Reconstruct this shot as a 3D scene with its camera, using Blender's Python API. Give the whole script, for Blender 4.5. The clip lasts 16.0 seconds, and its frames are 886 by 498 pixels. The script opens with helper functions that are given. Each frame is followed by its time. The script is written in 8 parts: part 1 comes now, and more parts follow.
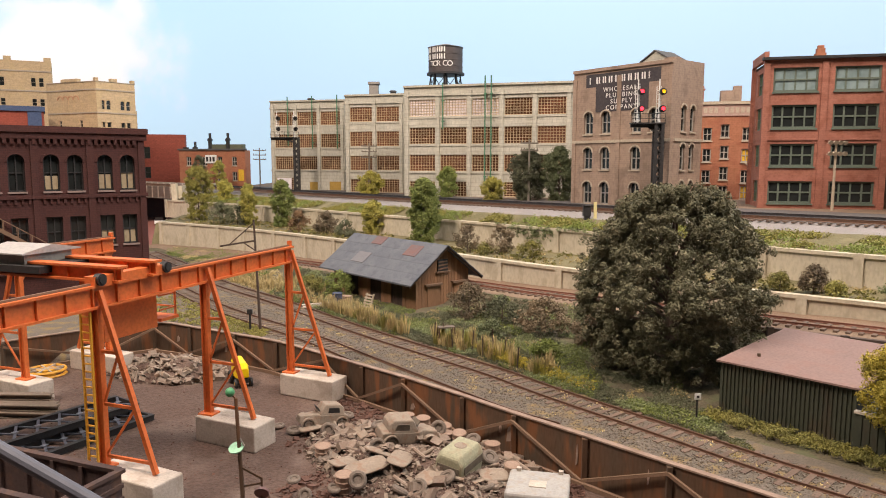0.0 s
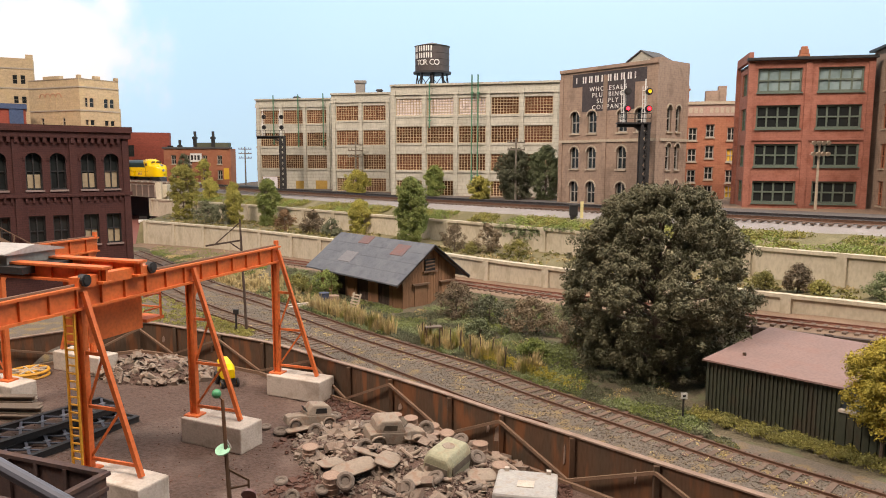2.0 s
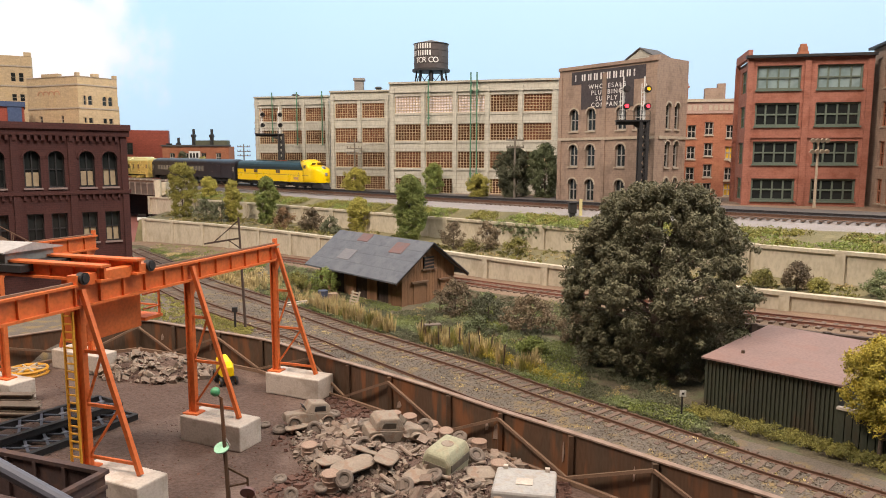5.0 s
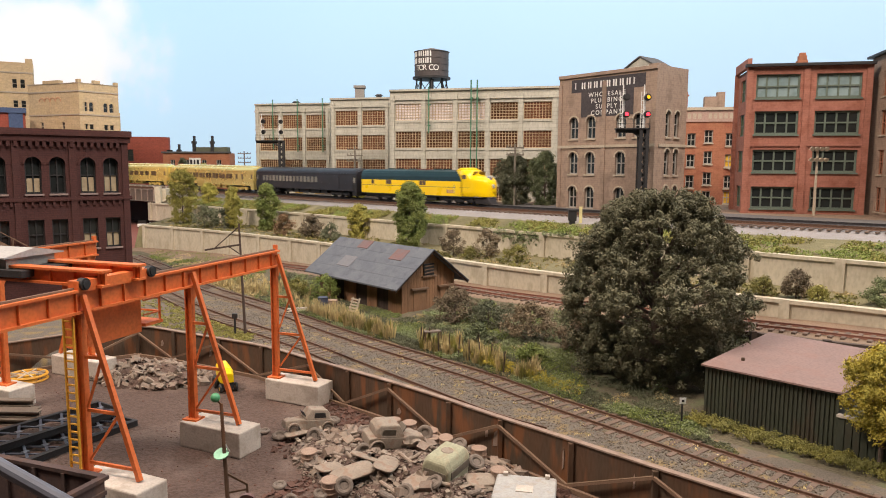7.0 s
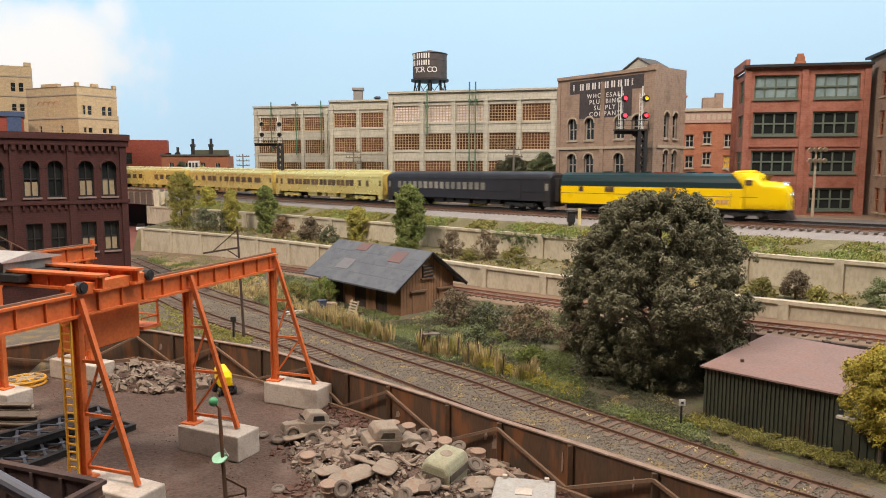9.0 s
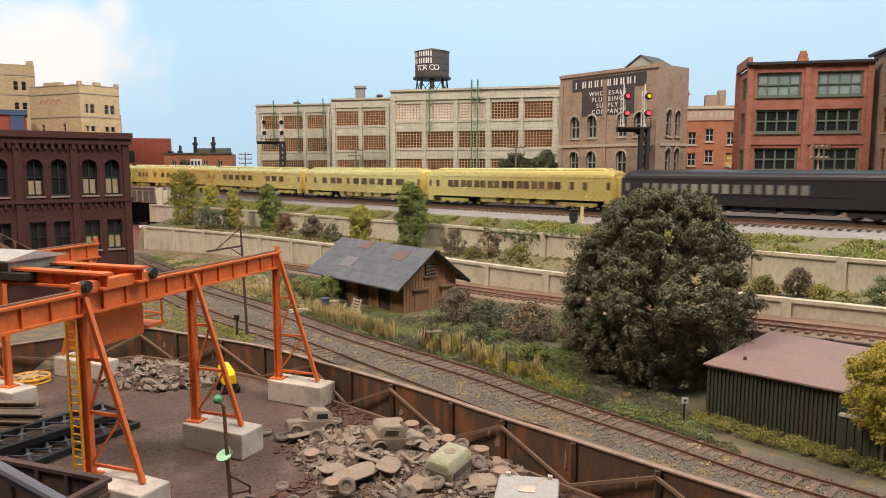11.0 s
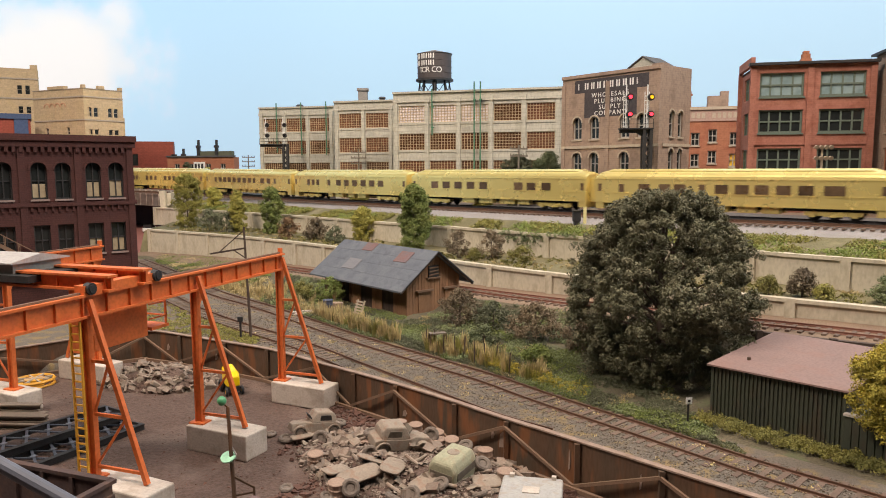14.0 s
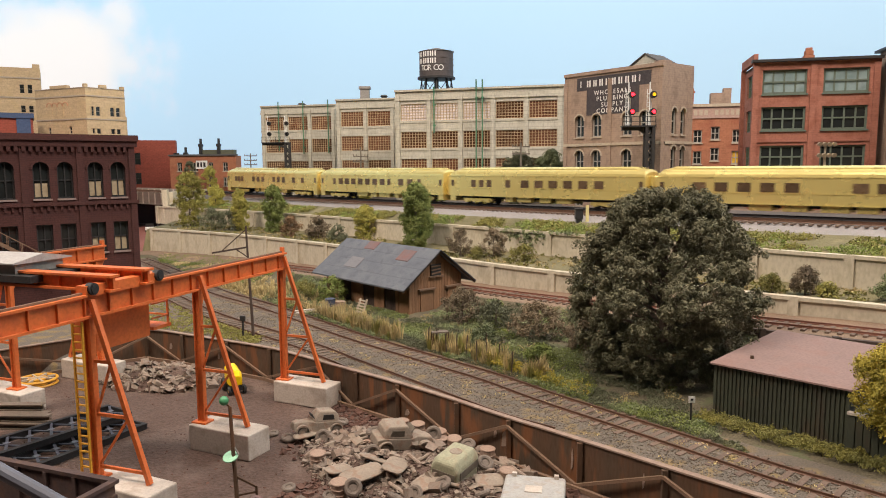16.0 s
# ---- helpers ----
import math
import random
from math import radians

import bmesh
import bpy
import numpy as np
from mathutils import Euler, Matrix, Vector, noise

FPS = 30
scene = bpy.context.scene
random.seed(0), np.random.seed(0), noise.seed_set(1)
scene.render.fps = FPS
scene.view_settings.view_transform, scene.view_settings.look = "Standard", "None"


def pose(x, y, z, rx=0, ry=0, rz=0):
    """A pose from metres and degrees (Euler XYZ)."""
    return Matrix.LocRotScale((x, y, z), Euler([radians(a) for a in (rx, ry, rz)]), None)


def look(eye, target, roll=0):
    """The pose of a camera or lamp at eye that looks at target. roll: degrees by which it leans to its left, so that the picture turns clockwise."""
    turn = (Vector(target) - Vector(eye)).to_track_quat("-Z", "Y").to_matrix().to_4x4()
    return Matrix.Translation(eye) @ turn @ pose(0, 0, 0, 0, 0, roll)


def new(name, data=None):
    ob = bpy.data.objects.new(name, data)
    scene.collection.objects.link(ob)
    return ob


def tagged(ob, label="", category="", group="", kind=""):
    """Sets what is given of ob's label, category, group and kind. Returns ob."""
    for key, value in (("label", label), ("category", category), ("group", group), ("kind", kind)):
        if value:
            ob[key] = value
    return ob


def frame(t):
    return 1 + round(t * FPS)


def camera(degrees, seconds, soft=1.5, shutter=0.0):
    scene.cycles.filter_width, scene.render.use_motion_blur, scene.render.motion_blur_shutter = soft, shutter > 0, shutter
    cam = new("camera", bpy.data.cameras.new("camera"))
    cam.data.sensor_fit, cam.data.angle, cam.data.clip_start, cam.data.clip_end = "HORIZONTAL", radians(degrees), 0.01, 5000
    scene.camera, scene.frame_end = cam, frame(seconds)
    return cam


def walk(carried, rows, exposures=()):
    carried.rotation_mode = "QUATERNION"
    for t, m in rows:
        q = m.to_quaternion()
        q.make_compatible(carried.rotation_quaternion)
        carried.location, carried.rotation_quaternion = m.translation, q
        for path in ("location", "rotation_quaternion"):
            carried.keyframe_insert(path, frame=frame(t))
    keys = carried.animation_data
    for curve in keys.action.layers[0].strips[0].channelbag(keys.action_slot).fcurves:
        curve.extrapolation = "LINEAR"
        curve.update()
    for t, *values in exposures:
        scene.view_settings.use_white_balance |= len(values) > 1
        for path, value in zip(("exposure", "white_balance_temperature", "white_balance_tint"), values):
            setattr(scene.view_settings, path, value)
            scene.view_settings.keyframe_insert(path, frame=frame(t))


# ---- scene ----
cam = camera(64.0, 16.0, soft=1.0, shutter=0.5)
PATH = [
    (0, (0.0004, 0.0004, 0.1372), (-0.0004, 1.9860, -0.1024), 0.06),
    (0.5, (0.0009, 0.0014, 0.1380), (0.0137, 1.9870, -0.1059), -0.04),
    (1, (0.0008, 0.0020, 0.1377), (0.0247, 1.9870, -0.1078), 0.04),
    (1.5, (0.0005, 0.0019, 0.1381), (0.0402, 1.9870, -0.1078), 0.03),
    (2, (-0.0004, 0.0010, 0.1379), (0.0374, 1.9860, -0.1053), 0.18),
    (2.5, (-0.0004, 0.0011, 0.1380), (0.0456, 1.9860, -0.1038), 0.22),
    (3, (0.0003, 0.0016, 0.1379), (0.0477, 1.9870, -0.1052), 0.19),
    (3.5, (0.0006, 0.0025, 0.1375), (0.0531, 1.9870, -0.1073), 0.23),
    (4, (-0.0002, 0.0015, 0.1380), (0.0434, 1.9850, -0.1139), 0.05),
    (6.5, (-0.0002, 0.0008, 0.1378), (0.0395, 1.9860, -0.0989), 0.28),
    (7, (-0.0006, 0.0004, 0.1377), (0.0406, 1.9870, -0.0914), 0.32),
    (7.5, (-0.0004, 0.0007, 0.1377), (0.0427, 1.9880, -0.0821), 0.33),
    (8, (-0.0004, 0.0012, 0.1379), (0.0464, 1.9890, -0.0779), 0.26),
    (8.5, (-0.0001, 0.0009, 0.1379), (0.0454, 1.9880, -0.0830), 0.13),
    (9, (-0.0000, 0.0010, 0.1380), (0.0430, 1.9880, -0.0860), 0.10),
    (11.5, (-0.0007, 0.0002, 0.1383), (0.0322, 1.9860, -0.0951), -0.06),
    (12, (-0.0001, 0.0002, 0.1382), (0.0270, 1.9860, -0.0982), -0.18),
    (12.5, (-0.0002, 0.0011, 0.1383), (0.0328, 1.9870, -0.0970), -0.07),
    (13, (0.0001, 0.0006, 0.1385), (0.0275, 1.9870, -0.0918), -0.24),
    (13.5, (-0.0001, 0.0004, 0.1383), (0.0249, 1.9870, -0.0883), -0.35),
    (14, (-0.0006, -0.0001, 0.1378), (0.0280, 1.9860, -0.0863), -0.21),
    (14.5, (0.0000, 0.0005, 0.1383), (0.0346, 1.9870, -0.0894), -0.28),
    (15, (0.0000, 0.0004, 0.1382), (0.0268, 1.9870, -0.0910), -0.37),
    (15.5, (0.0007, 0.0014, 0.1382), (0.0282, 1.9880, -0.0924), -0.32),
    (16, (-0.0003, 0.0006, 0.1384), (0.0213, 1.9870, -0.0921), -0.38),
]
walk(cam, [(t, look(eye, target, roll)) for t, eye, target, roll in PATH], exposures=[(0, 0.0, 6650, 17), (3.5, 0.0, 6550, 15), (7.0, -0.04, 6500, 15), (8.0, -0.14, 6420, 13), (9.2, -0.14, 6420, 13), (12.0, -0.14, 6480, 14), (16, -0.14, 6480, 14)])

K = 1 / 87.0          # the layout is built to this scale; lengths below are in scale metres

# ---- light: the bright layout lamps of the room, above and in front of the layout ----
world = bpy.data.worlds.new("world")
scene.world = world
world.use_nodes = True
world.node_tree.nodes["Background"].inputs[0].default_value = (0.9, 0.95, 1.0, 1)
world.node_tree.nodes["Background"].inputs[1].default_value = 0.25


def lamp(name, eye, target, sx, sy, watts, colour):
    data = bpy.data.lights.new(name, "AREA")
    data.shape, data.size, data.size_y, data.energy, data.color = "RECTANGLE", sx, sy, watts, colour
    ob = new(name, data)
    ob.matrix_world = look(eye, target)
    return ob


lamp("ceiling_lamp", (-0.85, 0.15, 1.25), (0.1, 1.1, 0.1), 0.4, 0.3, 23, (1.0, 0.872, 0.738))
lamp("ceiling_lamp", (0.65, 0.1, 1.57), (0.35, 1.2, 0.12), 2.0, 0.4, 53, (1.0, 0.89, 0.775))

# ---- materials ----


def mat(name, c1, c2, size=1.0, fine=0.08, rough=0.85, bump=0.02, metal=0.0, c3=None, amount=0.5, spots=0.6, stretch=(1, 1, 1), vary=0.0, coarse=0.5, grain=0.45, brick=None):
    """c1 and c2 mix by broad blotches of that size, the grain by fine; c3: stains; vary: from object to object."""
    m = bpy.data.materials.new(name)
    m.use_nodes = True
    nt = m.node_tree
    N, Lk = nt.nodes, nt.links.new
    bs = N["Principled BSDF"]
    bs.inputs["Roughness"].default_value, bs.inputs["Metallic"].default_value = rough, metal
    tc = N.new("ShaderNodeTexCoord")
    mp = N.new("ShaderNodeMapping")
    mp.inputs["Scale"].default_value = tuple(s / K for s in stretch)
    Lk(tc.outputs["Object"], mp.inputs["Vector"])

    def noise_at(scale, detail, seed=0.0):
        n = N.new("ShaderNodeTexNoise")
        n.inputs["Scale"].default_value, n.inputs["Detail"].default_value = scale, detail
        if seed:
            off = N.new("ShaderNodeVectorMath")
            off.inputs[1].default_value = (seed, seed * 2.3, -seed)
            Lk(mp.outputs[0], off.inputs[0])
            Lk(off.outputs[0], n.inputs["Vector"])
        else:
            Lk(mp.outputs[0], n.inputs["Vector"])
        return n

    def ramp(src, lo, hi):
        r = N.new("ShaderNodeMapRange")
        r.inputs[1].default_value, r.inputs[2].default_value = lo, hi
        Lk(src, r.inputs[0])
        return r.outputs[0]

    def mix(fac, a, b, how="MIX"):
        x = N.new("ShaderNodeMix")
        x.data_type, x.blend_type = "RGBA", how
        for sock, val in ((x.inputs[0], fac), (x.inputs[6], a), (x.inputs[7], b)):
            if isinstance(val, (int, float)):
                sock.default_value = val
            elif isinstance(val, tuple):
                sock.default_value = (*val, 1)
            else:
                Lk(val, sock)
        return x.outputs[2]

    big = noise_at(1 / size, 4)
    small = noise_at(1 / fine, 3, 7.1)
    col = mix(ramp(big.outputs[0], 0.5 - coarse / 2, 0.5 + coarse / 2), c1, c2)
    dark = tuple(v * 0.55 for v in c1)
    gr = N.new("ShaderNodeMath")
    gr.operation = "MULTIPLY"
    gr.inputs[1].default_value = grain
    Lk(ramp(small.outputs[0], 0.42, 0.72), gr.inputs[0])
    col = mix(gr.outputs[0], col, dark)
    if c3:
        st = noise_at(1 / spots, 3, 3.3)
        am = N.new("ShaderNodeMath")
        am.operation = "MULTIPLY"
        am.inputs[1].default_value = amount
        Lk(ramp(st.outputs[0], 0.52, 0.66), am.inputs[0])
        col = mix(am.outputs[0], col, c3)
    if vary:
        oi = N.new("ShaderNodeObjectInfo")
        geo = N.new("ShaderNodeNewGeometry")
        ad = N.new("ShaderNodeMath")
        ad.operation = "ADD"
        Lk(oi.outputs["Random"], ad.inputs[0])
        Lk(geo.outputs["Random Per Island"], ad.inputs[1])
        hs = N.new("ShaderNodeHueSaturation")
        v = ramp(ad.outputs[0], 0.0, 2.0)
        mr = N.new("ShaderNodeMapRange")
        mr.inputs[3].default_value, mr.inputs[4].default_value = 1 - vary, 1 + vary
        Lk(v, mr.inputs[0])
        Lk(mr.outputs[0], hs.inputs["Value"])
        Lk(col, hs.inputs["Color"])
        col = hs.outputs[0]
    if brick:
        w, h, mortar = brick
        mb = N.new("ShaderNodeMapping")
        mb.inputs["Scale"].default_value = (1 / K, 1 / K, 1 / K)
        Lk(tc.outputs["Object"], mb.inputs["Vector"])
        sp, cb, sm = N.new("ShaderNodeSeparateXYZ"), N.new("ShaderNodeCombineXYZ"), N.new("ShaderNodeMath")
        Lk(mb.outputs[0], sp.inputs[0])
        Lk(sp.outputs[0], sm.inputs[0])
        Lk(sp.outputs[1], sm.inputs[1])
        Lk(sm.outputs[0], cb.inputs[0])
        Lk(sp.outputs[2], cb.inputs[1])
        bt = N.new("ShaderNodeTexBrick")
        Lk(cb.outputs[0], bt.inputs["Vector"])
        for sock, val in (("Color1", (1, 1, 1, 1)), ("Color2", (0.87, 0.87, 0.87, 1)), ("Mortar", (mortar, mortar, mortar, 1)), ("Scale", 1.0), ("Mortar Size", h * 0.09), ("Brick Width", w), ("Row Height", h)):
            bt.inputs[sock].default_value = val
        col = mix(1.0, col, bt.outputs["Color"], "MULTIPLY")
    Lk(col, bs.inputs["Base Color"])
    if bump:
        b = N.new("ShaderNodeBump")
        b.inputs["Distance"].default_value = bump * K
        b.inputs["Strength"].default_value = 0.8
        Lk(small.outputs[0], b.inputs["Height"])
        Lk(b.outputs[0], bs.inputs["Normal"])
    rr = N.new("ShaderNodeMapRange")
    rr.inputs[3].default_value, rr.inputs[4].default_value = max(0.02, rough - 0.12), min(1, rough + 0.12)
    Lk(small.outputs[0], rr.inputs[0])
    Lk(rr.outputs[0], bs.inputs["Roughness"])
    return m


def plain(name, c, rough=0.5, metal=0.0, emit=0.0):
    m = bpy.data.materials.new(name)
    m.use_nodes = True
    b = m.node_tree.nodes["Principled BSDF"]
    b.inputs["Base Color"].default_value = (*c, 1)
    b.inputs["Roughness"].default_value, b.inputs["Metallic"].default_value = rough, metal
    if emit:
        b.inputs["Emission Color"].default_value = (*c, 1)
        b.inputs["Emission Strength"].default_value = emit
    return m


def sky_paint():
    """Self-glowing backdrop paint: pale blue, whiter towards the horizon, with a soft white cloud."""
    m = bpy.data.materials.new("sky_paint")
    m.use_nodes = True
    N, Lk = m.node_tree.nodes, m.node_tree.links.new
    b = N["Principled BSDF"]
    b.inputs["Roughness"].default_value = 0.95
    tc = N.new("ShaderNodeTexCoord")
    sep = N.new("ShaderNodeSeparateXYZ")
    Lk(tc.outputs["Object"], sep.inputs[0])
    up = N.new("ShaderNodeMapRange")
    up.inputs[1].default_value, up.inputs[2].default_value = 8 * K, 60 * K
    Lk(sep.outputs[2], up.inputs[0])
    base = N.new("ShaderNodeMix")
    base.data_type = "RGBA"
    base.inputs[6].default_value = (0.58, 0.82, 0.97, 1)
    base.inputs[7].default_value = (0.50, 0.765, 0.96, 1)
    Lk(up.outputs[0], base.inputs[0])
    # one cloud bank by distance from its middle, broken up by noise
    dist = N.new("ShaderNodeVectorMath")
    dist.operation = "SUBTRACT"
    dist.inputs[1].default_value = CLOUD
    Lk(tc.outputs["Object"], dist.inputs[0])
    sc = N.new("ShaderNodeVectorMath")
    sc.operation = "MULTIPLY"
    sc.inputs[1].default_value = (1 / (34 * K), 1 / (60 * K), 1 / (19 * K))
    Lk(dist.outputs[0], sc.inputs[0])
    ln = N.new("ShaderNodeVectorMath")
    ln.operation = "LENGTH"
    Lk(sc.outputs[0], ln.inputs[0])
    nz = N.new("ShaderNodeTexNoise")
    nz.inputs["Scale"].default_value, nz.inputs["Detail"].default_value = 4.0, 4
    Lk(tc.outputs["Object"], nz.inputs["Vector"])
    ad = N.new("ShaderNodeMath")
    ad.operation = "MULTIPLY_ADD"
    ad.inputs[1].default_value = 1.6
    Lk(nz.outputs[0], ad.inputs[0])
    Lk(ln.outputs["Value"], ad.inputs[2])
    cl = N.new("ShaderNodeMapRange")
    cl.interpolation_type = "SMOOTHSTEP"
    cl.inputs[1].default_value, cl.inputs[2].default_value = 1.85, 1.2
    Lk(ad.outputs[0], cl.inputs[0])
    fin = N.new("ShaderNodeMix")
    fin.data_type = "RGBA"
    fin.inputs[7].default_value = (0.93, 0.93, 0.90, 1)
    Lk(cl.outputs[0], fin.inputs[0])
    Lk(base.outputs[2], fin.inputs[6])
    dim = N.new("ShaderNodeMix")
    dim.data_type, dim.blend_type = "RGBA", "MULTIPLY"
    dim.inputs[0].default_value = 1.0
    dim.inputs[7].default_value = (0.45, 0.45, 0.45, 1)
    Lk(fin.outputs[2], dim.inputs[6])
    Lk(dim.outputs[2], b.inputs["Base Color"])
    # emission added so the backdrop stays evenly bright without lamps on it
    Lk(fin.outputs[2], b.inputs["Emission Color"])
    b.inputs["Emission Strength"].default_value = 0.85
    return m


CLOUD = (-101 * K, 185 * K, 40 * K)
SKY = sky_paint()
# unseen room surfaces, kept dark to hold down bounced light
ROOM = mat("unseen_room_dark", (0.13, 0.127, 0.12), (0.11, 0.107, 0.10), 20, 1.0, 0.9, 0)
CONCRETE = mat("concrete", (0.57, 0.494, 0.418), (0.475, 0.408, 0.342), 1.6, 0.12, 0.9, 0.03, c3=(0.30, 0.24, 0.18), amount=0.5, spots=0.8)
WALLCON = mat("wall_concrete", (0.594, 0.522, 0.391), (0.517, 0.457, 0.341), 2.5, 0.2, 0.9, 0.02, c3=(0.34, 0.28, 0.19), amount=0.5, spots=1.2, stretch=(1, 1, 0.5))
BUFF = mat("buff_wall", (0.541, 0.514, 0.424), (0.477, 0.451, 0.371), 3.0, 0.25, 0.9, 0.02, c3=(0.35, 0.32, 0.24), amount=0.3, spots=1.5, stretch=(1, 1, 0.4), brick=(2.4, 0.55, 0.8))
TAN = mat("tan_brick", (0.38, 0.27, 0.198), (0.319, 0.226, 0.167), 3.0, 0.25, 0.92, 0.02, c3=(0.17, 0.12, 0.09), amount=0.5, spots=1.4, stretch=(1, 1, 0.6), brick=(0.62, 0.22, 1.05))
TANTRIM = mat("tan_trim", (0.48, 0.40, 0.30), (0.42, 0.34, 0.25), 1.0, 0.2, 0.9, 0.01)
DARKBRICK = mat("dark_brick", (0.082, 0.025, 0.0188), (0.0664, 0.0203, 0.0172), 2.0, 0.16, 0.9, 0.03, c3=(0.06, 0.02, 0.018), amount=0.6, spots=0.9, brick=(0.6, 0.2, 0.62))
REDBRICK = mat("red_brick", (0.40, 0.16, 0.108), (0.34, 0.135, 0.092), 3.0, 0.2, 0.92, 0.02, c3=(0.25, 0.085, 0.05), amount=0.6, spots=1.2, brick=(0.62, 0.22, 0.84))
ORANGEBRICK = mat("orange_brick", (0.42, 0.165, 0.085), (0.36, 0.14, 0.075), 2.5, 0.2, 0.92, 0.02, c3=(0.28, 0.08, 0.045), amount=0.5, spots=1.6, brick=(0.62, 0.24, 0.82))
BARN = mat("barn_red", (0.33, 0.075, 0.045), (0.28, 0.065, 0.04), 4.0, 0.3, 0.92, 0.02, brick=(0.8, 0.3, 0.75))
SANDBRICK = mat("sand_brick", (0.62, 0.46, 0.27), (0.56, 0.41, 0.24), 4.0, 0.3, 0.92, 0.02, c3=(0.60, 0.44, 0.22), amount=0.4, spots=2.5, brick=(1.0, 0.42, 0.88))
BLUEGREY = mat("blue_grey", (0.045, 0.075, 0.15), (0.06, 0.09, 0.17), 3.0, 0.3, 0.8, 0.01)
ROOFTAR = mat("roof_tar", (0.07, 0.07, 0.07), (0.11, 0.10, 0.095), 3.0, 0.2, 0.9, 0.02)
PANE = mat("window_pane", (0.08, 0.04, 0.024), (0.15, 0.06, 0.028), 3.0, 1.0, 0.16, 0)
PANEORANGE = mat("window_pane_warm", (0.22, 0.075, 0.028), (0.09, 0.035, 0.02), 2.5, 1.5, 0.3, 0)
PANEDARK = mat("window_pane_dark", (0.018, 0.02, 0.02), (0.03, 0.034, 0.032), 3.0, 1.0, 0.12, 0)
# sky reflection put into the pane colour
PANESKY = mat("window_pane_sky_reflection", (0.20, 0.28, 0.28), (0.30, 0.38, 0.38), 2.0, 1.0, 0.12, 0)
BLIND = mat("window_blind", (0.42, 0.33, 0.2), (0.36, 0.28, 0.18), 1.0, 0.3, 0.8, 0)
GREENFRAME = mat("green_frame", (0.13, 0.16, 0.12), (0.11, 0.14, 0.11), 1.0, 0.2, 0.7, 0)
GREENPIPE = mat("green_pipe", (0.07, 0.20, 0.11), (0.06, 0.16, 0.09), 1.0, 0.2, 0.6, 0)
BLACK = mat("black_iron", (0.018, 0.017, 0.018), (0.03, 0.027, 0.025), 0.8, 0.1, 0.6, 0.01)
TANKPAINT = mat("tank_paint", (0.06, 0.048, 0.045), (0.085, 0.068, 0.062), 1.5, 0.2, 0.7, 0.01)
OLDWHITE = mat("old_white_paint", (0.401, 0.384, 0.354), (0.338, 0.323, 0.3), 0.8, 0.12, 0.75, 0.01, c3=(0.33, 0.27, 0.21), amount=0.5, spots=0.4)
WHITE = mat("white_paint", (0.78, 0.77, 0.73), (0.70, 0.69, 0.65), 0.8, 0.15, 0.7, 0.01)
LETTER = plain("letter_white", (0.72, 0.70, 0.66), 0.8)
SIGNBOARD = mat("painted_sign", (0.045, 0.04, 0.045), (0.075, 0.06, 0.06), 1.5, 0.2, 0.9, 0.01)
LAMPRED = plain("lamp_red", (1.0, 0.02, 0.03), 0.3, 0, 8.0)
LAMPAMBER = plain("lamp_amber", (1.0, 0.55, 0.02), 0.3, 0, 1.2)
ORANGE = mat("crane_orange", (0.69, 0.162, 0.0346), (0.612, 0.134, 0.0296), 1.2, 0.15, 0.55, 0.01, c3=(0.42, 0.09, 0.028), amount=0.35, spots=0.5)
YELLOW = mat("ladder_yellow", (0.72, 0.36, 0.03), (0.62, 0.30, 0.03), 0.6, 0.1, 0.55, 0.01)
LOCOYELLOW = mat("loco_yellow", (0.95, 0.64, 0.0), (0.93, 0.61, 0.0), 5.0, 3.0, 0.3, 0, grain=0.1)
LOCOGREEN = mat("loco_green", (0.012, 0.034, 0.040), (0.015, 0.040, 0.046), 5.0, 1.0, 0.35, 0)
COACHBLACK = mat("coach_black", (0.024, 0.023, 0.028), (0.031, 0.029, 0.034), 4.0, 1.5, 0.36, 0)
BRASS = mat("coach_brass", (0.88, 0.72, 0.27), (0.85, 0.68, 0.24), 8.0, 2.5, 0.27, 0, metal=0.55, grain=0.08)
DARKGLASS = mat("coach_glass", (0.07, 0.042, 0.022), (0.14, 0.09, 0.05), 1.0, 0.5, 0.3, 0, vary=0.6)
CHROME = plain("silver", (0.75, 0.75, 0.75), 0.25, 0.8)
RUST = mat("rust_plate", (0.122, 0.0581, 0.0275), (0.0687, 0.0549, 0.0363), 1.6, 0.1, 0.8, 0.02, c3=(0.27, 0.095, 0.028), amount=0.6, spots=0.8, stretch=(1, 1, 0.22))
CAPSTEEL = mat("cap_steel", (0.36, 0.26, 0.20), (0.20, 0.13, 0.09), 0.7, 0.1, 0.75, 0.02)
BRACE = mat("brace_timber", (0.221, 0.136, 0.085), (0.17, 0.102, 0.0638), 0.8, 0.08, 0.85, 0.02)
RAIL = mat("rail_rust", (0.15, 0.075, 0.045), (0.12, 0.065, 0.04), 1.0, 0.1, 0.55, 0.005, metal=0.3)
RAILDARK = mat("rail_dark", (0.035, 0.032, 0.035), (0.05, 0.045, 0.045), 1.0, 0.1, 0.45, 0.005, metal=0.3)
CINDER = mat("cinder_bed", (0.10, 0.092, 0.088), (0.14, 0.125, 0.115), 1.2, 0.12, 0.95, 0.06, grain=0.8)
SASHGREY = mat("sash_grey", (0.40, 0.37, 0.32), (0.34, 0.31, 0.27), 1, 0.2, 0.8, 0)
# near-white colour that stands for bright light on panes and in a doorway
PANEGLARE = mat("window_pane_glare", (0.80, 0.72, 0.72), (0.88, 0.84, 0.86), 2.0, 1.0, 0.2, 0)
TIEDARK = mat("sleeper_dark", (0.05, 0.044, 0.042), (0.07, 0.06, 0.055), 0.6, 0.1, 0.9, 0.02)
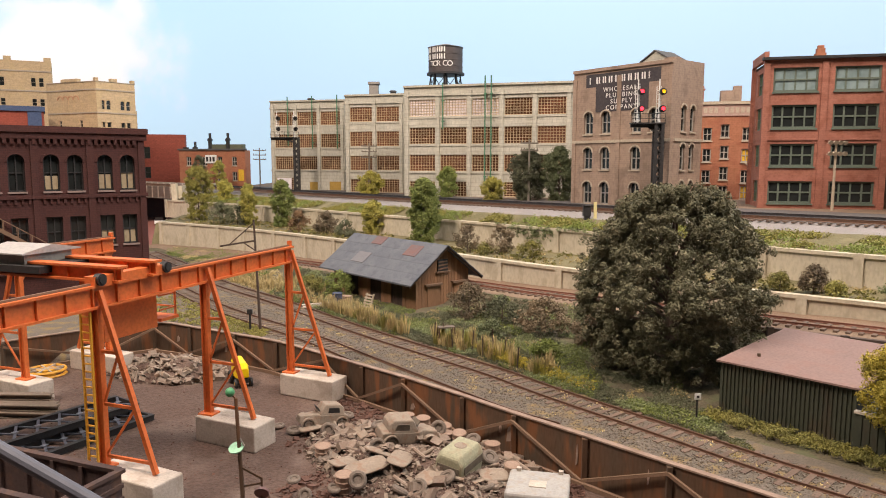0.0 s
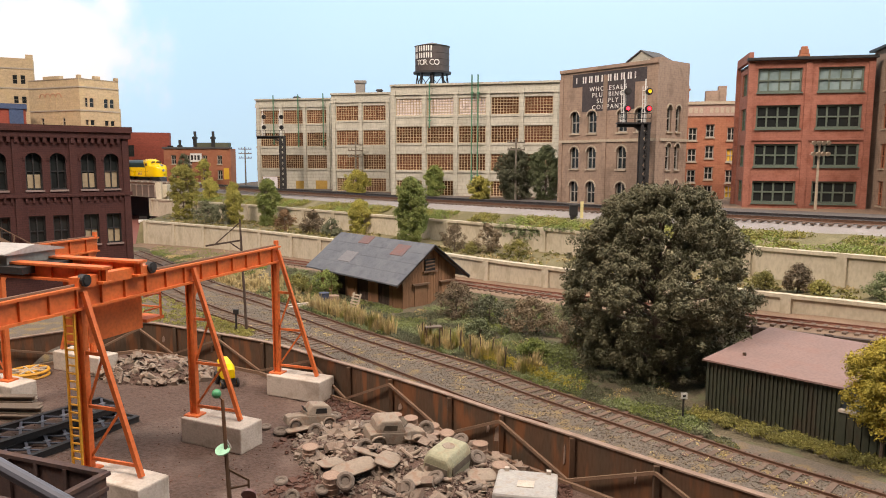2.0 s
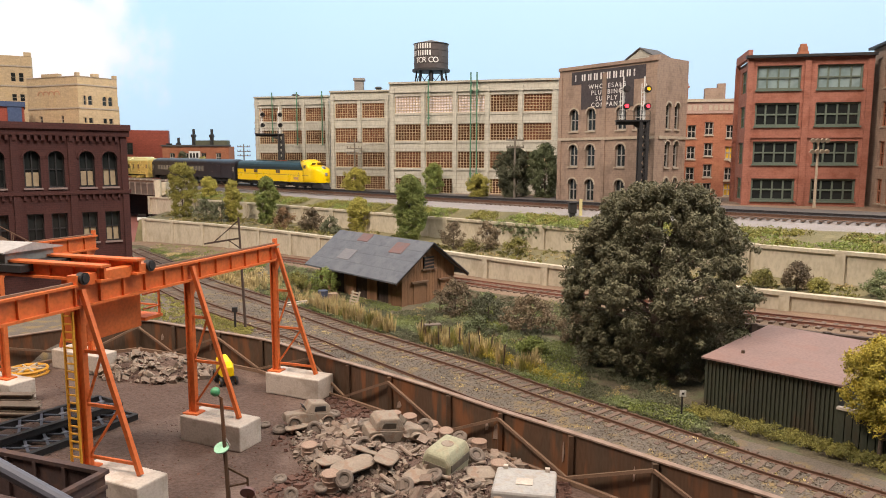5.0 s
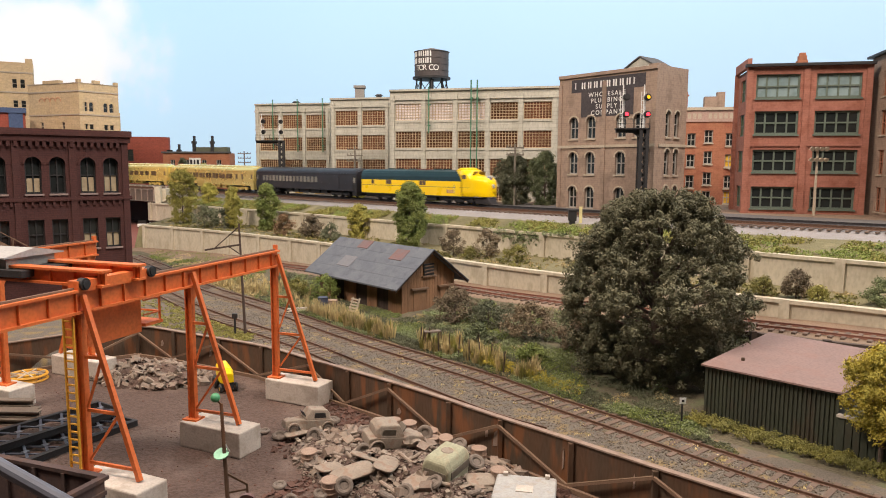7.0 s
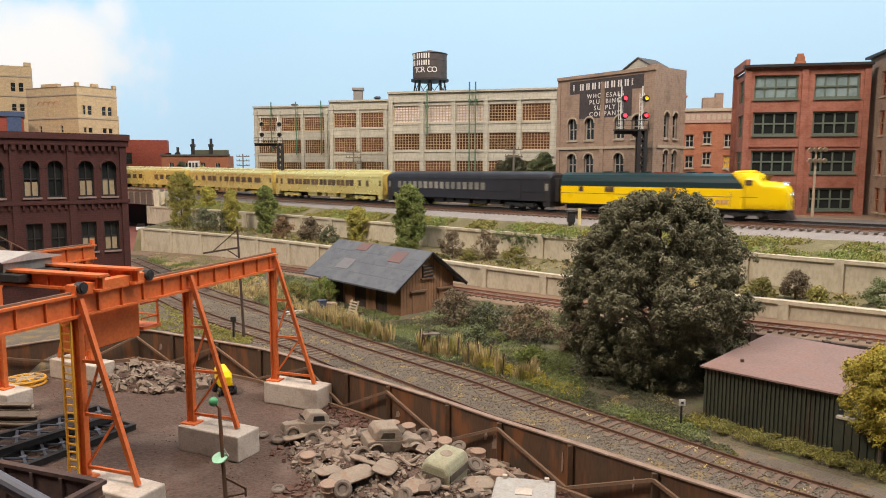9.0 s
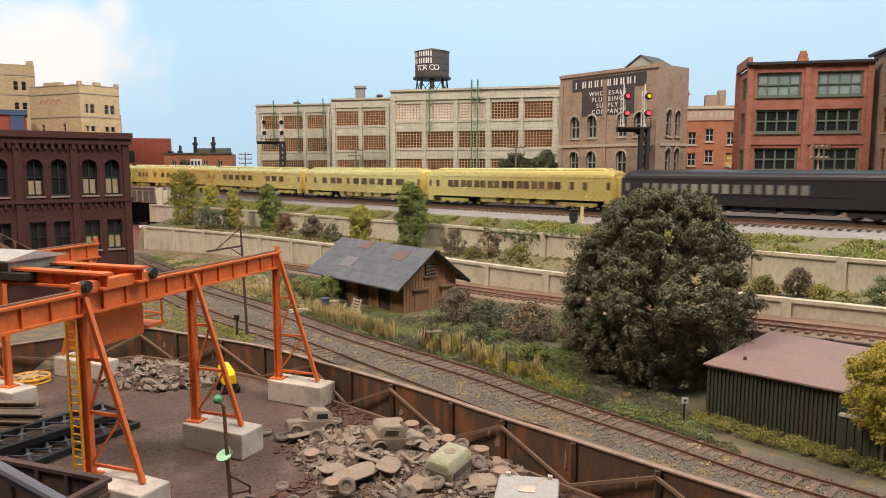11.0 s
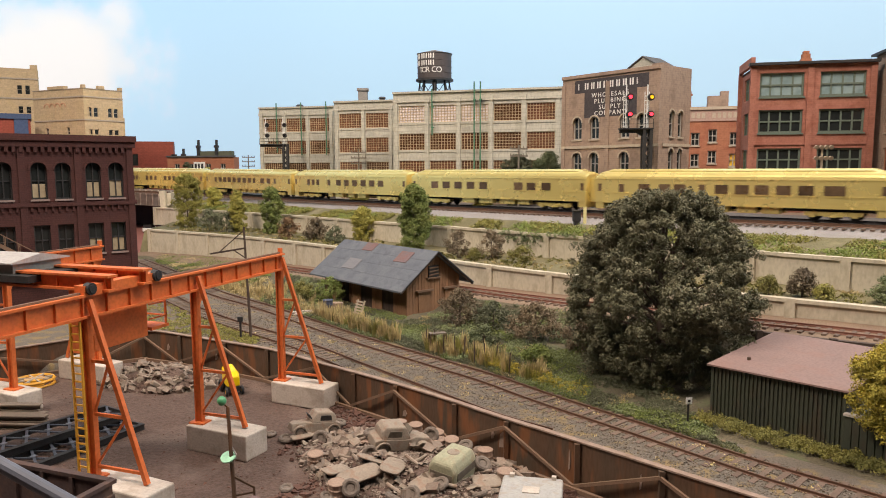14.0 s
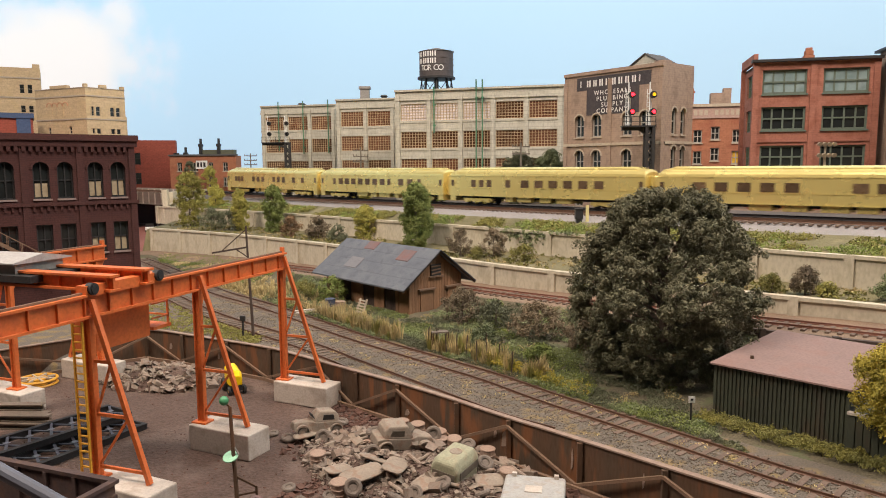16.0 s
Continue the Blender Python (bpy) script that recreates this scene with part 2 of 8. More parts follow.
TIE = mat("sleeper_timber", (0.181, 0.119, 0.0875), (0.128, 0.0901, 0.0666), 0.6, 0.06, 0.9, 0.03, stretch=(0.5, 1, 1), vary=0.35)
WOOD = mat("weathered_wood", (0.299, 0.156, 0.078), (0.208, 0.111, 0.0585), 0.8, 0.05, 0.88, 0.03, stretch=(1, 1, 0.2), vary=0.3)
TIMBER = mat("crib_timber", (0.085, 0.055, 0.04), (0.06, 0.042, 0.034), 0.8, 0.08, 0.9, 0.03, vary=0.3)
TARPAPER = mat("roof_paper", (0.105, 0.115, 0.135), (0.15, 0.16, 0.175), 1.5, 0.1, 0.85, 0.02, c3=(0.075, 0.08, 0.1), amount=0.6, spots=0.8)
PATCHRED = mat("roof_patch", (0.21, 0.10, 0.085), (0.14, 0.12, 0.125), 0.7, 0.1, 0.85, 0.01)
GREENTIN = mat("green_tin", (0.058, 0.066, 0.040), (0.048, 0.05, 0.035), 1.5, 0.12, 0.7, 0.01, c3=(0.07, 0.048, 0.03), amount=0.6, spots=0.7, stretch=(1, 1, 0.4))
PINKROOF = mat("faded_roof", (0.255, 0.165, 0.142), (0.215, 0.142, 0.125), 2.0, 0.12, 0.85, 0.01, c3=(0.24, 0.135, 0.11), amount=0.5, spots=1.0)
RUBBLE = mat("rubble_grey", (0.282, 0.219, 0.168), (0.203, 0.153, 0.118), 0.7, 0.1, 0.92, 0.03, c3=(0.20, 0.13, 0.095), amount=0.6, spots=0.4, vary=0.4)
WRECK = mat("wreck_dust", (0.312, 0.253, 0.194), (0.231, 0.179, 0.134), 0.7, 0.1, 0.9, 0.02, c3=(0.24, 0.14, 0.09), amount=0.6, spots=0.4)
WRECKGREEN = mat("wreck_green", (0.356, 0.348, 0.232), (0.294, 0.279, 0.185), 0.7, 0.1, 0.85, 0.02, c3=(0.30, 0.20, 0.12), amount=0.4, spots=0.4)
TYRE = mat("dusty_tyre", (0.136, 0.106, 0.085), (0.204, 0.162, 0.128), 0.4, 0.08, 0.95, 0.02)
DRUM = mat("drum_rust", (0.33, 0.23, 0.17), (0.27, 0.18, 0.13), 0.5, 0.08, 0.85, 0.02)
CLOD = mat("clod_dirt", (0.0986, 0.0451, 0.0305), (0.139, 0.0727, 0.0524), 0.8, 0.12, 0.95, 0.06, vary=0.35)
DUSTGLASS = mat("dusty_glass", (0.17, 0.14, 0.105), (0.10, 0.08, 0.06), 0.4, 0.08, 0.7, 0.01)
YARD = mat("yard_dirt", (0.0945, 0.0564, 0.0413), (0.118, 0.0743, 0.0564), 3.5, 0.16, 0.95, 0.12, c3=(0.19, 0.135, 0.108), amount=0.5, spots=3.0, grain=0.8)
BALLAST = mat("ballast", (0.171, 0.138, 0.105), (0.132, 0.112, 0.0894), 1.8, 0.07, 0.95, 0.09, c3=(0.25, 0.17, 0.065), amount=0.75, spots=0.9, grain=0.9)
SOIL = mat("soil", (0.108, 0.0889, 0.0514), (0.141, 0.117, 0.0702), 1.8, 0.1, 0.95, 0.08, c3=(0.10, 0.115, 0.05), amount=0.8, spots=1.4, grain=0.9)
MEADOW = mat("meadow", (0.14, 0.125, 0.06), (0.20, 0.17, 0.085), 2.5, 0.15, 0.95, 0.12, c3=(0.26, 0.22, 0.12), amount=0.6, spots=1.8)
UPBALLAST = mat("pale_ballast", (0.32, 0.29, 0.275), (0.25, 0.225, 0.21), 1.5, 0.12, 0.95, 0.10, c3=(0.27, 0.22, 0.19), amount=0.4, spots=0.8)
BROWNBALLAST = mat("brown_ballast", (0.25, 0.17, 0.11), (0.19, 0.13, 0.09), 1.5, 0.1, 0.95, 0.08)
STREET = mat("brick_street", (0.34, 0.13, 0.10), (0.28, 0.10, 0.08), 2.0, 0.2, 0.9, 0.02)


def leafy(name, c1, c2, rough=0.75):
    return mat(name, c1, c2, 1.2, 0.2, rough, 0, vary=0.5, coarse=0.4)


TREEGREEN = leafy("tree_leaf", (0.0966, 0.0957, 0.0478), (0.152, 0.138, 0.0782))
OLIVE = leafy("olive_leaf", (0.28, 0.25, 0.055), (0.18, 0.175, 0.05))
MIDGREEN = leafy("green_leaf", (0.17, 0.22, 0.05), (0.24, 0.27, 0.065))
TREEOLIVE = leafy("tree_olive", (0.42, 0.37, 0.07), (0.29, 0.27, 0.06))
# opaque pale panes: light seen through the black coach, put in as colour
LITGLASS = mat("lit_coach_glass", (0.34, 0.32, 0.26), (0.10, 0.10, 0.10), 5.0, 0.4, 0.2, 0, vary=0.5)
BLUEGREEN = leafy("cool_leaf", (0.16, 0.19, 0.085), (0.21, 0.235, 0.11))
BRUSH = leafy("brush_leaf", (0.16, 0.12, 0.075), (0.20, 0.145, 0.08))
SAGE = leafy("sage_leaf", (0.115, 0.125, 0.068), (0.155, 0.155, 0.085))
GOLD = leafy("golden_leaf", (0.46, 0.36, 0.04), (0.30, 0.27, 0.045))
RUSSET = leafy("russet_leaf", (0.22, 0.13, 0.06), (0.17, 0.10, 0.05))
STRAW = leafy("straw", (0.546, 0.422, 0.211), (0.422, 0.343, 0.15), 0.85)
BARK = mat("bark", (0.10, 0.07, 0.05), (0.16, 0.12, 0.09), 0.4, 0.08, 0.95, 0.04)

# ---- mesh helpers ----


class Form:
    """Gathers vertices and faces in scale metres."""

    def __init__(self):
        self.v, self.f = [], []

    def add(self, verts, faces, m=None):
        b = len(self.v)
        self.v.extend([m @ Vector(p) for p in verts] if m else [Vector(p) for p in verts])
        self.f.extend([tuple(i + b for i in f) for f in faces])
        return self

    def box(self, x0, x1, y0, y1, z0, z1, m=None):
        vs = [(x, y, z) for z in (z0, z1) for x, y in ((x0, y0), (x1, y0), (x1, y1), (x0, y1))]
        return self.add(vs, [(3, 2, 1, 0), (4, 5, 6, 7), (0, 1, 5, 4), (1, 2, 6, 5), (2, 3, 7, 6), (3, 0, 4, 7)], m)

    def bar(self, a, b, w, h=None, up=(0, 0, 1)):
        """A square bar from a to b."""
        a, b = Vector(a), Vector(b)
        h = h or w
        d = (b - a).normalized()
        s = d.cross(Vector(up))
        s = s.normalized() if s.length > 1e-4 else Vector((1, 0, 0))
        u = s.cross(d).normalized()
        vs = []
        for p in (a, b):
            vs += [p - s * w / 2 - u * h / 2, p + s * w / 2 - u * h / 2, p + s * w / 2 + u * h / 2, p - s * w / 2 + u * h / 2]
        return self.add(vs, [(3, 2, 1, 0), (4, 5, 6, 7), (0, 1, 5, 4), (1, 2, 6, 5), (2, 3, 7, 6), (3, 0, 4, 7)])

    def rod(self, a, b, r, r2=None, n=8, caps=True):
        a, b = Vector(a), Vector(b)
        r2 = r if r2 is None else r2
        d = (b - a).normalized()
        s = d.orthogonal().normalized()
        u = d.cross(s)
        vs = [p + (s * math.cos(t) + u * math.sin(t)) * q for p, q in ((a, r), (b, r2)) for t in [2 * math.pi * i / n for i in range(n)]]
        fs = [(i, (i + 1) % n, n + (i + 1) % n, n + i) for i in range(n)]
        if caps:
            fs += [tuple(range(n - 1, -1, -1)), tuple(range(n, 2 * n))]
        return self.add(vs, fs)

    def ring(self, c, axis, r, w, n=14, k=6):
        """A torus."""
        c, d = Vector(c), Vector(axis).normalized()
        s = d.orthogonal().normalized()
        u = d.cross(s)
        vs, fs = [], []
        for i in range(n):
            t = 2 * math.pi * i / n
            o = s * math.cos(t) + u * math.sin(t)
            for j in range(k):
                q = 2 * math.pi * j / k
                vs.append(c + o * (r + w * math.cos(q)) + d * w * math.sin(q))
        for i in range(n):
            for j in range(k):
                fs.append((i * k + j, ((i + 1) % n) * k + j, ((i + 1) % n) * k + (j + 1) % k, i * k + (j + 1) % k))
        return self.add(vs, fs)

    def slab(self, poly, d, m=None):
        """A polygon (list of points in the plane of x and z) given depth d along y."""
        n = len(poly)
        vs = [(x, 0, z) for x, z in poly] + [(x, d, z) for x, z in poly]
        fs = [tuple(range(n)), tuple(range(2 * n - 1, n - 1, -1))] + [(i, n + i, n + (i + 1) % n, (i + 1) % n) for i in range(n)]
        return self.add(vs, fs, m)

    def lump(self, c, r, rng, squash=0.8, rough=0.35):
        """A broken stone: a rough cube with moved corners."""
        vs = [Vector((x, y, z)) for z in (-1, 1) for x, y in ((-1, -1), (1, -1), (1, 1), (-1, 1))]
        m = Euler((rng.uniform(-0.5, 0.5), rng.uniform(-0.5, 0.5), rng.uniform(0, 6.3))).to_matrix()
        sx, sy, sz = rng.uniform(0.6, 1.2), rng.uniform(0.5, 1.0), rng.uniform(0.4, 0.9) * squash
        vs = [Vector(c) + m @ Vector((p.x * sx * rng.uniform(1 - rough, 1), p.y * sy * rng.uniform(1 - rough, 1), p.z * sz * rng.uniform(1 - rough, 1))) * r for p in vs]
        return self.add(vs, [(3, 2, 1, 0), (4, 5, 6, 7), (0, 1, 5, 4), (1, 2, 6, 5), (2, 3, 7, 6), (3, 0, 4, 7)])

    def mesh(self, name, material, smooth=False):
        me = bpy.data.meshes.new(name)
        me.from_pydata([p * K for p in self.v], [], self.f)
        me.materials.append(material)
        if smooth:
            me.polygons.foreach_set("use_smooth", [True] * len(me.polygons))
        me.update()
        return me


def at(x, y, z, rz=0, rx=0, ry=0):
    return pose(x * K, y * K, z * K, rx, ry, rz)


def on_yard(x, y, z, rz=0, rx=0, ry=0):
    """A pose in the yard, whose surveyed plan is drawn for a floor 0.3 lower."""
    return at(x * 0.979, y * 0.979, z + 0.3, rz, rx, ry)


def thing(name, label, category, m=None, group="", kind=""):
    ob = new(name)
    ob.empty_display_size = 0.01
    if m:
        ob.matrix_basis = m
    return tagged(ob, label, category, group, kind)


def part(name, form, material, parent=None, label="", smooth=False, bevel=0.0, m=None, kind=""):
    """Links a form, or a mesh that is there already, as one mesh object under a thing or a part."""
    me = form if isinstance(form, bpy.types.Mesh) else form.mesh(name, material, smooth)
    ob = new(name, me)
    if parent:
        ob.parent = parent
    if m:
        ob.matrix_basis = m
    if bevel:
        b = ob.modifiers.new("bevel", "BEVEL")
        b.width, b.segments, b.limit_method = bevel * K, 2, "ANGLE"
    return tagged(ob, label, kind=kind)


def solo(name, form, material, label, category, group="", kind="", smooth=False, bevel=0.0, m=None):
    ob = part(name, form, material, None, label, smooth, bevel, m)
    return tagged(ob, label, category, group, kind)


def words(text, size, material, parent, m, spacing=1.0, align="CENTER", name="lettering"):
    cu = bpy.data.curves.new(name, "FONT")
    cu.body, cu.size, cu.extrude, cu.space_character, cu.align_x = text, size * K, 0.015 * K, spacing, align
    tmp = bpy.data.objects.new(name, cu)
    me = bpy.data.meshes.new_from_object(tmp)
    bpy.data.objects.remove(tmp)
    me.materials.clear()
    me.materials.append(material)
    ob = new(name, me)
    ob.parent, ob.matrix_basis = parent, m
    return ob


def smooth_line(pts, step=1.0):
    """Points along a smooth curve through pts, evenly spaced."""
    pts = [Vector(p) for p in pts]
    ext = [2 * pts[0] - pts[1], *pts, 2 * pts[-1] - pts[-2]]
    fine = []
    for i in range(1, len(ext) - 2):
        p0, p1, p2, p3 = ext[i - 1:i + 3]
        n = max(2, int((p2 - p1).length / step * 4))
        for j in range(n):
            t = j / n
            fine.append(0.5 * (2 * p1 + (p2 - p0) * t + (2 * p0 - 5 * p1 + 4 * p2 - p3) * t * t + (3 * p1 - p0 - 3 * p2 + p3) * t ** 3))
    fine.append(pts[-1])
    acc = [0.0]
    for a, b in zip(fine, fine[1:]):
        acc.append(acc[-1] + (b - a).length)
    out, n = [], max(1, int(acc[-1] / step))
    arr = np.array([list(p) for p in fine])
    for i in range(n + 1):
        s = acc[-1] * i / n
        out.append(Vector([float(np.interp(s, acc, arr[:, k])) for k in range(arr.shape[1])]))
    return out


def shifted(line, off):
    """The line moved sideways to its left by off, in plan."""
    out = []
    for i, p in enumerate(line):
        d = line[min(i + 1, len(line) - 1)] - line[max(i - 1, 0)]
        nrm = Vector((-d.y, d.x, 0)).normalized()
        out.append(p + nrm * off)
    return out


def sweep(form, line, prof):
    """A profile (list of (sideways, up)) swept along a line of points."""
    n = len(prof)
    vs, fs = [], []
    for i, p in enumerate(line):
        d = line[min(i + 1, len(line) - 1)] - line[max(i - 1, 0)]
        nrm = Vector((-d.y, d.x, 0)).normalized()
        for a, b in prof:
            vs.append(p + nrm * a + Vector((0, 0, b)))
    for i in range(len(line) - 1):
        for j in range(n):
            fs.append((i * n + j, i * n + (j + 1) % n, (i + 1) * n + (j + 1) % n, (i + 1) * n + j))
    fs += [tuple(range(n - 1, -1, -1)), tuple((len(line) - 1) * n + j for j in range(n))]
    return form.add(vs, fs)

# ---- plan lines, as y over x ----
YARDWALL = [(-62, 22), (-29.6, 46.5), (-24.5, 51.0), (-21.5, 52.5), (-17.8, 50.7), (-15.4, 49.3), (-10.9, 46.6), (-6.4, 42.6), (-2.7, 39.3), (0.5, 36.2), (3.2, 33.3), (5.5, 31.0), (9.4, 27.0), (11.7, 24.7), (14.5, 21.8), (30, 6), (95, -40)]
LOWWALL = [(-41.1, 103), (-29.1, 94.7), (-19.8, 87), (-11.0, 78.6), (-0.2, 67.9), (7.9, 59.2), (21.4, 46.9), (25.8, 43.4), (34, 37), (60, 18), (95, -5)]
HIGHWALL = [(-46, 118), (-32, 107), (-18.5, 95.1), (-5.5, 82.2), (1, 76.2), (6.5, 70.6), (11.3, 65.6), (23.5, 52.2), (27.5, 48.0), (36, 40.5), (60, 22), (95, -2)]
SHOULDER = [(-60, 139), (-40, 124), (-19.8, 102), (6.6, 73.5), (29, 54.0), (40, 44.5), (60, 28), (95, 2)]
MAINLINE = [(-120, 185, 8.2), (-95, 170, 8.15), (-75, 157, 8.1), (-55.6, 143, 8.0), (-39.6, 131, 7.8), (-19.8, 112.3, 7.55), (-0.4, 92.4, 7.5), (19.3, 73.2, 7.5), (32.2, 61.8, 7.5), (50, 47.2, 7.5), (75, 28, 7.5), (120, -8, 7.5), (175, -52, 7.5)]


DENSE = {}


def over(line, x):
    """y of a plan line at x, along its smooth curve."""
    key = (line[0][0], line[0][1], len(line))
    if key not in DENSE:
        pts = smooth_line([(p[0], p[1], 0) for p in line], 0.5)
        DENSE[key] = ([p.x for p in pts], [p.y for p in pts])
    return float(np.interp(x, *DENSE[key]))


def rise(x):
    """Ground height at the foot of the lower retaining wall."""
    return float(np.interp(x, [-41, -13, 5.7, 25, 60], [0.2, 0.85, 1.65, 2.35, 2.6]))


T1 = [(-42, 92), (-33, 79), (-25.2, 67.0), (-18.1, 57.6), (-9.6, 48.5), (-5.0, 42.8), (-0.5, 37.2), (2.7, 33.3), (5.0, 31.2)]
T2 = [(-40, 96), (-31, 83.5), (-22.3, 70.4), (-14.6, 61.4), (-6.1, 50.5), (0.05, 43.4), (3.2, 39.8), (5.9, 36.1), (10.2, 30.8), (13.4, 26.8), (15.6, 24.5), (20, 19.4), (30, 8)]


def meadow_z(x, y):
    """Ground height between the running track and the rear track."""
    edge = max(over(T2, x) + 1.9, over(YARDWALL, x) + 3)
    low = max(edge + 1, over(LOWWALL, x) - 6.8)
    mid = max(edge + 0.5, low - 2.5)
    return float(np.interp(y, [edge, mid, low], [-0.17, 0.2 * rise(x), rise(x) - 0.25]))


def ground():
    """The whole modelled ground as one sheet: yard, track bed, terrace, embankment, upper level."""
    mats = [YARD, BALLAST, SOIL, BROWNBALLAST, MEADOW, UPBALLAST, STREET, CINDER]
    xs = list(np.arange(-130, -46, 3.0)) + list(np.arange(-46, 40, 0.8)) + list(np.arange(40, 111, 3.0))
    cols, kinds = [], None
    for x in xs:
        yw, yl, yh, ys = (over(l, x) for l in (YARDWALL, LOWWALL, HIGHWALL, SHOULDER))
        t2 = over(T2, x)
        r = rise(x)
        street = x < -42.5
        lanes = []

        def lane(y0, z0, y1, z1, n, k, rough):
            for i in range(n):
                t = i / n
                lanes.append((y0 + (y1 - y0) * t, z0 + (z1 - z0) * t, k, rough))

        lane(-25, -2.1, yw + 0.12, -2.1, 22, 0, 0.08)
        lane(yw + 0.12, -2.1, yw + 0.3, -0.12, 1, 1, 0)
        lane(yw + 0.3, -0.12, yw + 1.4, -0.17, 2, 1, 0.02)
        edge = max(t2 + (3.4 if x > 10 else 1.9), yw + 3)
        lane(yw + 1.4, -0.17, edge, -0.17, 8, 1, 0.03)
        low = max(edge + 1, yl - 6.8)
        mid = max(edge + 0.5, low - 2.5)
        lane(edge, -0.17, mid, 0.1 if street else 0.2 * r, 8, 2, 0.14)
        lane(mid, 0.1 if street else 0.2 * r, low, 0.1 if street else r - 0.25, 3, 2, 0.1)
        lane(low, 0.1 if street else r - 0.1, yl + 0.25, 0.1 if street else r - 0.07, 5, 6 if street else 3, 0.02)
        lane(yl + 0.25, 0.1 if street else r, yl + 0.4, 0.1 if street else 3.25, 1, 4, 0)
        lane(yl + 0.4, 0.1 if street else 3.25, yh + 0.25, 0.1 if street else 3.65, 6, 6 if street else 4, 0.1)
        lane(yh + 0.25, 0.1 if street else 3.65, yh + 0.4, 0.1 if street else 5.65, 1, 4, 0)
        lane(yh + 0.4, 0.1 if street else 5.65, ys, 0.1 if street else 6.75, 4, 6 if street else 4, 0.1)
        lane(ys, 0.1 if street else 6.75, ys + 4.5, 0.1 if street else 7.18, 4, 6 if street else 5, 0.05)
        lane(ys + 4.5, 0.1 if street else 7.18, ys + 24, 0.1 if street else 7.22, 6, 6 if street else 7, 0.02)
        lane(ys + 24, 0.1 if street else 7.22, 260, 0.1 if street else 7.1, 5, 6 if street else 3, 0)
        lanes.append((260, 0.1 if street else 7.1, 0, 0))
        cols.append([(x, y, z + rg * (noise.noise(Vector((x * 0.55, y * 0.55, 3))) * 1.2 + 0.6 * noise.noise(Vector((x * 2, y * 2, 9))))) for y, z, k, rg in lanes])
        kinds = [l[2] for l in lanes]
        if street:
            street_kinds = kinds
    n = len(cols[0])
    vs = [p for c in cols for p in c]
    fs, ks = [], []
    for i in range(len(cols) - 1):
        kk = street_kinds if xs[i + 1] < -42.5 else kinds
        for j in range(n - 1):
            fs.append((i * n + j, (i + 1) * n + j, (i + 1) * n + j + 1, i * n + j + 1))
            ks.append(kk[j])
    me = bpy.data.meshes.new("ground")
    me.from_pydata([tuple(c * K for c in p) for p in vs], [], fs)
    for m in mats:
        me.materials.append(m)
    me.polygons.foreach_set("material_index", ks)
    me.polygons.foreach_set("use_smooth", [True] * len(fs))
    me.update()
    return tagged(new("ground", me), "modelled ground of brown yard dirt, ballast and grassy terraces", "ground", kind="structure")


ground()


def room():
    f = Form()
    line = smooth_line([(-260, 60, 0), (-190, 150, 0), (-120, 192, 0), (-70, 190, 0), (-20, 158, 0), (20, 124, 0), (48, 103, 0), (75, 84, 0), (110, 55, 0), (150, 0, 0), (170, -60, 0)], 4)
    sweep(f, line, [(0, -3), (0, 130), (3, 130), (3, -3)])
    solo("backdrop", f, SKY, "curved backdrop painted as pale blue sky with a white cloud", "backdrop", kind="structure", smooth=True)
    # enclosing box out of view, added to control the ambient light
    for nm, b in (("ceiling", (-262, 262, -262, 262, 150, 154)), ("floor", (-262, 262, -262, 262, -90, -86)), ("wall_south", (-262, 262, -266, -262, -86, 150)),
                  ("wall_west", (-266, -262, -262, 262, -86, 150)), ("wall_east", (262, 266, -262, 262, -86, 150)), ("wall_north", (-262, 262, 262, 266, -86, 150))):
        solo(nm, Form().box(*b), ROOM, "unseen dark room surface that keeps bounce light low", nm.split("_")[0], kind="structure")


room()


def retaining_wall(name, line, top, foot, label, pitch):
    """Cast concrete wall with coping and pilasters, each pilaster a part."""
    th = thing(name, label, "retaining wall", kind="structure")
    pts = smooth_line([(x, y, 0) for x, y in line], 0.8)
    body, cope = Form(), Form()
    sweep(body, pts, [(0.0, foot), (0.0, top), (0.45, top), (0.45, foot)])
    part("wall_body", body, WALLCON, th)
    sweep(cope, pts, [(-0.16, top), (-0.16, top + 0.24), (0.5, top + 0.24), (0.5, top)])
    part("coping", cope, WALLCON, th, "projecting pale concrete coping")
    acc, nxt = 0.0, 0.5
    for a, b in zip(pts, pts[1:]):
        acc += (b - a).length
        if acc > nxt:
            nxt += pitch
            d = b - a
            p = Form().box(-0.32, 0.32, -0.19, 0.1, foot, top + 0.27)
            part("pilaster", p, WALLCON, th, m=at(a.x, a.y, 0, math.degrees(math.atan2(d.y, d.x))))
    return th


retaining_wall("retaining_wall_lower", LOWWALL[:-1], 3.26, -0.4, "lower cream concrete retaining wall with pilasters and coping", 6.2)
retaining_wall("retaining_wall_upper", HIGHWALL[:-1], 5.66, 3.0, "upper cream concrete retaining wall with pilasters and coping", 6.4)


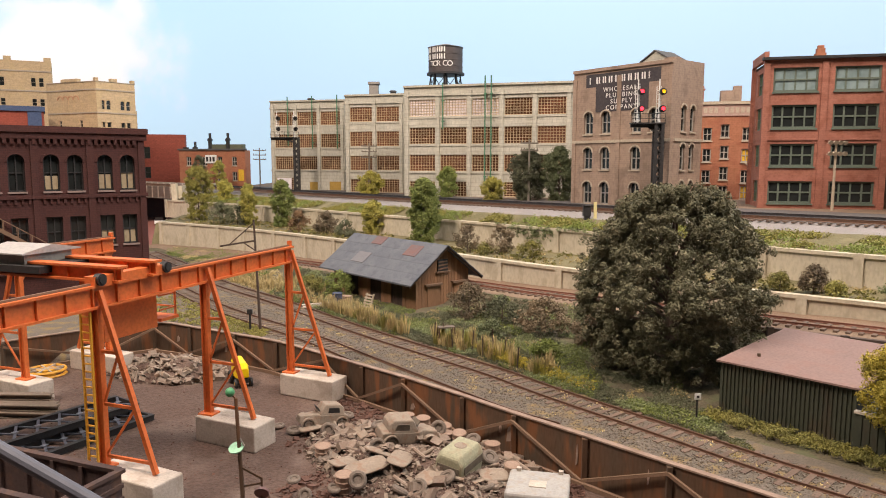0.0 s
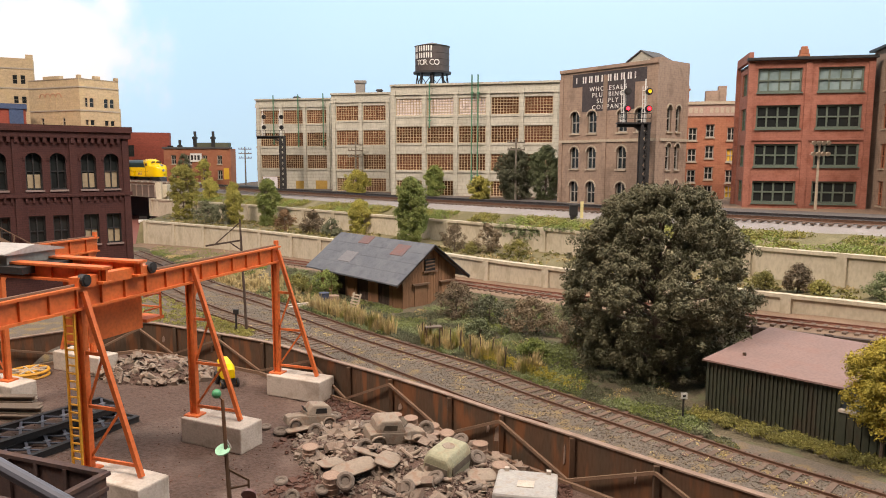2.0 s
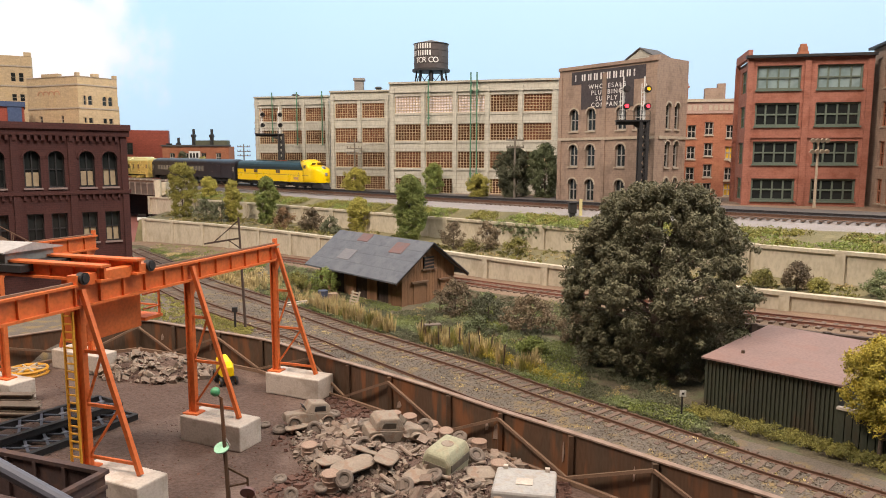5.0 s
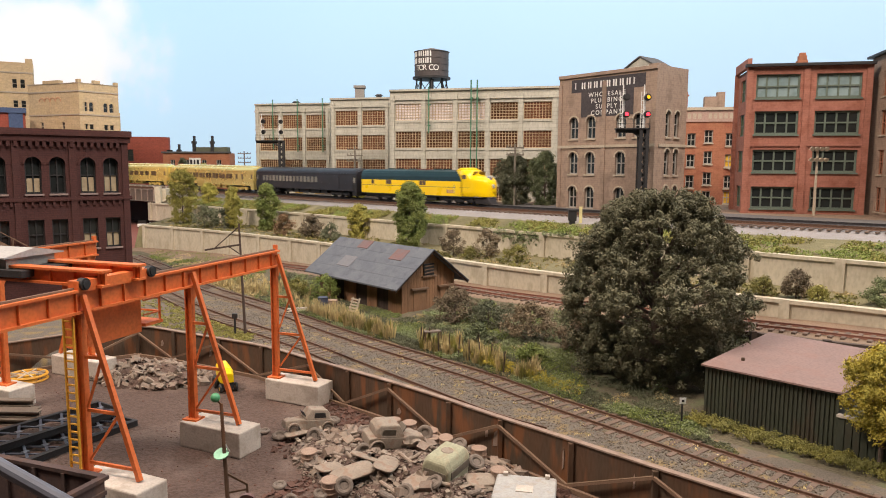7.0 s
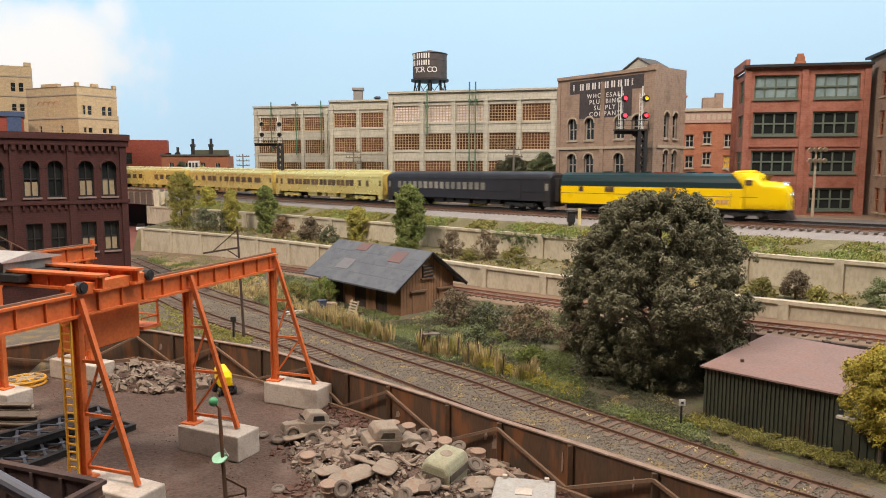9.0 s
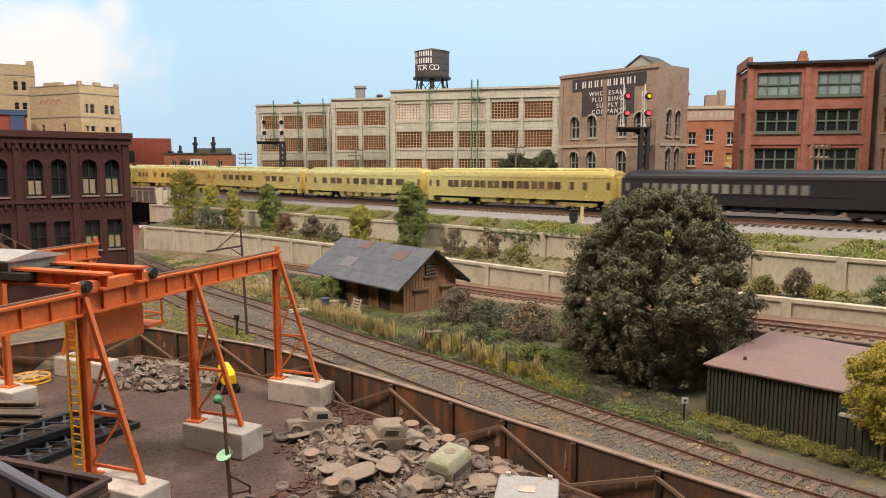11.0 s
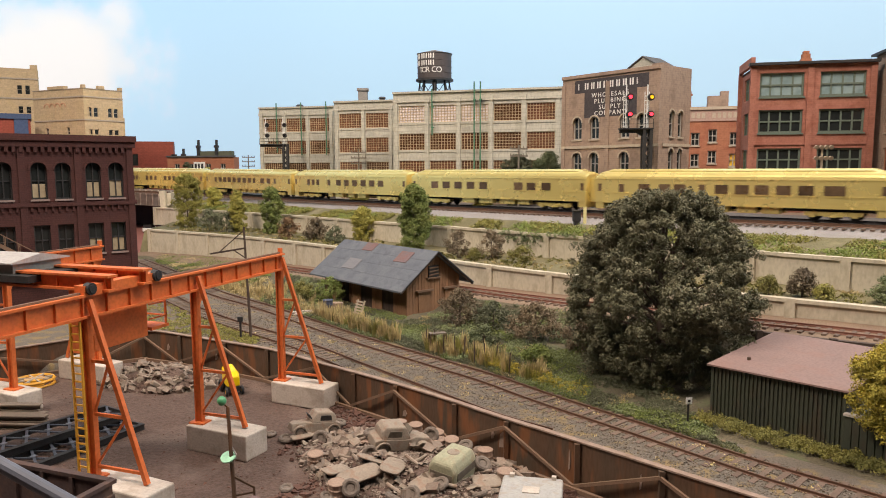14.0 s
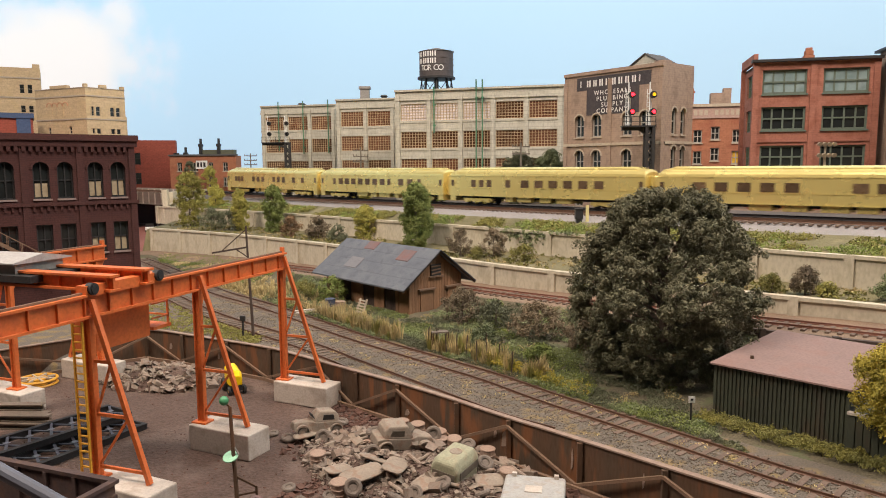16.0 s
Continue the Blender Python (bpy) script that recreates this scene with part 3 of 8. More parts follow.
def track(name, pts, label, rail_mat, far=False, clip=None):
    """Two rails with sleepers; pts is the centre line at rail height."""
    th = thing(name, label, "railway track", kind="structure")
    line = smooth_line(pts, 0.65)
    for s in (0.7175, -0.7175):
        f = Form()
        ln = shifted(line, s)
        if clip:
            ln = [p for p in ln if clip(p)]
        sweep(f, ln, [(-0.06, -0.17), (-0.05, -0.13), (-0.026, -0.1), (-0.034, 0.0), (0.034, 0.0), (0.026, -0.1), (0.05, -0.13), (0.06, -0.17)])
        part("rail", f, rail_mat, th)
    rng = random.Random(name)
    proto = Form().box(-1.3, 1.3, -0.12, 0.12, -0.36, -0.14).mesh("sleeper", TIE)
    rest = Form()
    for i in range(1, len(line) - 1):
        d = line[i + 1] - line[i - 1]
        m = at(line[i].x, line[i].y, line[i].z + rng.uniform(0.0, 0.03), math.degrees(math.atan2(d.y, d.x)) + 90 + rng.uniform(-2, 2))
        if clip and not clip(line[i] + Vector((-d.y, d.x, 0)).normalized() * -1.3):
            continue
        if not far:
            part("sleeper", proto, TIE, th, m=m)
        else:
            mm = Matrix.Translation(m.translation / K) @ m.to_3x3().to_4x4()
            rest.box(-1.3, 1.3, -0.12, 0.12, -0.36, -0.235, mm)
    if far:
        part("sleepers", rest, TIEDARK if rail_mat is RAILDARK else TIE, th, kind="stuff")
    return th


track("siding_track", [(x, y, 0) for x, y in T1], "rusty siding track in grey ballast along the yard wall", RAIL, clip=lambda p: p.y > over(YARDWALL, p.x) + 0.25)
track("running_track", [(x, y, 0) for x, y in T2], "rusty running track in weedy grey ballast", RAIL)
T3 = [(x, over(LOWWALL, x) - (3.6 if x > -30 else 4), rise(x) + 0.12) for x in (-23, -17, -10, 0, 8, 16, 24, 32, 45)]
track("rear_track", T3, "rust red rails below the lower retaining wall", mat("rail_red", (0.22, 0.085, 0.05), (0.17, 0.07, 0.045), 1.0, 0.1, 0.7, 0.005))
track("main_track", MAINLINE, "dark main line track on the upper level", RAILDARK, far=True)
NEARLINE = [tuple(p) for p in shifted([Vector(p) for p in MAINLINE], -4.4)]
track("second_main_track", NEARLINE, "brown second main line track on the upper level", RAIL, far=True)

# ---- buildings ----
PANES = {}


def window_meshes(w, h, nx, nz, bar, frame_mat, rim=0.12, arch=False):
    key = (round(w, 2), round(h, 2), nx, nz, frame_mat.name, arch)
    if key not in PANES:
        xs, zs = [0, rim], [0, rim]
        for n, size, cuts in ((nx, w, xs), (nz, h, zs)):
            for i in range(1, n):
                cuts += [size * i / n - bar / 2, size * i / n + bar / 2]
            cuts += [size - rim, size]
        nxs, nzs = len(xs), len(zs)
        vs = [(x, y, z) for y in (-0.03, 0.08) for z in zs for x in xs]
        back = nxs * nzs
        at_ = lambda i, j: j * nxs + i
        solid = lambda i, j: 0 <= i < nxs - 1 and 0 <= j < nzs - 1 and not (i % 2 and j % 2)
        fs = []
        for j in range(nzs - 1):
            for i in range(nxs - 1):
                if not solid(i, j):
                    continue
                a, b, c, d = at_(i, j), at_(i + 1, j), at_(i + 1, j + 1), at_(i, j + 1)
                fs.append((a, b, c, d))
                for (p, q), nb in (((b, a), (i, j - 1)), ((c, b), (i + 1, j)), ((d, c), (i, j + 1)), ((a, d), (i - 1, j))):
                    if not solid(*nb):
                        fs.append((p, q, q + back, p + back))
        f = Form().add(vs, fs)
        g = Form().box(rim * 0.5, w - rim * 0.5, 0.09, 0.11, rim * 0.5, h - rim * 0.5)
        PANES[key] = (f.mesh("window", frame_mat), g)
    return PANES[key]


GLASSMESH = {}


def facade(parent, m, W, H, material, openings, nx=2, nz=2, bar=0.08, frame_mat=None, glass=PANEDARK, depth=0.28, thick=0.5, sill=None, arched=False, trim=None, rim=0.12):
    """A wall with real openings, in its own x and z, facing -y; each opening (x, z, w, h[, glass]) gets a window, a pane and a sill."""
    f = Form()
    xs = sorted({0, W, *[o[0] for o in openings], *[o[0] + o[2] for o in openings]})
    zs = sorted({0, H, *[o[1] for o in openings], *[o[1] + o[3] for o in openings]})
    for z0, z1 in zip(zs, zs[1:]):
        run = None
        for x0, x1 in zip(xs, xs[1:]):
            cx, cz = (x0 + x1) / 2, (z0 + z1) / 2
            solid = not any(o[0] < cx < o[0] + o[2] and o[1] < cz < o[1] + o[3] for o in openings)
            if solid:
                run = (run[0], x1) if run else (x0, x1)
            if (not solid or x1 == W) and run:
                f.box(run[0], run[1], 0, thick, z0, z1)
                run = None
    for o in openings:
        if arched:
            x, z, w, h = o[:4]
            r = w / 2
            for sgn in (-1, 1):
                poly = [(x + r + sgn * r, z + h), (x + r, z + h)] + [(x + r + sgn * r * math.sin(a), z + h - r + r * math.cos(a)) for a in [math.pi / 2 * i / 6 for i in range(1, 7)]]
                if sgn > 0:
                    poly = poly[::-1]
                f.slab(poly, depth + 0.02, Matrix.Translation((0, 0.001, 0)))
    wall = part("wall", f, material, parent, m=m)
    for o in openings:
        x, z, w, h = o[:4]
        gl = o[4] if len(o) > 4 else glass
        if frame_mat:
            fm, gf = window_meshes(w, h, nx, nz, bar, frame_mat, rim)
            win = part("window", fm, frame_mat, wall, m=at(x, depth, z))
            gk = (round(w, 2), round(h, 2), gl.name)
            if gk not in GLASSMESH:
                GLASSMESH[gk] = gf.mesh("pane", gl)
        else:
            gk = (round(w, 2), round(h, 2), gl.name)
            if gk not in GLASSMESH:
                GLASSMESH[gk] = Form().box(0, w, 0.09, 0.11, 0, h).mesh("pane", gl)
        part("pane", GLASSMESH[gk], gl, wall, m=at(x, depth, z))
        if sill:
            part("sill", Form().box(-0.1, w + 0.1, -0.14, depth, -0.16, 0.0), sill, wall, m=at(x, 0, z))
        if trim and arched:
            r, n, cz = w / 2, 10, z + h - w / 2
            vs = []
            for i in range(n + 1):
                q = -math.pi / 2 + math.pi * i / n
                for rr, yy in ((r + 0.01, -0.09), (r + 0.17, -0.09), (r + 0.17, 0.05), (r + 0.01, 0.05)):
                    vs.append((x + r + rr * math.sin(q), yy, cz + rr * math.cos(q)))
            t = Form().add(vs, [(i * 4 + j, i * 4 + (j + 1) % 4, i * 4 + 4 + (j + 1) % 4, i * 4 + 4 + j) for i in range(n) for j in range(4)] + [(3, 2, 1, 0), (n * 4, n * 4 + 1, n * 4 + 2, n * 4 + 3)])
            part("arch", t, trim, wall)
    return wall


def building(name, label, left, right, z0, category="building"):
    """A house whose front runs in plan from left to right as seen from the street."""
    rz = math.degrees(math.atan2(right[1] - left[1], right[0] - left[0]))
    return thing(name, label, category, at(left[0], left[1], z0, rz)), math.dist(left, right)


def shell(parent, W, H, depth, material, roof_mat, roof_z=None):
    """Side walls, back wall and roof behind a front wall."""
    for nm, b in (("side_wall", (0, 0.4, 0.5, depth, 0, H)), ("side_wall", (W - 0.4, W, 0.5, depth, 0, H)), ("back_wall", (0.4, W - 0.4, depth - 0.4, depth, 0, H))):
        part(nm, Form().box(*b), material, parent)
    rz = roof_z or H - 0.6
    part("roof", Form().box(0.4, W - 0.4, 0.5, depth - 0.4, rz - 0.2, rz), roof_mat, parent)


def factory_block(left, right, bays, white=(), label="", depth=14.0, ground_row=()):
    th, W = building("factory_block", label, left, right, 7.0)
    H, edge = 16.1, 0.45
    pitch = (W - 2 * edge) / bays
    ops = []
    rng = random.Random(bays)
    for b in range(bays):
        x = edge + b * pitch + pitch * 0.085
        for r, z in enumerate((11.68, 7.74, 3.84)):
            # panes listed in white get their bright reflection as colour
            gl = PANEGLARE if (b, r) in white else rng.choice((PANEORANGE, PANEORANGE, PANE))
            ops.append((x, z, pitch * 0.83, 2.36, gl))
        if b in ground_row:
            ops.append((x, 0.25, pitch * 0.83, 2.1, PANE))
    facade(th, at(0, 0, 0), W, H, BUFF, ops, 9, 6, 0.055, OCHREBAR, PANEORANGE, 0.14, 0.6, rim=0.07)
    for b in range(bays + 1):
        x = min(max(edge + b * pitch, 0.35), W - 0.35)
        part("pier", Form().box(x - 0.27, x + 0.27, -0.24, 0, 0, H - 1.6).box(x - 0.35, x + 0.35, -0.30, 0, H - 1.6, H - 0.9), BUFF, th)
    for z, p in ((14.55, 0.2), (H - 0.3, 0.28), (11.36, 0.10), (7.42, 0.10), (3.52, 0.14)):
        f = Form().box(-0.05, W + 0.05, -p, -0.003, z, z + 0.27)
        part("ledge", f, BUFF, th)
    shell(th, W, H, depth, BUFF, ROOFTAR)
    return th


OCHREBAR = mat("sash_paint", (0.56, 0.42, 0.25), (0.47, 0.35, 0.22), 6, 0.2, 0.8, 0)
F3 = factory_block((-5.71, 104.8), (17.6, 98.0), 5, {(0, 0), (1, 0), (2, 0)}, "long buff concrete factory with grids of small window panes", ground_row=(0, 1, 3))
F2 = factory_block((-16.13, 118.2), (-6.31, 115.6), 2, set(), "buff concrete factory wing set back, grid windows", 12, ground_row=(0, 1))
F1 = factory_block((-31.2, 129.8), (-17.35, 126.3), 3, set(), "far buff concrete factory wing with grid windows", 11, ground_row=(0,))

OCHRE = mat("ochre_door", (0.45, 0.28, 0.06), (0.38, 0.24, 0.05), 1, 0.2, 0.8, 0)
for _x, _w, _h, _m in ((7.5, 1.7, 1.5, OCHRE), (11.3, 2.5, 1.6, OCHRE)):
    part("loading_door", Form().box(_x, _x + _w, -0.06, -0.003, 0.1, 0.1 + _h), _m, F1, "ochre painted loading door")
# flat white panel for the light seen in the door gap
part("bright_opening", Form().box(1.1, 3.9, -0.05, -0.003, 0.1, 2.3), PANEGLARE, F1, "white panel painted as the brightness of a ground floor opening")


def wholesale_building():
    th, W = building("brick_warehouse", "tall brown brick warehouse with arched windows and painted sign", (15.63, 86.4), (24.05, 75.8), 6.75)
    W = W / 1.05
    th.scale = (1.05, 1.05, 1.05)
    H = 15.3
    rows = (8.2, 4.3, 0.5)
    ops = [(x, z, 1.25, 2.45) for x in (1.6, 4.0, 8.0) for z in rows] + [(8.0 + 2.2, 8.2, 1.25, 2.45)]
    wall = facade(th, at(0, 0, 0), W, H, TAN, ops, 2, 2, 0.1, SASHGREY, PANEDARK, 0.25, 0.5, sill=TANTRIM, arched=True, trim=TANTRIM)
    for x in (0.25, 3.0 + 3.4, W - 0.25):
        part("pier", Form().box(x - 0.25, x + 0.25, -0.14, 0, 0, H - 1.0), TAN, th)
    part("ledge", Form().box(0, W, -0.16, -0.003, 7.2, 7.5), TANTRIM, th)
    part("ledge", Form().box(0, W, -0.2, -0.003, H - 0.35, H), TAN, th)
    side = facade(th, at(W + 0.002, 0.5, 0, 90), 5.0, H + 0.03, TAN, [(x, z, 0.8, 2.7) for x in (1.2, 2.8) for z in rows], 1, 2, 0.1, SASHGREY, PANEDARK, 0.2, 0.4, sill=TANTRIM, arched=True, trim=TANTRIM)
    part("ledge", Form().box(0.5, 5.5, -0.12, -0.003, 7.2, 7.5), TANTRIM, th, m=at(W + 0.002, 0, 0, 90))
    for nm, b in (("side_wall", (0, 0.4, 0.5, 5.5, 0, H)), ("back_wall", (0.4, W - 0.4, 5.1, 5.5, 0, H)), ("roof", (0.4, W - 0.4, 0.5, 5.1, H - 0.7, H - 0.5)), ("parapet", (W - 1.7, W - 0.5, 0.9, 2.2, H - 0.5, H + 0.35))):
        part(nm, Form().box(*b), TAN if nm != "roof" else ROOFTAR, th)
    hut = Form().slab([(0, 0), (3.2, 0), (3.2, 1.0), (1.6, 1.9), (0, 1.0)], 3.0)
    part("roof_hut", hut, BUFF, th, "pale gabled hut on the roof", m=at(W - 5.2, 2.0, H - 0.6))
    rf = Form().bar((-0.25, 1.5, 0.95), (1.6, 1.5, 2.02), 3.3, 0.12, up=(0, 0, 1)).bar((1.6, 1.5, 2.02), (3.45, 1.5, 0.95), 3.3, 0.12, up=(0, 0, 1))
    part("hut_roof", rf, ROOFTAR, th, m=at(W - 5.2, 2.0, H - 0.6))
    sign = part("painted_sign", Form().box(1.8, 11.5, -0.03, -0.003, H - 2.0, H - 0.6).box(3.2, 10.1, -0.03, -0.003, H - 4.75, H - 2.0), SIGNBOARD, th, "faded black painted wall sign with white lettering")
    # the owner's name is kept as plain strokes
    x = 2.3
    for w in (0.18, 0.0, 0.62, 0.55, 0.6, 0.6, 0.55, 0.6, 0.6, 0.6, 0.18):
        if w:
            for q in (0.0, 0.52):
                part("name_bar", Form().box(x + w * q, x + w * (q + 0.28), -0.05, -0.031, H - 1.65, H - 0.95), LETTER, sign)
        x += w + 0.26 if w else 0.5
    for txt, z, s, cx in (("WHOLESALE", H - 2.6, 0.98, 6.65), ("PLUMBING", H - 3.25, 0.98, 6.65), ("SUPPLY", H - 3.9, 0.98, 6.65), ("COMPANY", H - 4.55, 0.98, 6.65)):
        words(txt, s * 0.70, LETTER, sign, at(cx, -0.045, z, 0, 90), 1.35)
    return th


wholesale_building()


def right_building():
    th, W = building("red_brick_factory", "red brick loft factory with wide green framed windows", (33.9, 76.6), (45.75, 73.7), 7.0)
    H = 15.75
    ops = []
    for x in (0.95, 6.85):
        # top row panes carry a painted sky reflection
        for z, h, g in ((12.45, 2.5, PANESKY), (8.65, 2.45, PANEDARK), (4.65, 2.4, PANEDARK), (0.75, 2.35, PANEDARK)):
            ops.append((x, z, 4.35, h, g))
    facade(th, at(0, 0, 0), W, H, REDBRICK, ops, 4, 2, 0.16, GREENFRAME, PANEDARK, 0.22, 0.5, sill=GREENFRAME, rim=0.2)
    for x in (0.3, 5.9, W - 0.35):
        part("pier", Form().box(x - 0.3, x + 0.3, -0.16, 0, 0, H - 0.3), REDBRICK, th)
    for z in (7.4,):
        part("ledge", Form().box(0, W, -0.12, -0.003, z, z + 0.22), REDBRICK, th)
    part("eave", Form().box(-0.2, W + 0.1, -0.45, 0.4, H, H + 0.28), BLACK, th, "dark green-black eave")
    side = facade(th, at(0.4, 7.0, 0, -90), 6.5, H - 0.2, REDBRICK, [(1.5, z, 3.0, 2.4) for z in (12.4, 8.6, 4.6, 0.7)], 2, 2, 0.14, GREENFRAME, mat("green_shutter", (0.07, 0.11, 0.035), (0.06, 0.09, 0.03), 1, 0.2, 0.6, 0), 0.2, 0.4)
    part("parapet", Form().box(-0.02, 0.42, -0.05, 7, H, H + 0.9), REDBRICK, th)
    part("roof", Form().box(0.4, W, 0.5, 7.0, H - 0.4, H - 0.1), ROOFTAR, th)
    part("back_wall", Form().box(0, W, 6.98, 7.4, 0, H), REDBRICK, th)
    chim = Form().box(-0.5, 0.5, -0.5, 0.5, 0, 1.0).box(-0.4, 0.4, -0.4, 0.4, 1.0, 1.5).box(-0.3, 0.3, -0.3, 0.3, 1.5, 1.8)
    part("chimney", chim, ORANGEBRICK, th, bevel=0.05, m=at(5.9, 2.5, H - 0.1))
    wg, W2 = building("brick_wing", "brick factory wing with tan piers and narrow windows", (47.0, 76.0), (44.0, 64.0), 7.0)
    ops2 = [(x, z, 1.5, 2.5) for x in (3.4, 5.8, 8.4) for z in (12.4, 8.5, 4.5, 0.7)]
    facade(wg, at(0, 0, 0), W2, 16.6, TAN, ops2, 2, 2, 0.12, ORANGEBRICK, PANEDARK, 0.2, 0.5, sill=TANTRIM)
    part("eave", Form().box(-0.3, W2, -0.5, 0.6, 16.6, 16.85), BLACK, wg)
    part("body", Form().box(0.0, W2, 0.52, 6, 0, 16.5), REDBRICK, wg)


right_building()


def alley_building():
    th, W = building("orange_brick_tenement", "orange brick tenement with sash windows and a faded frieze", (33.6, 96.0), (44.2, 93.5), 7.0)
    H = 13.1
    ops = []
    for x, up in ((1.1, 0.6), (3.3, 0.0), (6.0, 0.6), (8.2, 0.3)):
        for z in (8.4, 5.6, 2.8, 0.3):
            ops.append((x, z - up * 0.7 if z > 1 else z, 1.1, 1.7, YELLOWBLIND if (x == 6.0 and z in (5.6, 0.3)) else PANEDARK))
    facade(th, at(0, 0, 0), W, H, ORANGEBRICK, ops, 2, 2, 0.1, SASHGREY, PANEDARK, 0.2, 0.5, sill=TANTRIM)
    part("frieze", Form().box(0, W, -0.12, -0.003, H - 1.9, H - 0.4), mat("frieze_paint", (0.45, 0.30, 0.24), (0.38, 0.25, 0.2), 1.5, 0.2, 0.9, 0), th, "faded painted frieze with worn lettering")
    for i in range(12):
        if i != 4:
            part("worn_stroke", Form().box(0.4 + i * 0.66, 0.82 + i * 0.66, -0.15, -0.121, H - 1.5, H - 0.8), TANTRIM, th)
    part("cornice", Form().box(-0.1, W + 0.1, -0.3, 0.5, H - 0.4, H), TANTRIM, th)
    shell(th, W, H, 6, ORANGEBRICK, ROOFTAR)
    part("chimney", Form().box(0.0, 1.1, 1, 2, H - 0.6, H + 2.2).box(-0.15, 1.25, 0.85, 2.15, H + 1.6, H + 1.8), ORANGEBRICK, th)
    part("chimney", Form().box(3.4, 5.2, 2, 3.4, H - 0.6, H + 1.6).box(5.0, 6.0, 2, 3.2, H - 0.6, H + 2.2), TAN, th)
    pipe = Form()
    for z0, sx in ((8.6, 1), (5.4, -1), (2.4, 1)):
        pipe.bar((7.6, -0.2, z0), (7.6, -0.2, z0 - 3), 0.13).bar((7.6, -0.2, z0 - 1.2), (7.6 + sx * 1.2, -0.2, z0 - 0.3), 0.12)
    part("drain_pipe", pipe, TANTRIM, th)


YELLOWBLIND = mat("yellow_blind", (0.75, 0.45, 0.03), (0.65, 0.38, 0.03), 1, 0.2, 0.7, 0)
alley_building()


def left_building():
    """Dark red mill with arched upper windows; its corner stands on an iron post."""
    L, ux, uy = 17.0, 0.797, 0.604
    cx, cy = -28.4, 68.0
    th, W = building("dark_brick_mill", "dark red brick mill with arched windows and corbelled cornice", (cx - ux * L, cy - uy * L), (cx, cy), 2.7)
    H = 12.35
    s_of = (1.56, 3.5, 6.0, 7.9, 10.6, 12.5, 15.0)
    ops = [(L - s - 0.65, 6.75, 1.3, 3.25) for s in s_of]
    low = [(L - s - 0.65, 1.7, 1.3, 2.75) for s in s_of]
    w1 = facade(th, at(0, 0, 6.3), W, H - 6.3, DARKBRICK, [(o[0], o[1] - 6.3, o[2], o[3]) for o in ops], 2, 2, 0.1, BLACK, PANEDARK, 0.3, 0.5, sill=STONE, arched=True, trim=DARKBRICK)
    w0 = facade(th, at(0, 0, 0), W, 6.3, DARKBRICK, low, 2, 2, 0.1, BLACK, PANEDARK, 0.3, 0.5, sill=STONE)
    for s, hgt in ((1.56, 1.5), (3.5, 1.3), (7.9, 1.2), (1.56 + 100, 0)):
        if hgt:
            part("blind", Form().box(L - s - 0.5, L - s + 0.5, 0.36, 0.38, 6.9, 6.9 + hgt), BLIND, w1, "drawn tan window blind", m=at(0, 0, -6.3))
    for s in (1.56, 3.5):
        part("blind", Form().box(L - s - 0.5, L - s + 0.5, 0.36, 0.38, 1.8, 3.1), BLIND, w0, "drawn tan window blind")
    part("string_course", Form().box(0, W + 0.15, -0.2, -0.003, 6.1, 6.45), DARKBRICK, th)
    cor = Form().box(0, W + 0.3, -0.45, -0.003, H - 0.45, H + 0.1).box(0, W + 0.2, -0.28, -0.003, H - 1.0, H - 0.45)
    part("cornice", cor, DARKBRICK, th)
    dent = Form()
    for i in range(int(W / 0.55)):
        dent.box(i * 0.55, i * 0.55 + 0.28, -0.26, -0.003, H - 1.45, H - 1.0)
        dent.box(i * 0.55 + 0.05, i * 0.55 + 0.23, -0.15, -0.003, 5.65, 6.1)
    part("corbel_course", dent, DARKBRICK, th, kind="stuff")
    for s in (0.3, 4.75, 9.2, 13.7):
        part("pier", Form().box(L - s - 0.28, L - s + 0.28, -0.14, -0.003, 0, H - 1.0), DARKBRICK, th)
    shell(th, W, H, 12, DARKBRICK, ROOFTAR)
    part("foot_wall", Form().box(0, W - 3.5, 0.3, 0.8, -3.0, 0), DARKBRICK, th)
    part("floor_beam", Form().box(0, W, -0.12, 0.6, -0.5, 0), DARKBRICK, th)
    post = Form().bar((W - 0.4, 0.3, -2.7), (W - 0.4, 0.3, -0.5), 0.5).bar((W - 2.0, 0.3, -0.5), (W - 0.5, 0.3, -1.9), 0.28)
    part("corner_post", post, BLACK, th, "dark iron corner post with brace")
    st = Form()
    a, b = Vector((3.0, -1.2, 4.8)), Vector((9.2, -1.2, 0.6))
    for dy in (0, 0.9):
        st.bar(a + Vector((0, dy, 0)), b + Vector((0, dy, 0)), 0.1, 0.3).bar(a + Vector((0, dy, 1)), b + Vector((0, dy, 1)), 0.07)
        for i in range(7):
            p = a.lerp(b, i / 6) + Vector((0, dy, 0))
            st.bar(p, p + Vector((0, 0, 1)), 0.05)
    for i in range(18):
        p = a.lerp(b, i / 17)
        st.box(p.x - 0.14, p.x + 0.14, p.y, p.y + 0.9, p.z - 0.03, p.z + 0.03)
    part("fire_stair", st, BRACE, th, "rusty outside stair")


STONE = mat("sill_stone", (0.30, 0.22, 0.19), (0.24, 0.17, 0.15), 1, 0.2, 0.9, 0.01)
left_building()


SALMON = mat("salmon_brick", (0.58, 0.32, 0.18), (0.5, 0.28, 0.16), 1, 0.2, 0.9, 0)


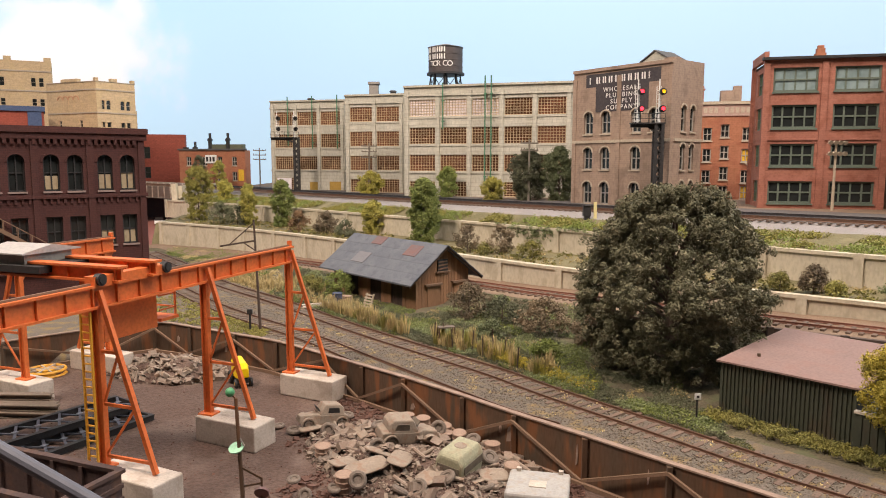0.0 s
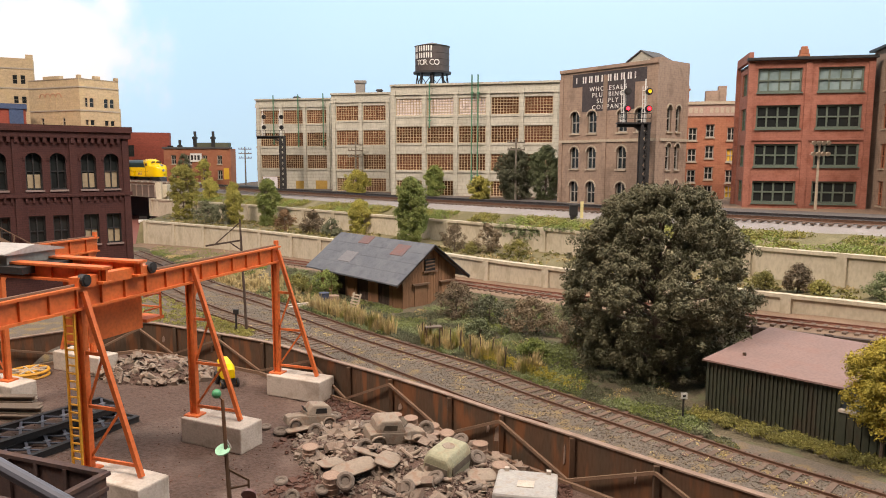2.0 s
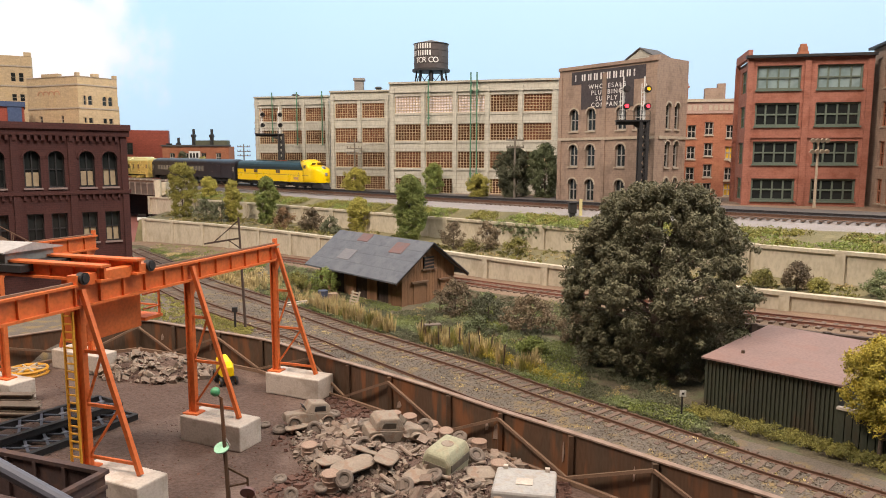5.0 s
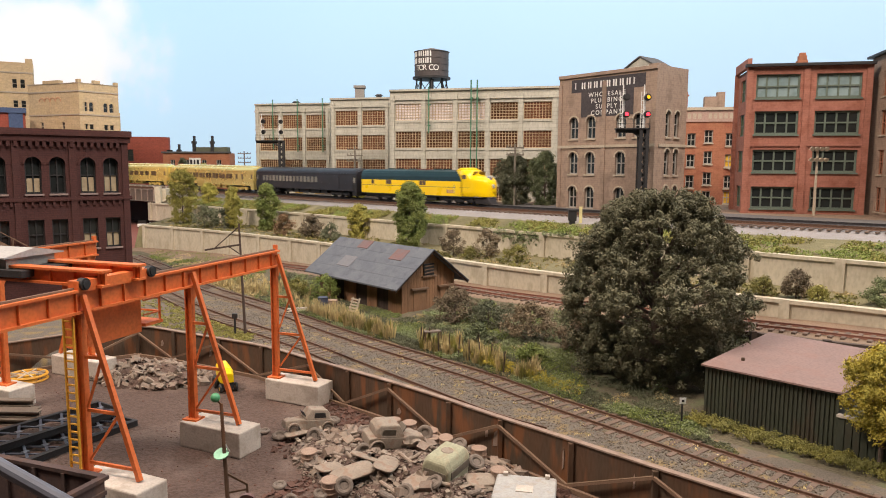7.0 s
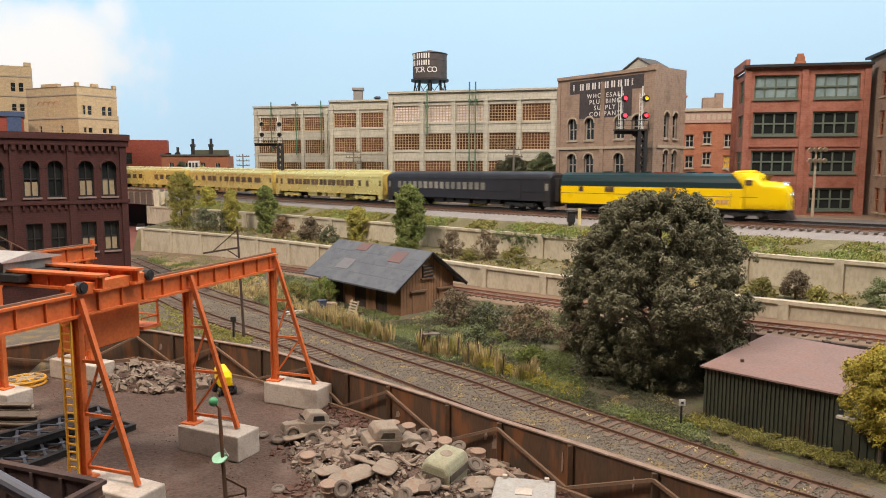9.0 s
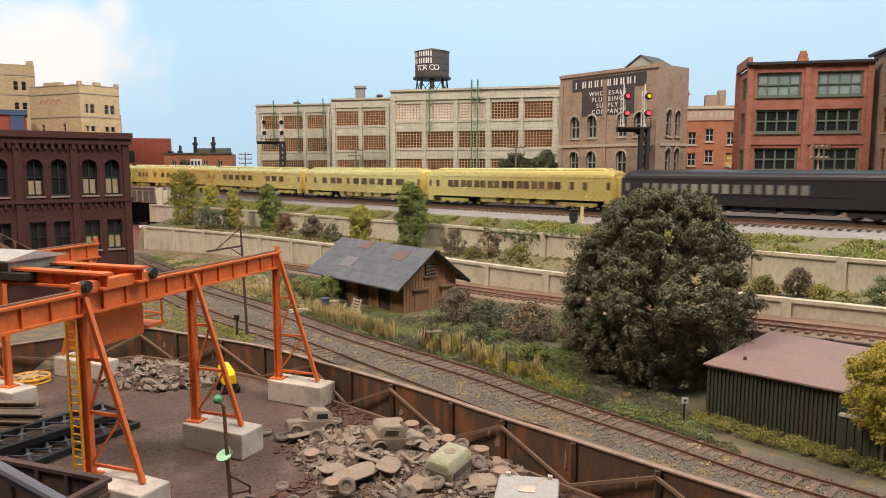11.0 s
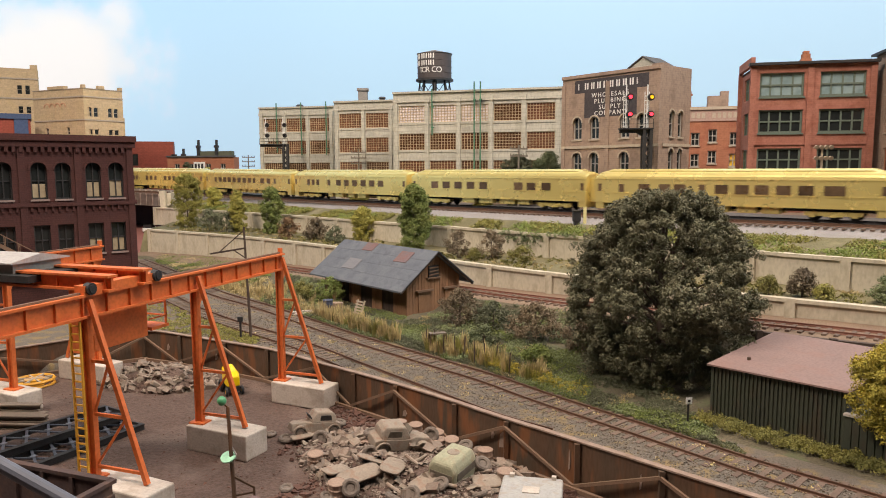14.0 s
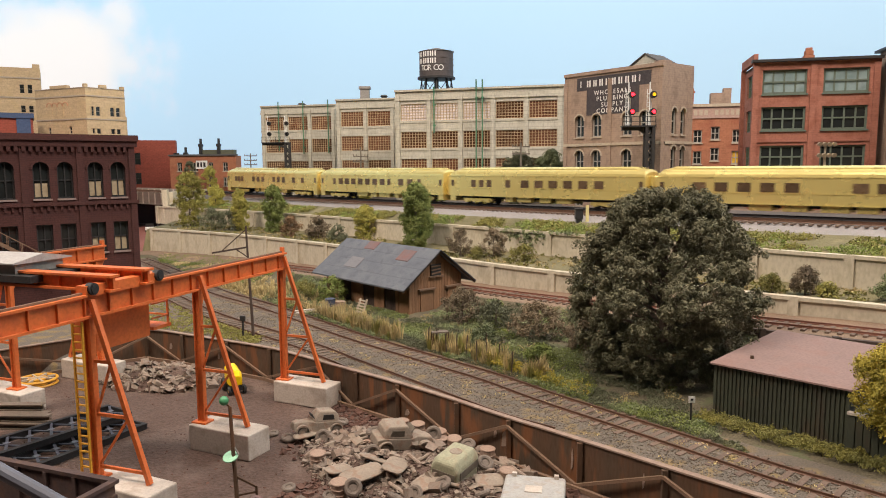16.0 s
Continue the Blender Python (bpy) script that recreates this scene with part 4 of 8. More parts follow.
def far_left():
    th, W = building("sand_brick_tower", "sand coloured brick tower with stepped parapet", (-111.0, 160.9), (-91.9, 170.0), 7)
    H = 28.4
    facade(th, at(0, 0, 0), W, H, SANDBRICK, [(W - x, z, 0.95, h) for x in (2.7, 4.3, 10.6, 12.2, 18.2) for z, h in ((22.6, 2.0), (18.2, 1.6), (12, 1.6))], 1, 2, 0.06, TANTRIM, PANEDARK, 0.2, 0.5, rim=0.05)
    for x in (0.3, W - 9.6, W - 1.5):
        part("merlon", Form().box(x, x + 1.5, -0.12, 0.8, H, H + 0.9), SANDBRICK, th)
    for z in (25.9, 21.4):
        part("ledge", Form().box(0, W, -0.2, -0.003, z, z + 0.35), TANTRIM, th)
    shell(th, W, H, 3, SANDBRICK, ROOFTAR)
    # nearer hall: two faces meet at a corner
    a, c, b = (-77.4, 141.0), (-65.1, 135.5), (-60.4, 141.5)
    th, W = building("sand_brick_hall", "sand coloured brick hall with arched corbels and notched parapet", a, c, 7)
    H = 20.15
    facade(th, at(0, 0, 0), W, H, SANDBRICK, [(x, 11.7, 0.85, 1.4) for x in (2.9, 8.6)], 1, 2, 0.12, TANTRIM, PANEDARK, 0.2, 0.5)
    for i in range(4):
        arc = Form()
        line = [Vector((3.7 + i * 1.45 + 0.72 * math.cos(math.pi * k / 8), 0, 16.9 + 0.75 * math.sin(math.pi * k / 8))) for k in range(9)]
        n = len(line)
        vs = [p + Vector((dx * (p.x - 3.7 - i * 1.45), y, dx * (p.z - 16.9))) for p in line for dx, y in ((-0.12, -0.12), (0.12, -0.12), (0.12, -0.003), (-0.12, -0.003))]
        arc.add(vs, [(k * 4 + q, k * 4 + (q + 1) % 4, k * 4 + 4 + (q + 1) % 4, k * 4 + 4 + q) for k in range(n - 1) for q in range(4)] + [(3, 2, 1, 0), (n * 4 - 4, n * 4 - 3, n * 4 - 2, n * 4 - 1)])
        part("corbel_arch", arc, SALMON, th)
        if i:
            part("pilaster_strip", Form().box(2.95 + i * 1.45, 3.05 + i * 1.45, -0.08, -0.003, 14.9, 16.9), SANDBRICK, th)
    W2 = math.dist(c, b)
    rz2 = math.degrees(math.atan2(b[1] - c[1], b[0] - c[0])) - math.degrees(math.atan2(c[1] - a[1], c[0] - a[0]))
    m2 = at(W, 0, 0, rz2)
    upper = facade(th, m2, W2, H - 14.2, SANDBRICK, [(x, 0.85, 0.85, 1.75) for x in (0.7, 1.85, 4.6, 5.75)], 1, 2, 0.06, TANTRIM, PANEDARK, 0.2, 0.5, arched=True, rim=0.05)
    upper.matrix_basis = m2 @ at(0, 0, 14.2)
    facade(th, m2, W2, 14.2, SANDBRICK, [(x, 11.7, 0.8, 1.0) for x in (0.7, 1.85, 4.6, 5.75)], 1, 1, 0.06, TANTRIM, PANEDARK, 0.2, 0.5, rim=0.05)
    for z in (14.3, 18.6):
        part("ledge", Form().box(0, W, -0.14, -0.003, z, z + 0.25), TANTRIM, th)
        part("ledge", Form().box(0, W2, -0.14, -0.003, z, z + 0.25), TANTRIM, th, m=m2)
    for x, w in ((-0.1, 0.6), (2.9, 1.2), (W2 - 0.6, 0.6)):
        part("merlon", Form().box(x, x + w, -0.1, 0.8, H, H + 0.75), SANDBRICK, th, m=m2)
    part("merlon", Form().box(4.2, 8.6, -0.1, 0.8, H, H + 0.7), SANDBRICK, th)
    part("coping", Form().box(0, W, -0.1, 0.55, H, H + 0.14), TANTRIM, th)
    part("coping", Form().box(0, W2, -0.1, 0.55, H, H + 0.14), TANTRIM, th, m=m2)
    shell(th, W, H, 9, SANDBRICK, ROOFTAR)
    part("rear_shaft", Form().box(W2, W2 + 0.5, 0.5, 3, 0, H - 5.0), SANDBRICK, th, m=m2)
    th, W = building("blue_roof_building", "low brick building with a dark blue roof edge", (-92, 120), (-72.65, 131), 7)
    part("wall", Form().box(0, W, 0, 8, 0, 14.2), BARN, th)
    part("roof", Form().box(-0.3, W + 0.2, -0.4, 8.4, 14.2, 15.1), BLUEGREY, th, "dark blue roof edge")
    part("corner_box", Form().box(W - 2.6, W - 0.4, -0.25, -0.003, 10.8, 14.2), BLUEGREY, th)
    th, W = building("plain_red_building", "plain barn red brick building", (-72, 163), (-59.8, 166), 7)
    facade(th, at(0, 0, 0), W, 11.5, BARN, [(3.6, z, 1.3, 2.6) for z in (1.5, 6.0)] + [(12.0, z, 1.3, 2.6) for z in (1.5, 6.0)], 1, 2, 0.1, BLACK, PANEDARK, 0.2, 0.5)
    shell(th, W, 11.5, 3, BARN, ROOFTAR)
    th, W = building("row_house", "low orange brick row house with tall chimneys", (-57.6, 156), (-42.4, 153), 7)
    H = 7.7
    facade(th, at(0, 0, 0), W, H, ORANGEBRICK, [(x, z, 1.15, 1.9) for x in (1.7, 5.4, 9.0, 12.4) for z in (1.2, 4.4)], 2, 2, 0.12, SASHGREY, PANEDARK, 0.2, 0.5, sill=TANTRIM)
    part("cornice", Form().box(-0.2, W + 0.2, -0.3, 0.5, H, H + 0.35), ROOFTAR, th)
    part("notice_board", Form().box(6.3, 8.9, -0.2, -0.05, 4.9, 6.7), WHITE, th, "small white board with dark strokes")
    part("notice_strokes", Form().box(6.5, 7.0, -0.23, -0.201, 5.3, 6.3).box(7.3, 7.7, -0.23, -0.201, 5.3, 6.3).box(8.0, 8.5, -0.23, -0.201, 5.3, 6.3), BLACK, th)
    part("poster", Form().box(13.9, 15.1, -0.1, -0.003, 1.2, 3.6), YELLOWBLIND, th)
    shell(th, W, H, 2.4, ORANGEBRICK, ROOFTAR)
    part("roof_box", Form().box(7.3, 14.6, 0.9, 2.2, H - 0.7, H + 1.3), mat("moss_roof", (0.10, 0.11, 0.07), (0.13, 0.13, 0.09), 2, 0.3, 0.9, 0), th)
    for x, h in ((3.4, 1.6), (7.0, 3.4), (11.2, 3.4)):
        part("chimney", Form().box(x - 0.3, x + 0.3, 0.5, 1.1, H - 0.5, H + h - 0.8).box(x - 0.42, x + 0.42, 0.4, 1.2, H + h - 1.4, H + h - 0.9).rod((x, 0.9, H + h - 0.8), (x, 0.9, H + h + 0.3), 0.3), BLACK, th)


far_left()


def bridge():
    th = thing("railway_bridge", "low plate girder railway bridge over the street", "bridge", kind="structure")
    line = shifted([p for p in smooth_line(MAINLINE, 2.0) if -86 < p.x < -44.5], -2.6)
    g = Form()
    sweep(g, line, [(-0.2, -2.9), (-0.2, 0.3), (0.2, 0.3), (0.2, -2.9)])
    part("girder", g, mat("girder_concrete", (0.34, 0.30, 0.26), (0.27, 0.24, 0.21), 2, 0.2, 0.9, 0.02), th)
    d = Form()
    sweep(d, shifted(line, 5), [(-5, -1.0), (-5, -0.4), (5, -0.4), (5, -1.0)])
    part("deck", d, BLACK, th)
    ribs = Form()
    for p in line[::1]:
        ribs.box(p.x - 0.12, p.x + 0.12, p.y - 0.35, p.y - 0.15, p.z - 2.8, p.z + 0.2)
    part("stiffeners", ribs, CONCRETE, th)
    # wall added behind the span so that the view beneath it is dark
    fw = Form()
    sweep(fw, shifted(line, 9), [(-0.3, -9.0), (-0.3, -0.6), (0.3, -0.6), (0.3, -9.0)])
    part("far_abutment", fw, DARKBRICK, th)
    ab = Form().box(-44.3, -43.1, 117.5, 135, -0.5, 8.2)
    part("abutment", ab, WALLCON, th)
    part("parapet_post", Form().bar((-44.0, 117.2, 3.2), (-44.3, 117.2, 8.6), 0.9).bar((-43.6, 117.2, 6.2), (-41.9, 117.2, 7.2), 0.3), WALLCON, th)


bridge()

# ---- the train ----
LINE = smooth_line(MAINLINE, 0.5)
LINELEN = [0.0]
for _a, _b in zip(LINE, LINE[1:]):
    LINELEN.append(LINELEN[-1] + (_b - _a).length)
_i0 = min(range(len(LINE)), key=lambda i: abs(LINE[i].x - 19.3))
ZERO = LINELEN[_i0] + 37.0        # the nose is counted from here
_arr = np.array([list(p) for p in LINE])


def along(s):
    q = s + ZERO
    if q < 0:
        d = (LINE[1] - LINE[0]).normalized()
        return LINE[0] + d * q
    return Vector([float(np.interp(q, LINELEN, _arr[:, k])) for k in range(3)])


def rounded(w, zb, zt, crown, n=14):
    """Cross-section of a carbody: straight sides and a curved roof."""
    pts = [(w / 2, zb), (w / 2, zt)]
    for i in range(1, n):
        a = math.pi * i / n
        pts.append((w / 2 * math.cos(a), zt + crown * math.sin(a) ** 0.8))
    return pts + [(-w / 2, zt), (-w / 2, zb)]


def body_form(sections):
    """Lofts cross-sections: a list of (x, [(y, z), ...])."""
    f = Form()
    n = len(sections[0][1])
    vs = [(x, y, z) for x, sec in sections for y, z in sec]
    fs = [(i * n + j, i * n + (j + 1) % n, (i + 1) * n + (j + 1) % n, (i + 1) * n + j) for i in range(len(sections) - 1) for j in range(n)]
    fs += [tuple(range(n - 1, -1, -1)), tuple((len(sections) - 1) * n + j for j in range(n))]
    return f.add(vs, fs)


def bogie(parent, x, wheels, material, pitch=1.6, body=None):
    f = Form()
    span = pitch * (wheels - 1)
    for y in (-1.12, 1.12):
        f.box(x - span / 2 - 0.6, x + span / 2 + 0.6, y - 0.12, y + 0.12, 0.42, 0.78)
        f.box(x - 0.7, x + 0.7, y - 0.2, y + 0.2, 0.35, 0.6)
        for i in range(wheels):
            wx = x - span / 2 + pitch * i
            f.box(wx - 0.24, wx + 0.24, y - 0.22, y + 0.2, 0.3, 0.75)
    part("truck_frame", f, material, parent)
    for i in range(wheels):
        wx = x - span / 2 + pitch * i
        w = Form().rod((wx, -0.75, 0.46), (wx, 0.75, 0.46), 0.09)
        for y in (-0.75, 0.75):
            w.rod((wx, y - 0.07, 0.46), (wx, y + 0.07, 0.46), 0.46, n=14)
        part("wheelset", w, BLACK, parent)


def coach(name, label, mt, tm, wins, group, length=26.2, door=None, clerestory=False, glass=DARKGLASS):
    """A streamlined or heavyweight passenger car; the origin is at rail height in the middle."""
    th = thing(name, label, "passenger coach", group=group)
    h = length / 2
    secs = []
    for x, k in ((-h, 0.55), (-h + 0.25, 0.85), (-h + 0.9, 1.0), (h - 0.9, 1.0), (h - 0.25, 0.85), (h, 0.55)):
        secs.append((x, rounded(3.05, 1.02, 3.42, 0.86 * k)))
    part("carbody", body_form(secs), mt, th, smooth=False)
    if clerestory:
        part("clerestory", body_form([(x, [(1.0, 3.9), (0.95, 4.25 + d), (0.6, 4.42 + d), (-0.6, 4.42 + d), (-0.95, 4.25 + d), (-1.0, 3.9)]) for x, d in ((-h + 0.7, -0.25), (-h + 1.5, 0), (h - 1.5, 0), (h - 0.7, -0.25))]), mt, th)
    for y in (-1.54, 1.54):
        for z in (1.02, 1.98, 3.38):
            part("belt_rail", Form().box(-h + 0.2, h - 0.2, y - 0.025, y + 0.025, z, z + 0.07), mt, th)
    for x0, w in wins:
        for y, sgn in ((-1.53, -1), (1.53, 1)):
            g = Form().box(x0, x0 + w, -0.03, 0.03, 2.12, 2.95)
            part("window", g, glass, th, m=at(0, y, 0))
    if door:
        for y in (-1.53, 1.53):
            part("door", Form().box(door, door + 1.9, -0.05, 0.05, 1.1, 3.2), mt, th, m=at(0, y, 0))
    for x in (-h - 0.55, h):
        part("diaphragm", Form().box(x, x + 0.55, -0.75, 0.75, 1.0, 3.5), BLACK if mt is COACHBLACK else tm, th, bevel=0.05)
    rng = random.Random(name + str(len(wins)))
    x = -4.6
    while x < 4.6:
        w = rng.uniform(0.8, 2.4)
        for y in (-1.25, 0.6):
            part("underframe_box", Form().box(x, x + w, y, y + 0.65, 0.45, 1.03), tm, th, bevel=0.04)
        x += w + rng.uniform(0.3, 1.2)
    part("centre_sill", Form().box(-h + 0.3, h - 0.3, -0.5, 0.5, 0.72, 1.05), BLACK, th)
    for x in (-h + 0.5, h - 0.5):
        part("step_well", Form().box(x - 0.45, x + 0.45, -1.5, 1.5, 0.42, 1.03), tm, th)
        for y in (-1.53, 1.53):
            part("vestibule_door", Form().box(x - 0.38, x + 0.38, y - 0.02, y + 0.02, 1.1, 3.2), tm, th)
            part("door_pane", Form().box(x - 0.2, x + 0.2, y - 0.035, y + 0.035, 2.2, 2.95), glass, th)
    for x in (-8.9, 8.9):
        bogie(th, x, 3, tm)
    return th


def loft(rings):
    """Joins closed rings of points, each with as many points as the next."""
    n = len(rings[0])
    f = Form()
    fs = [(i * n + j, i * n + (j + 1) % n, (i + 1) * n + (j + 1) % n, (i + 1) * n + j) for i in range(len(rings) - 1) for j in range(n)]
    fs += [tuple(range(n - 1, -1, -1)), tuple((len(rings) - 1) * n + j for j in range(n))]
    return f.add([p for r in rings for p in r], fs)


def loco():
    th = thing("diesel_locomotive", "yellow streamlined diesel locomotive with dark green roof", "locomotive", group="passenger train")
    L = -11.8
    side = body_form([(x, [(1.52, 0.98), (1.52, 2.78), (-1.52, 2.78), (-1.52, 0.98)]) for x in (L, 7.05)])
    part("side_panel", side, LOCOYELLOW, th, "bright yellow side")
    # the green roof ends in a sweep that leans back over the cab
    prof = [(1.525, 2.78), (1.52, 3.3), (1.44, 3.66), (1.2, 3.95), (0.85, 4.1), (0.5, 4.18), (-0.5, 4.18), (-0.85, 4.1), (-1.2, 3.95), (-1.44, 3.66), (-1.52, 3.3), (-1.525, 2.78)]
    lean = lambda z: 7.0 - 0.1 * (z - 2.78) - 1.15 * max(0.0, (z - 3.0) / 1.18) ** 1.6
    part("roof", loft([[(L + 0.02, y, z) for y, z in prof], [(lean(z) + 0.25, y * 0.995, z) for y, z in prof]]), LOCOGREEN, th, "dark green roof", smooth=False)

    def hood(x, w, zt, top):
        """A cross-section with rounded shoulders, from the sill up and over."""
        out = [(x, w / 2 * 0.97, 0.98), (x, w / 2, 1.05), (x, w / 2, 1.6), (x, w / 2, zt - 0.3), (x, w / 2, zt)]
        for k in range(1, 6):
            q = math.pi / 2 * k / 6
            out.append((x, w / 2 * (0.45 + 0.55 * math.cos(q)), zt + (top - zt) * math.sin(q)))
        out.append((x, w / 2 * 0.45, top))
        return out + [(x, -y, z) for x, y, z in reversed(out)]
    back = [(lean(max(2.78, z)), y * 1.004, z) for _, y, z in hood(0, 3.06, 3.3, 4.22)]
    front = [back] + [hood(*q) for q in ((7.4, 3.07, 3.35, 4.26), (7.85, 3.07, 3.35, 4.2), (8.1, 3.06, 3.3, 4.05), (8.2, 3.06, 3.15, 3.85), (8.42, 3.05, 2.98, 3.54), (8.55, 3.04, 2.95, 3.48), (9.2, 2.96, 2.9, 3.44), (9.8, 2.75, 2.85, 3.36), (10.2, 2.4, 2.7, 3.22), (10.45, 2.0, 2.5, 3.0), (10.62, 1.55, 2.25, 2.7), (10.72, 1.1, 1.95, 2.35), (10.77, 0.6, 1.7, 1.95))]
    part("nose", loft(front), LOCOYELLOW, th, "yellow cab and rounded bulldog nose", smooth=True)
    brow = [[(x, y, z) for y, z in ((w, 4.1), (w, 4.28), (w * 0.7, h_), (-w * 0.7, h_), (-w, 4.28), (-w, 4.1))] for x, w, h_ in ((5.95, 0.8, 4.38), (7.3, 0.9, 4.46), (7.7, 0.85, 4.34))]
    part("cab_brow", loft(brow), LOCOYELLOW, th, "raised yellow roof hatch")
    for y in (-0.62, 0.62):
        part("windshield", Form().slab([(-0.5, 0), (0.5, 0), (0.42, 0.5), (-0.45, 0.5)], 0.05, Matrix.Translation((8.36, y, 3.58)) @ Matrix.Rotation(math.pi / 2 - 0.25 * (1 if y > 0 else -1), 4, "Z") @ Matrix.Rotation(0.62, 4, "X")), DARKGLASS, th)
    for y in (-1.53, 1.53):
        part("cab_window", Form().box(7.15, 7.75, y - 0.03, y + 0.03, 3.1, 3.58), DARKGLASS, th)
        part("cab_door", Form().box(6.1, 6.75, y - 0.012, y + 0.012, 1.1, 2.72), LOCOYELLOW, th)
        for x in (-9.6, -6.6, -6.1, -0.2, 0.4):
            part("porthole", Form().box(x, x + 0.42, y - 0.03, y + 0.03, 2.27, 2.71), DARKGLASS, th)
            part("porthole_rim", Form().box(x - 0.05, x + 0.47, y - 0.018, y + 0.018, 2.22, 2.76), BRACE, th)
        part("stripe", Form().box(L, 8.3, y - 0.006, y + 0.006, 2.02, 2.07), BRACE, th, "thin dark stripe")
        for k in range(3):
            part("number_bar", Form().box(4.6 + k * 0.4, 4.9 + k * 0.4, y - 0.02, y + 0.02, 1.35, 1.75), SALMON, th)
        part("side_skirt", Form().box(L, 9.3, y * 0.985 - 0.03, y * 0.985 + 0.03, 0.86, 0.98), BLACK, th)
        part("ladder_grip", Form().bar((5.9, y * 1.02, 1.2), (5.9, y * 1.02, 2.5), 0.04), CHROME, th)
    part("headlight", Form().rod((9.9, 0, 3.2), (10.42, 0, 3.14), 0.27, 0.25, n=14), CHROME, th, "bright silver headlight")
    part("headlight", Form().rod((10.4, 0, 2.3), (10.86, 0, 2.26), 0.27, 0.25, n=14), CHROME, th, "bright silver headlight")
    trim = Form()
    sweep(trim, [Vector((8.9, -1.5, 0)), Vector((9.8, -1.3, 0)), Vector((10.35, -0.98, 0)), Vector((10.66, -0.55, 0)), Vector((10.78, 0, 0)), Vector((10.66, 0.55, 0)), Vector((10.35, 0.98, 0)), Vector((9.8, 1.3, 0)), Vector((8.9, 1.5, 0))], [(-0.03, 0.93), (-0.03, 1.04), (0.03, 1.04), (0.03, 0.93)])
    part("nose_trim", trim, CHROME, th, "silver strip round the foot of the nose")
    pilot = Form().add([(9.0, -1.42, 0.95), (9.0, 1.42, 0.95), (10.6, 0.75, 0.95), (10.6, -0.75, 0.95), (9.2, -1.3, 0.15), (9.2, 1.3, 0.15), (11.05, 0.6, 0.12), (11.05, -0.6, 0.12)],
                       [(0, 1, 2, 3), (7, 6, 5, 4), (0, 3, 7, 4), (1, 5, 6, 2), (3, 2, 6, 7), (0, 4, 5, 1)])
    part("pilot", pilot, RAILDARK, th, "dark grey pilot plough", bevel=0.05)
    for x in (-7.2, -5.4, -3.0, 1.6, 3.2):
        part("roof_fan", Form().rod((x, 0, 4.15), (x, 0, 4.3), 0.55, n=14), LOCOGREEN, th)
    part("roof_vent", Form().box(-2.0, 0.2, -0.4, 0.4, 4.1, 4.27), BARN, th, "dull red roof hatch")
    part("underframe", Form().box(L + 0.3, 9.2, -0.95, 0.95, 0.4, 0.98), BLACK, th)
    part("fuel_tank", Form().box(-2.8, 2.6, -1.3, 1.3, 0.3, 0.98), BLACK, th, bevel=0.08)
    for x in (-6.6, 6.4):
        bogie(th, x, 3, BLACK, 2.1)
    return th


def rake():
    cars = [loco()]
    cars.append(coach("baggage_coach", "charcoal black combine coach with long window row", COACHBLACK, BLACK, [(-11.0 + 0.95 * i, 0.6) for i in range(16)], "passenger train", door=7.2, glass=LITGLASS))
    sets = ([(-11.6, 0.5)] + [(-9.6 + 2.1 * i + k, 0.8) for i in range(8) for k in (0, 0.95)] + [(8.0, 0.5), (9.6, 0.5)],
            [(-10.5, 0.55), (-8.4, 1.15), (-6.3, 1.15), (-4.8, 1.15), (-2.4, 0.6), (-0.9, 1.2), (0.9, 1.2), (2.6, 1.2), (4.4, 1.2), (6.2, 1.2), (8.2, 1.6)],
            [(-9.6, 1.2), (-7.6, 1.2), (-5.6, 1.2), (-3.6, 1.2), (-1.6, 1.2), (3.6, 1.2), (5.4, 1.2), (7.4, 1.2)],
            [(-9.6, 0.7), (-8.4, 0.7), (-7.2, 0.7), (-4.4, 0.7), (-2.2, 1.1), (-0.3, 1.1), (1.6, 1.1), (3.5, 1.1), (5.4, 1.1), (7.3, 1.1)],
            [(-9.9, 0.6), (-8.6, 1.0), (-7.1, 1.0), (-5.6, 1.0), (-4.0, 1.0), (-2.4, 1.0), (-0.8, 1.0), (0.8, 1.0), (2.4, 0.6), (4.6, 1.0), (6.4, 1.0), (8.4, 0.6)],
            [(-10.5, 0.7), (-9.5, 0.7), (-8.5, 0.7), (-5.0, 0.8), (-3.6, 0.8), (-2.2, 0.8), (1.0, 0.8), (2.4, 0.8), (3.8, 0.8), (6.6, 0.8), (9.0, 0.7)])
    for i, w in enumerate(sets):
        cars.append(coach("brass_coach", "unpainted brass yellow passenger coach", BRASS, BRASS, w, "passenger train", clerestory=True))
    return cars


TRAIN = rake()
# distance of the nose along the line over time
NOSE = [(0, -167), (1.5, -142.5), (3.5, -110.5), (7, -52.5), (9, -19.2), (12.5, 41.2), (14.5, 74.9), (16, 100.2)]


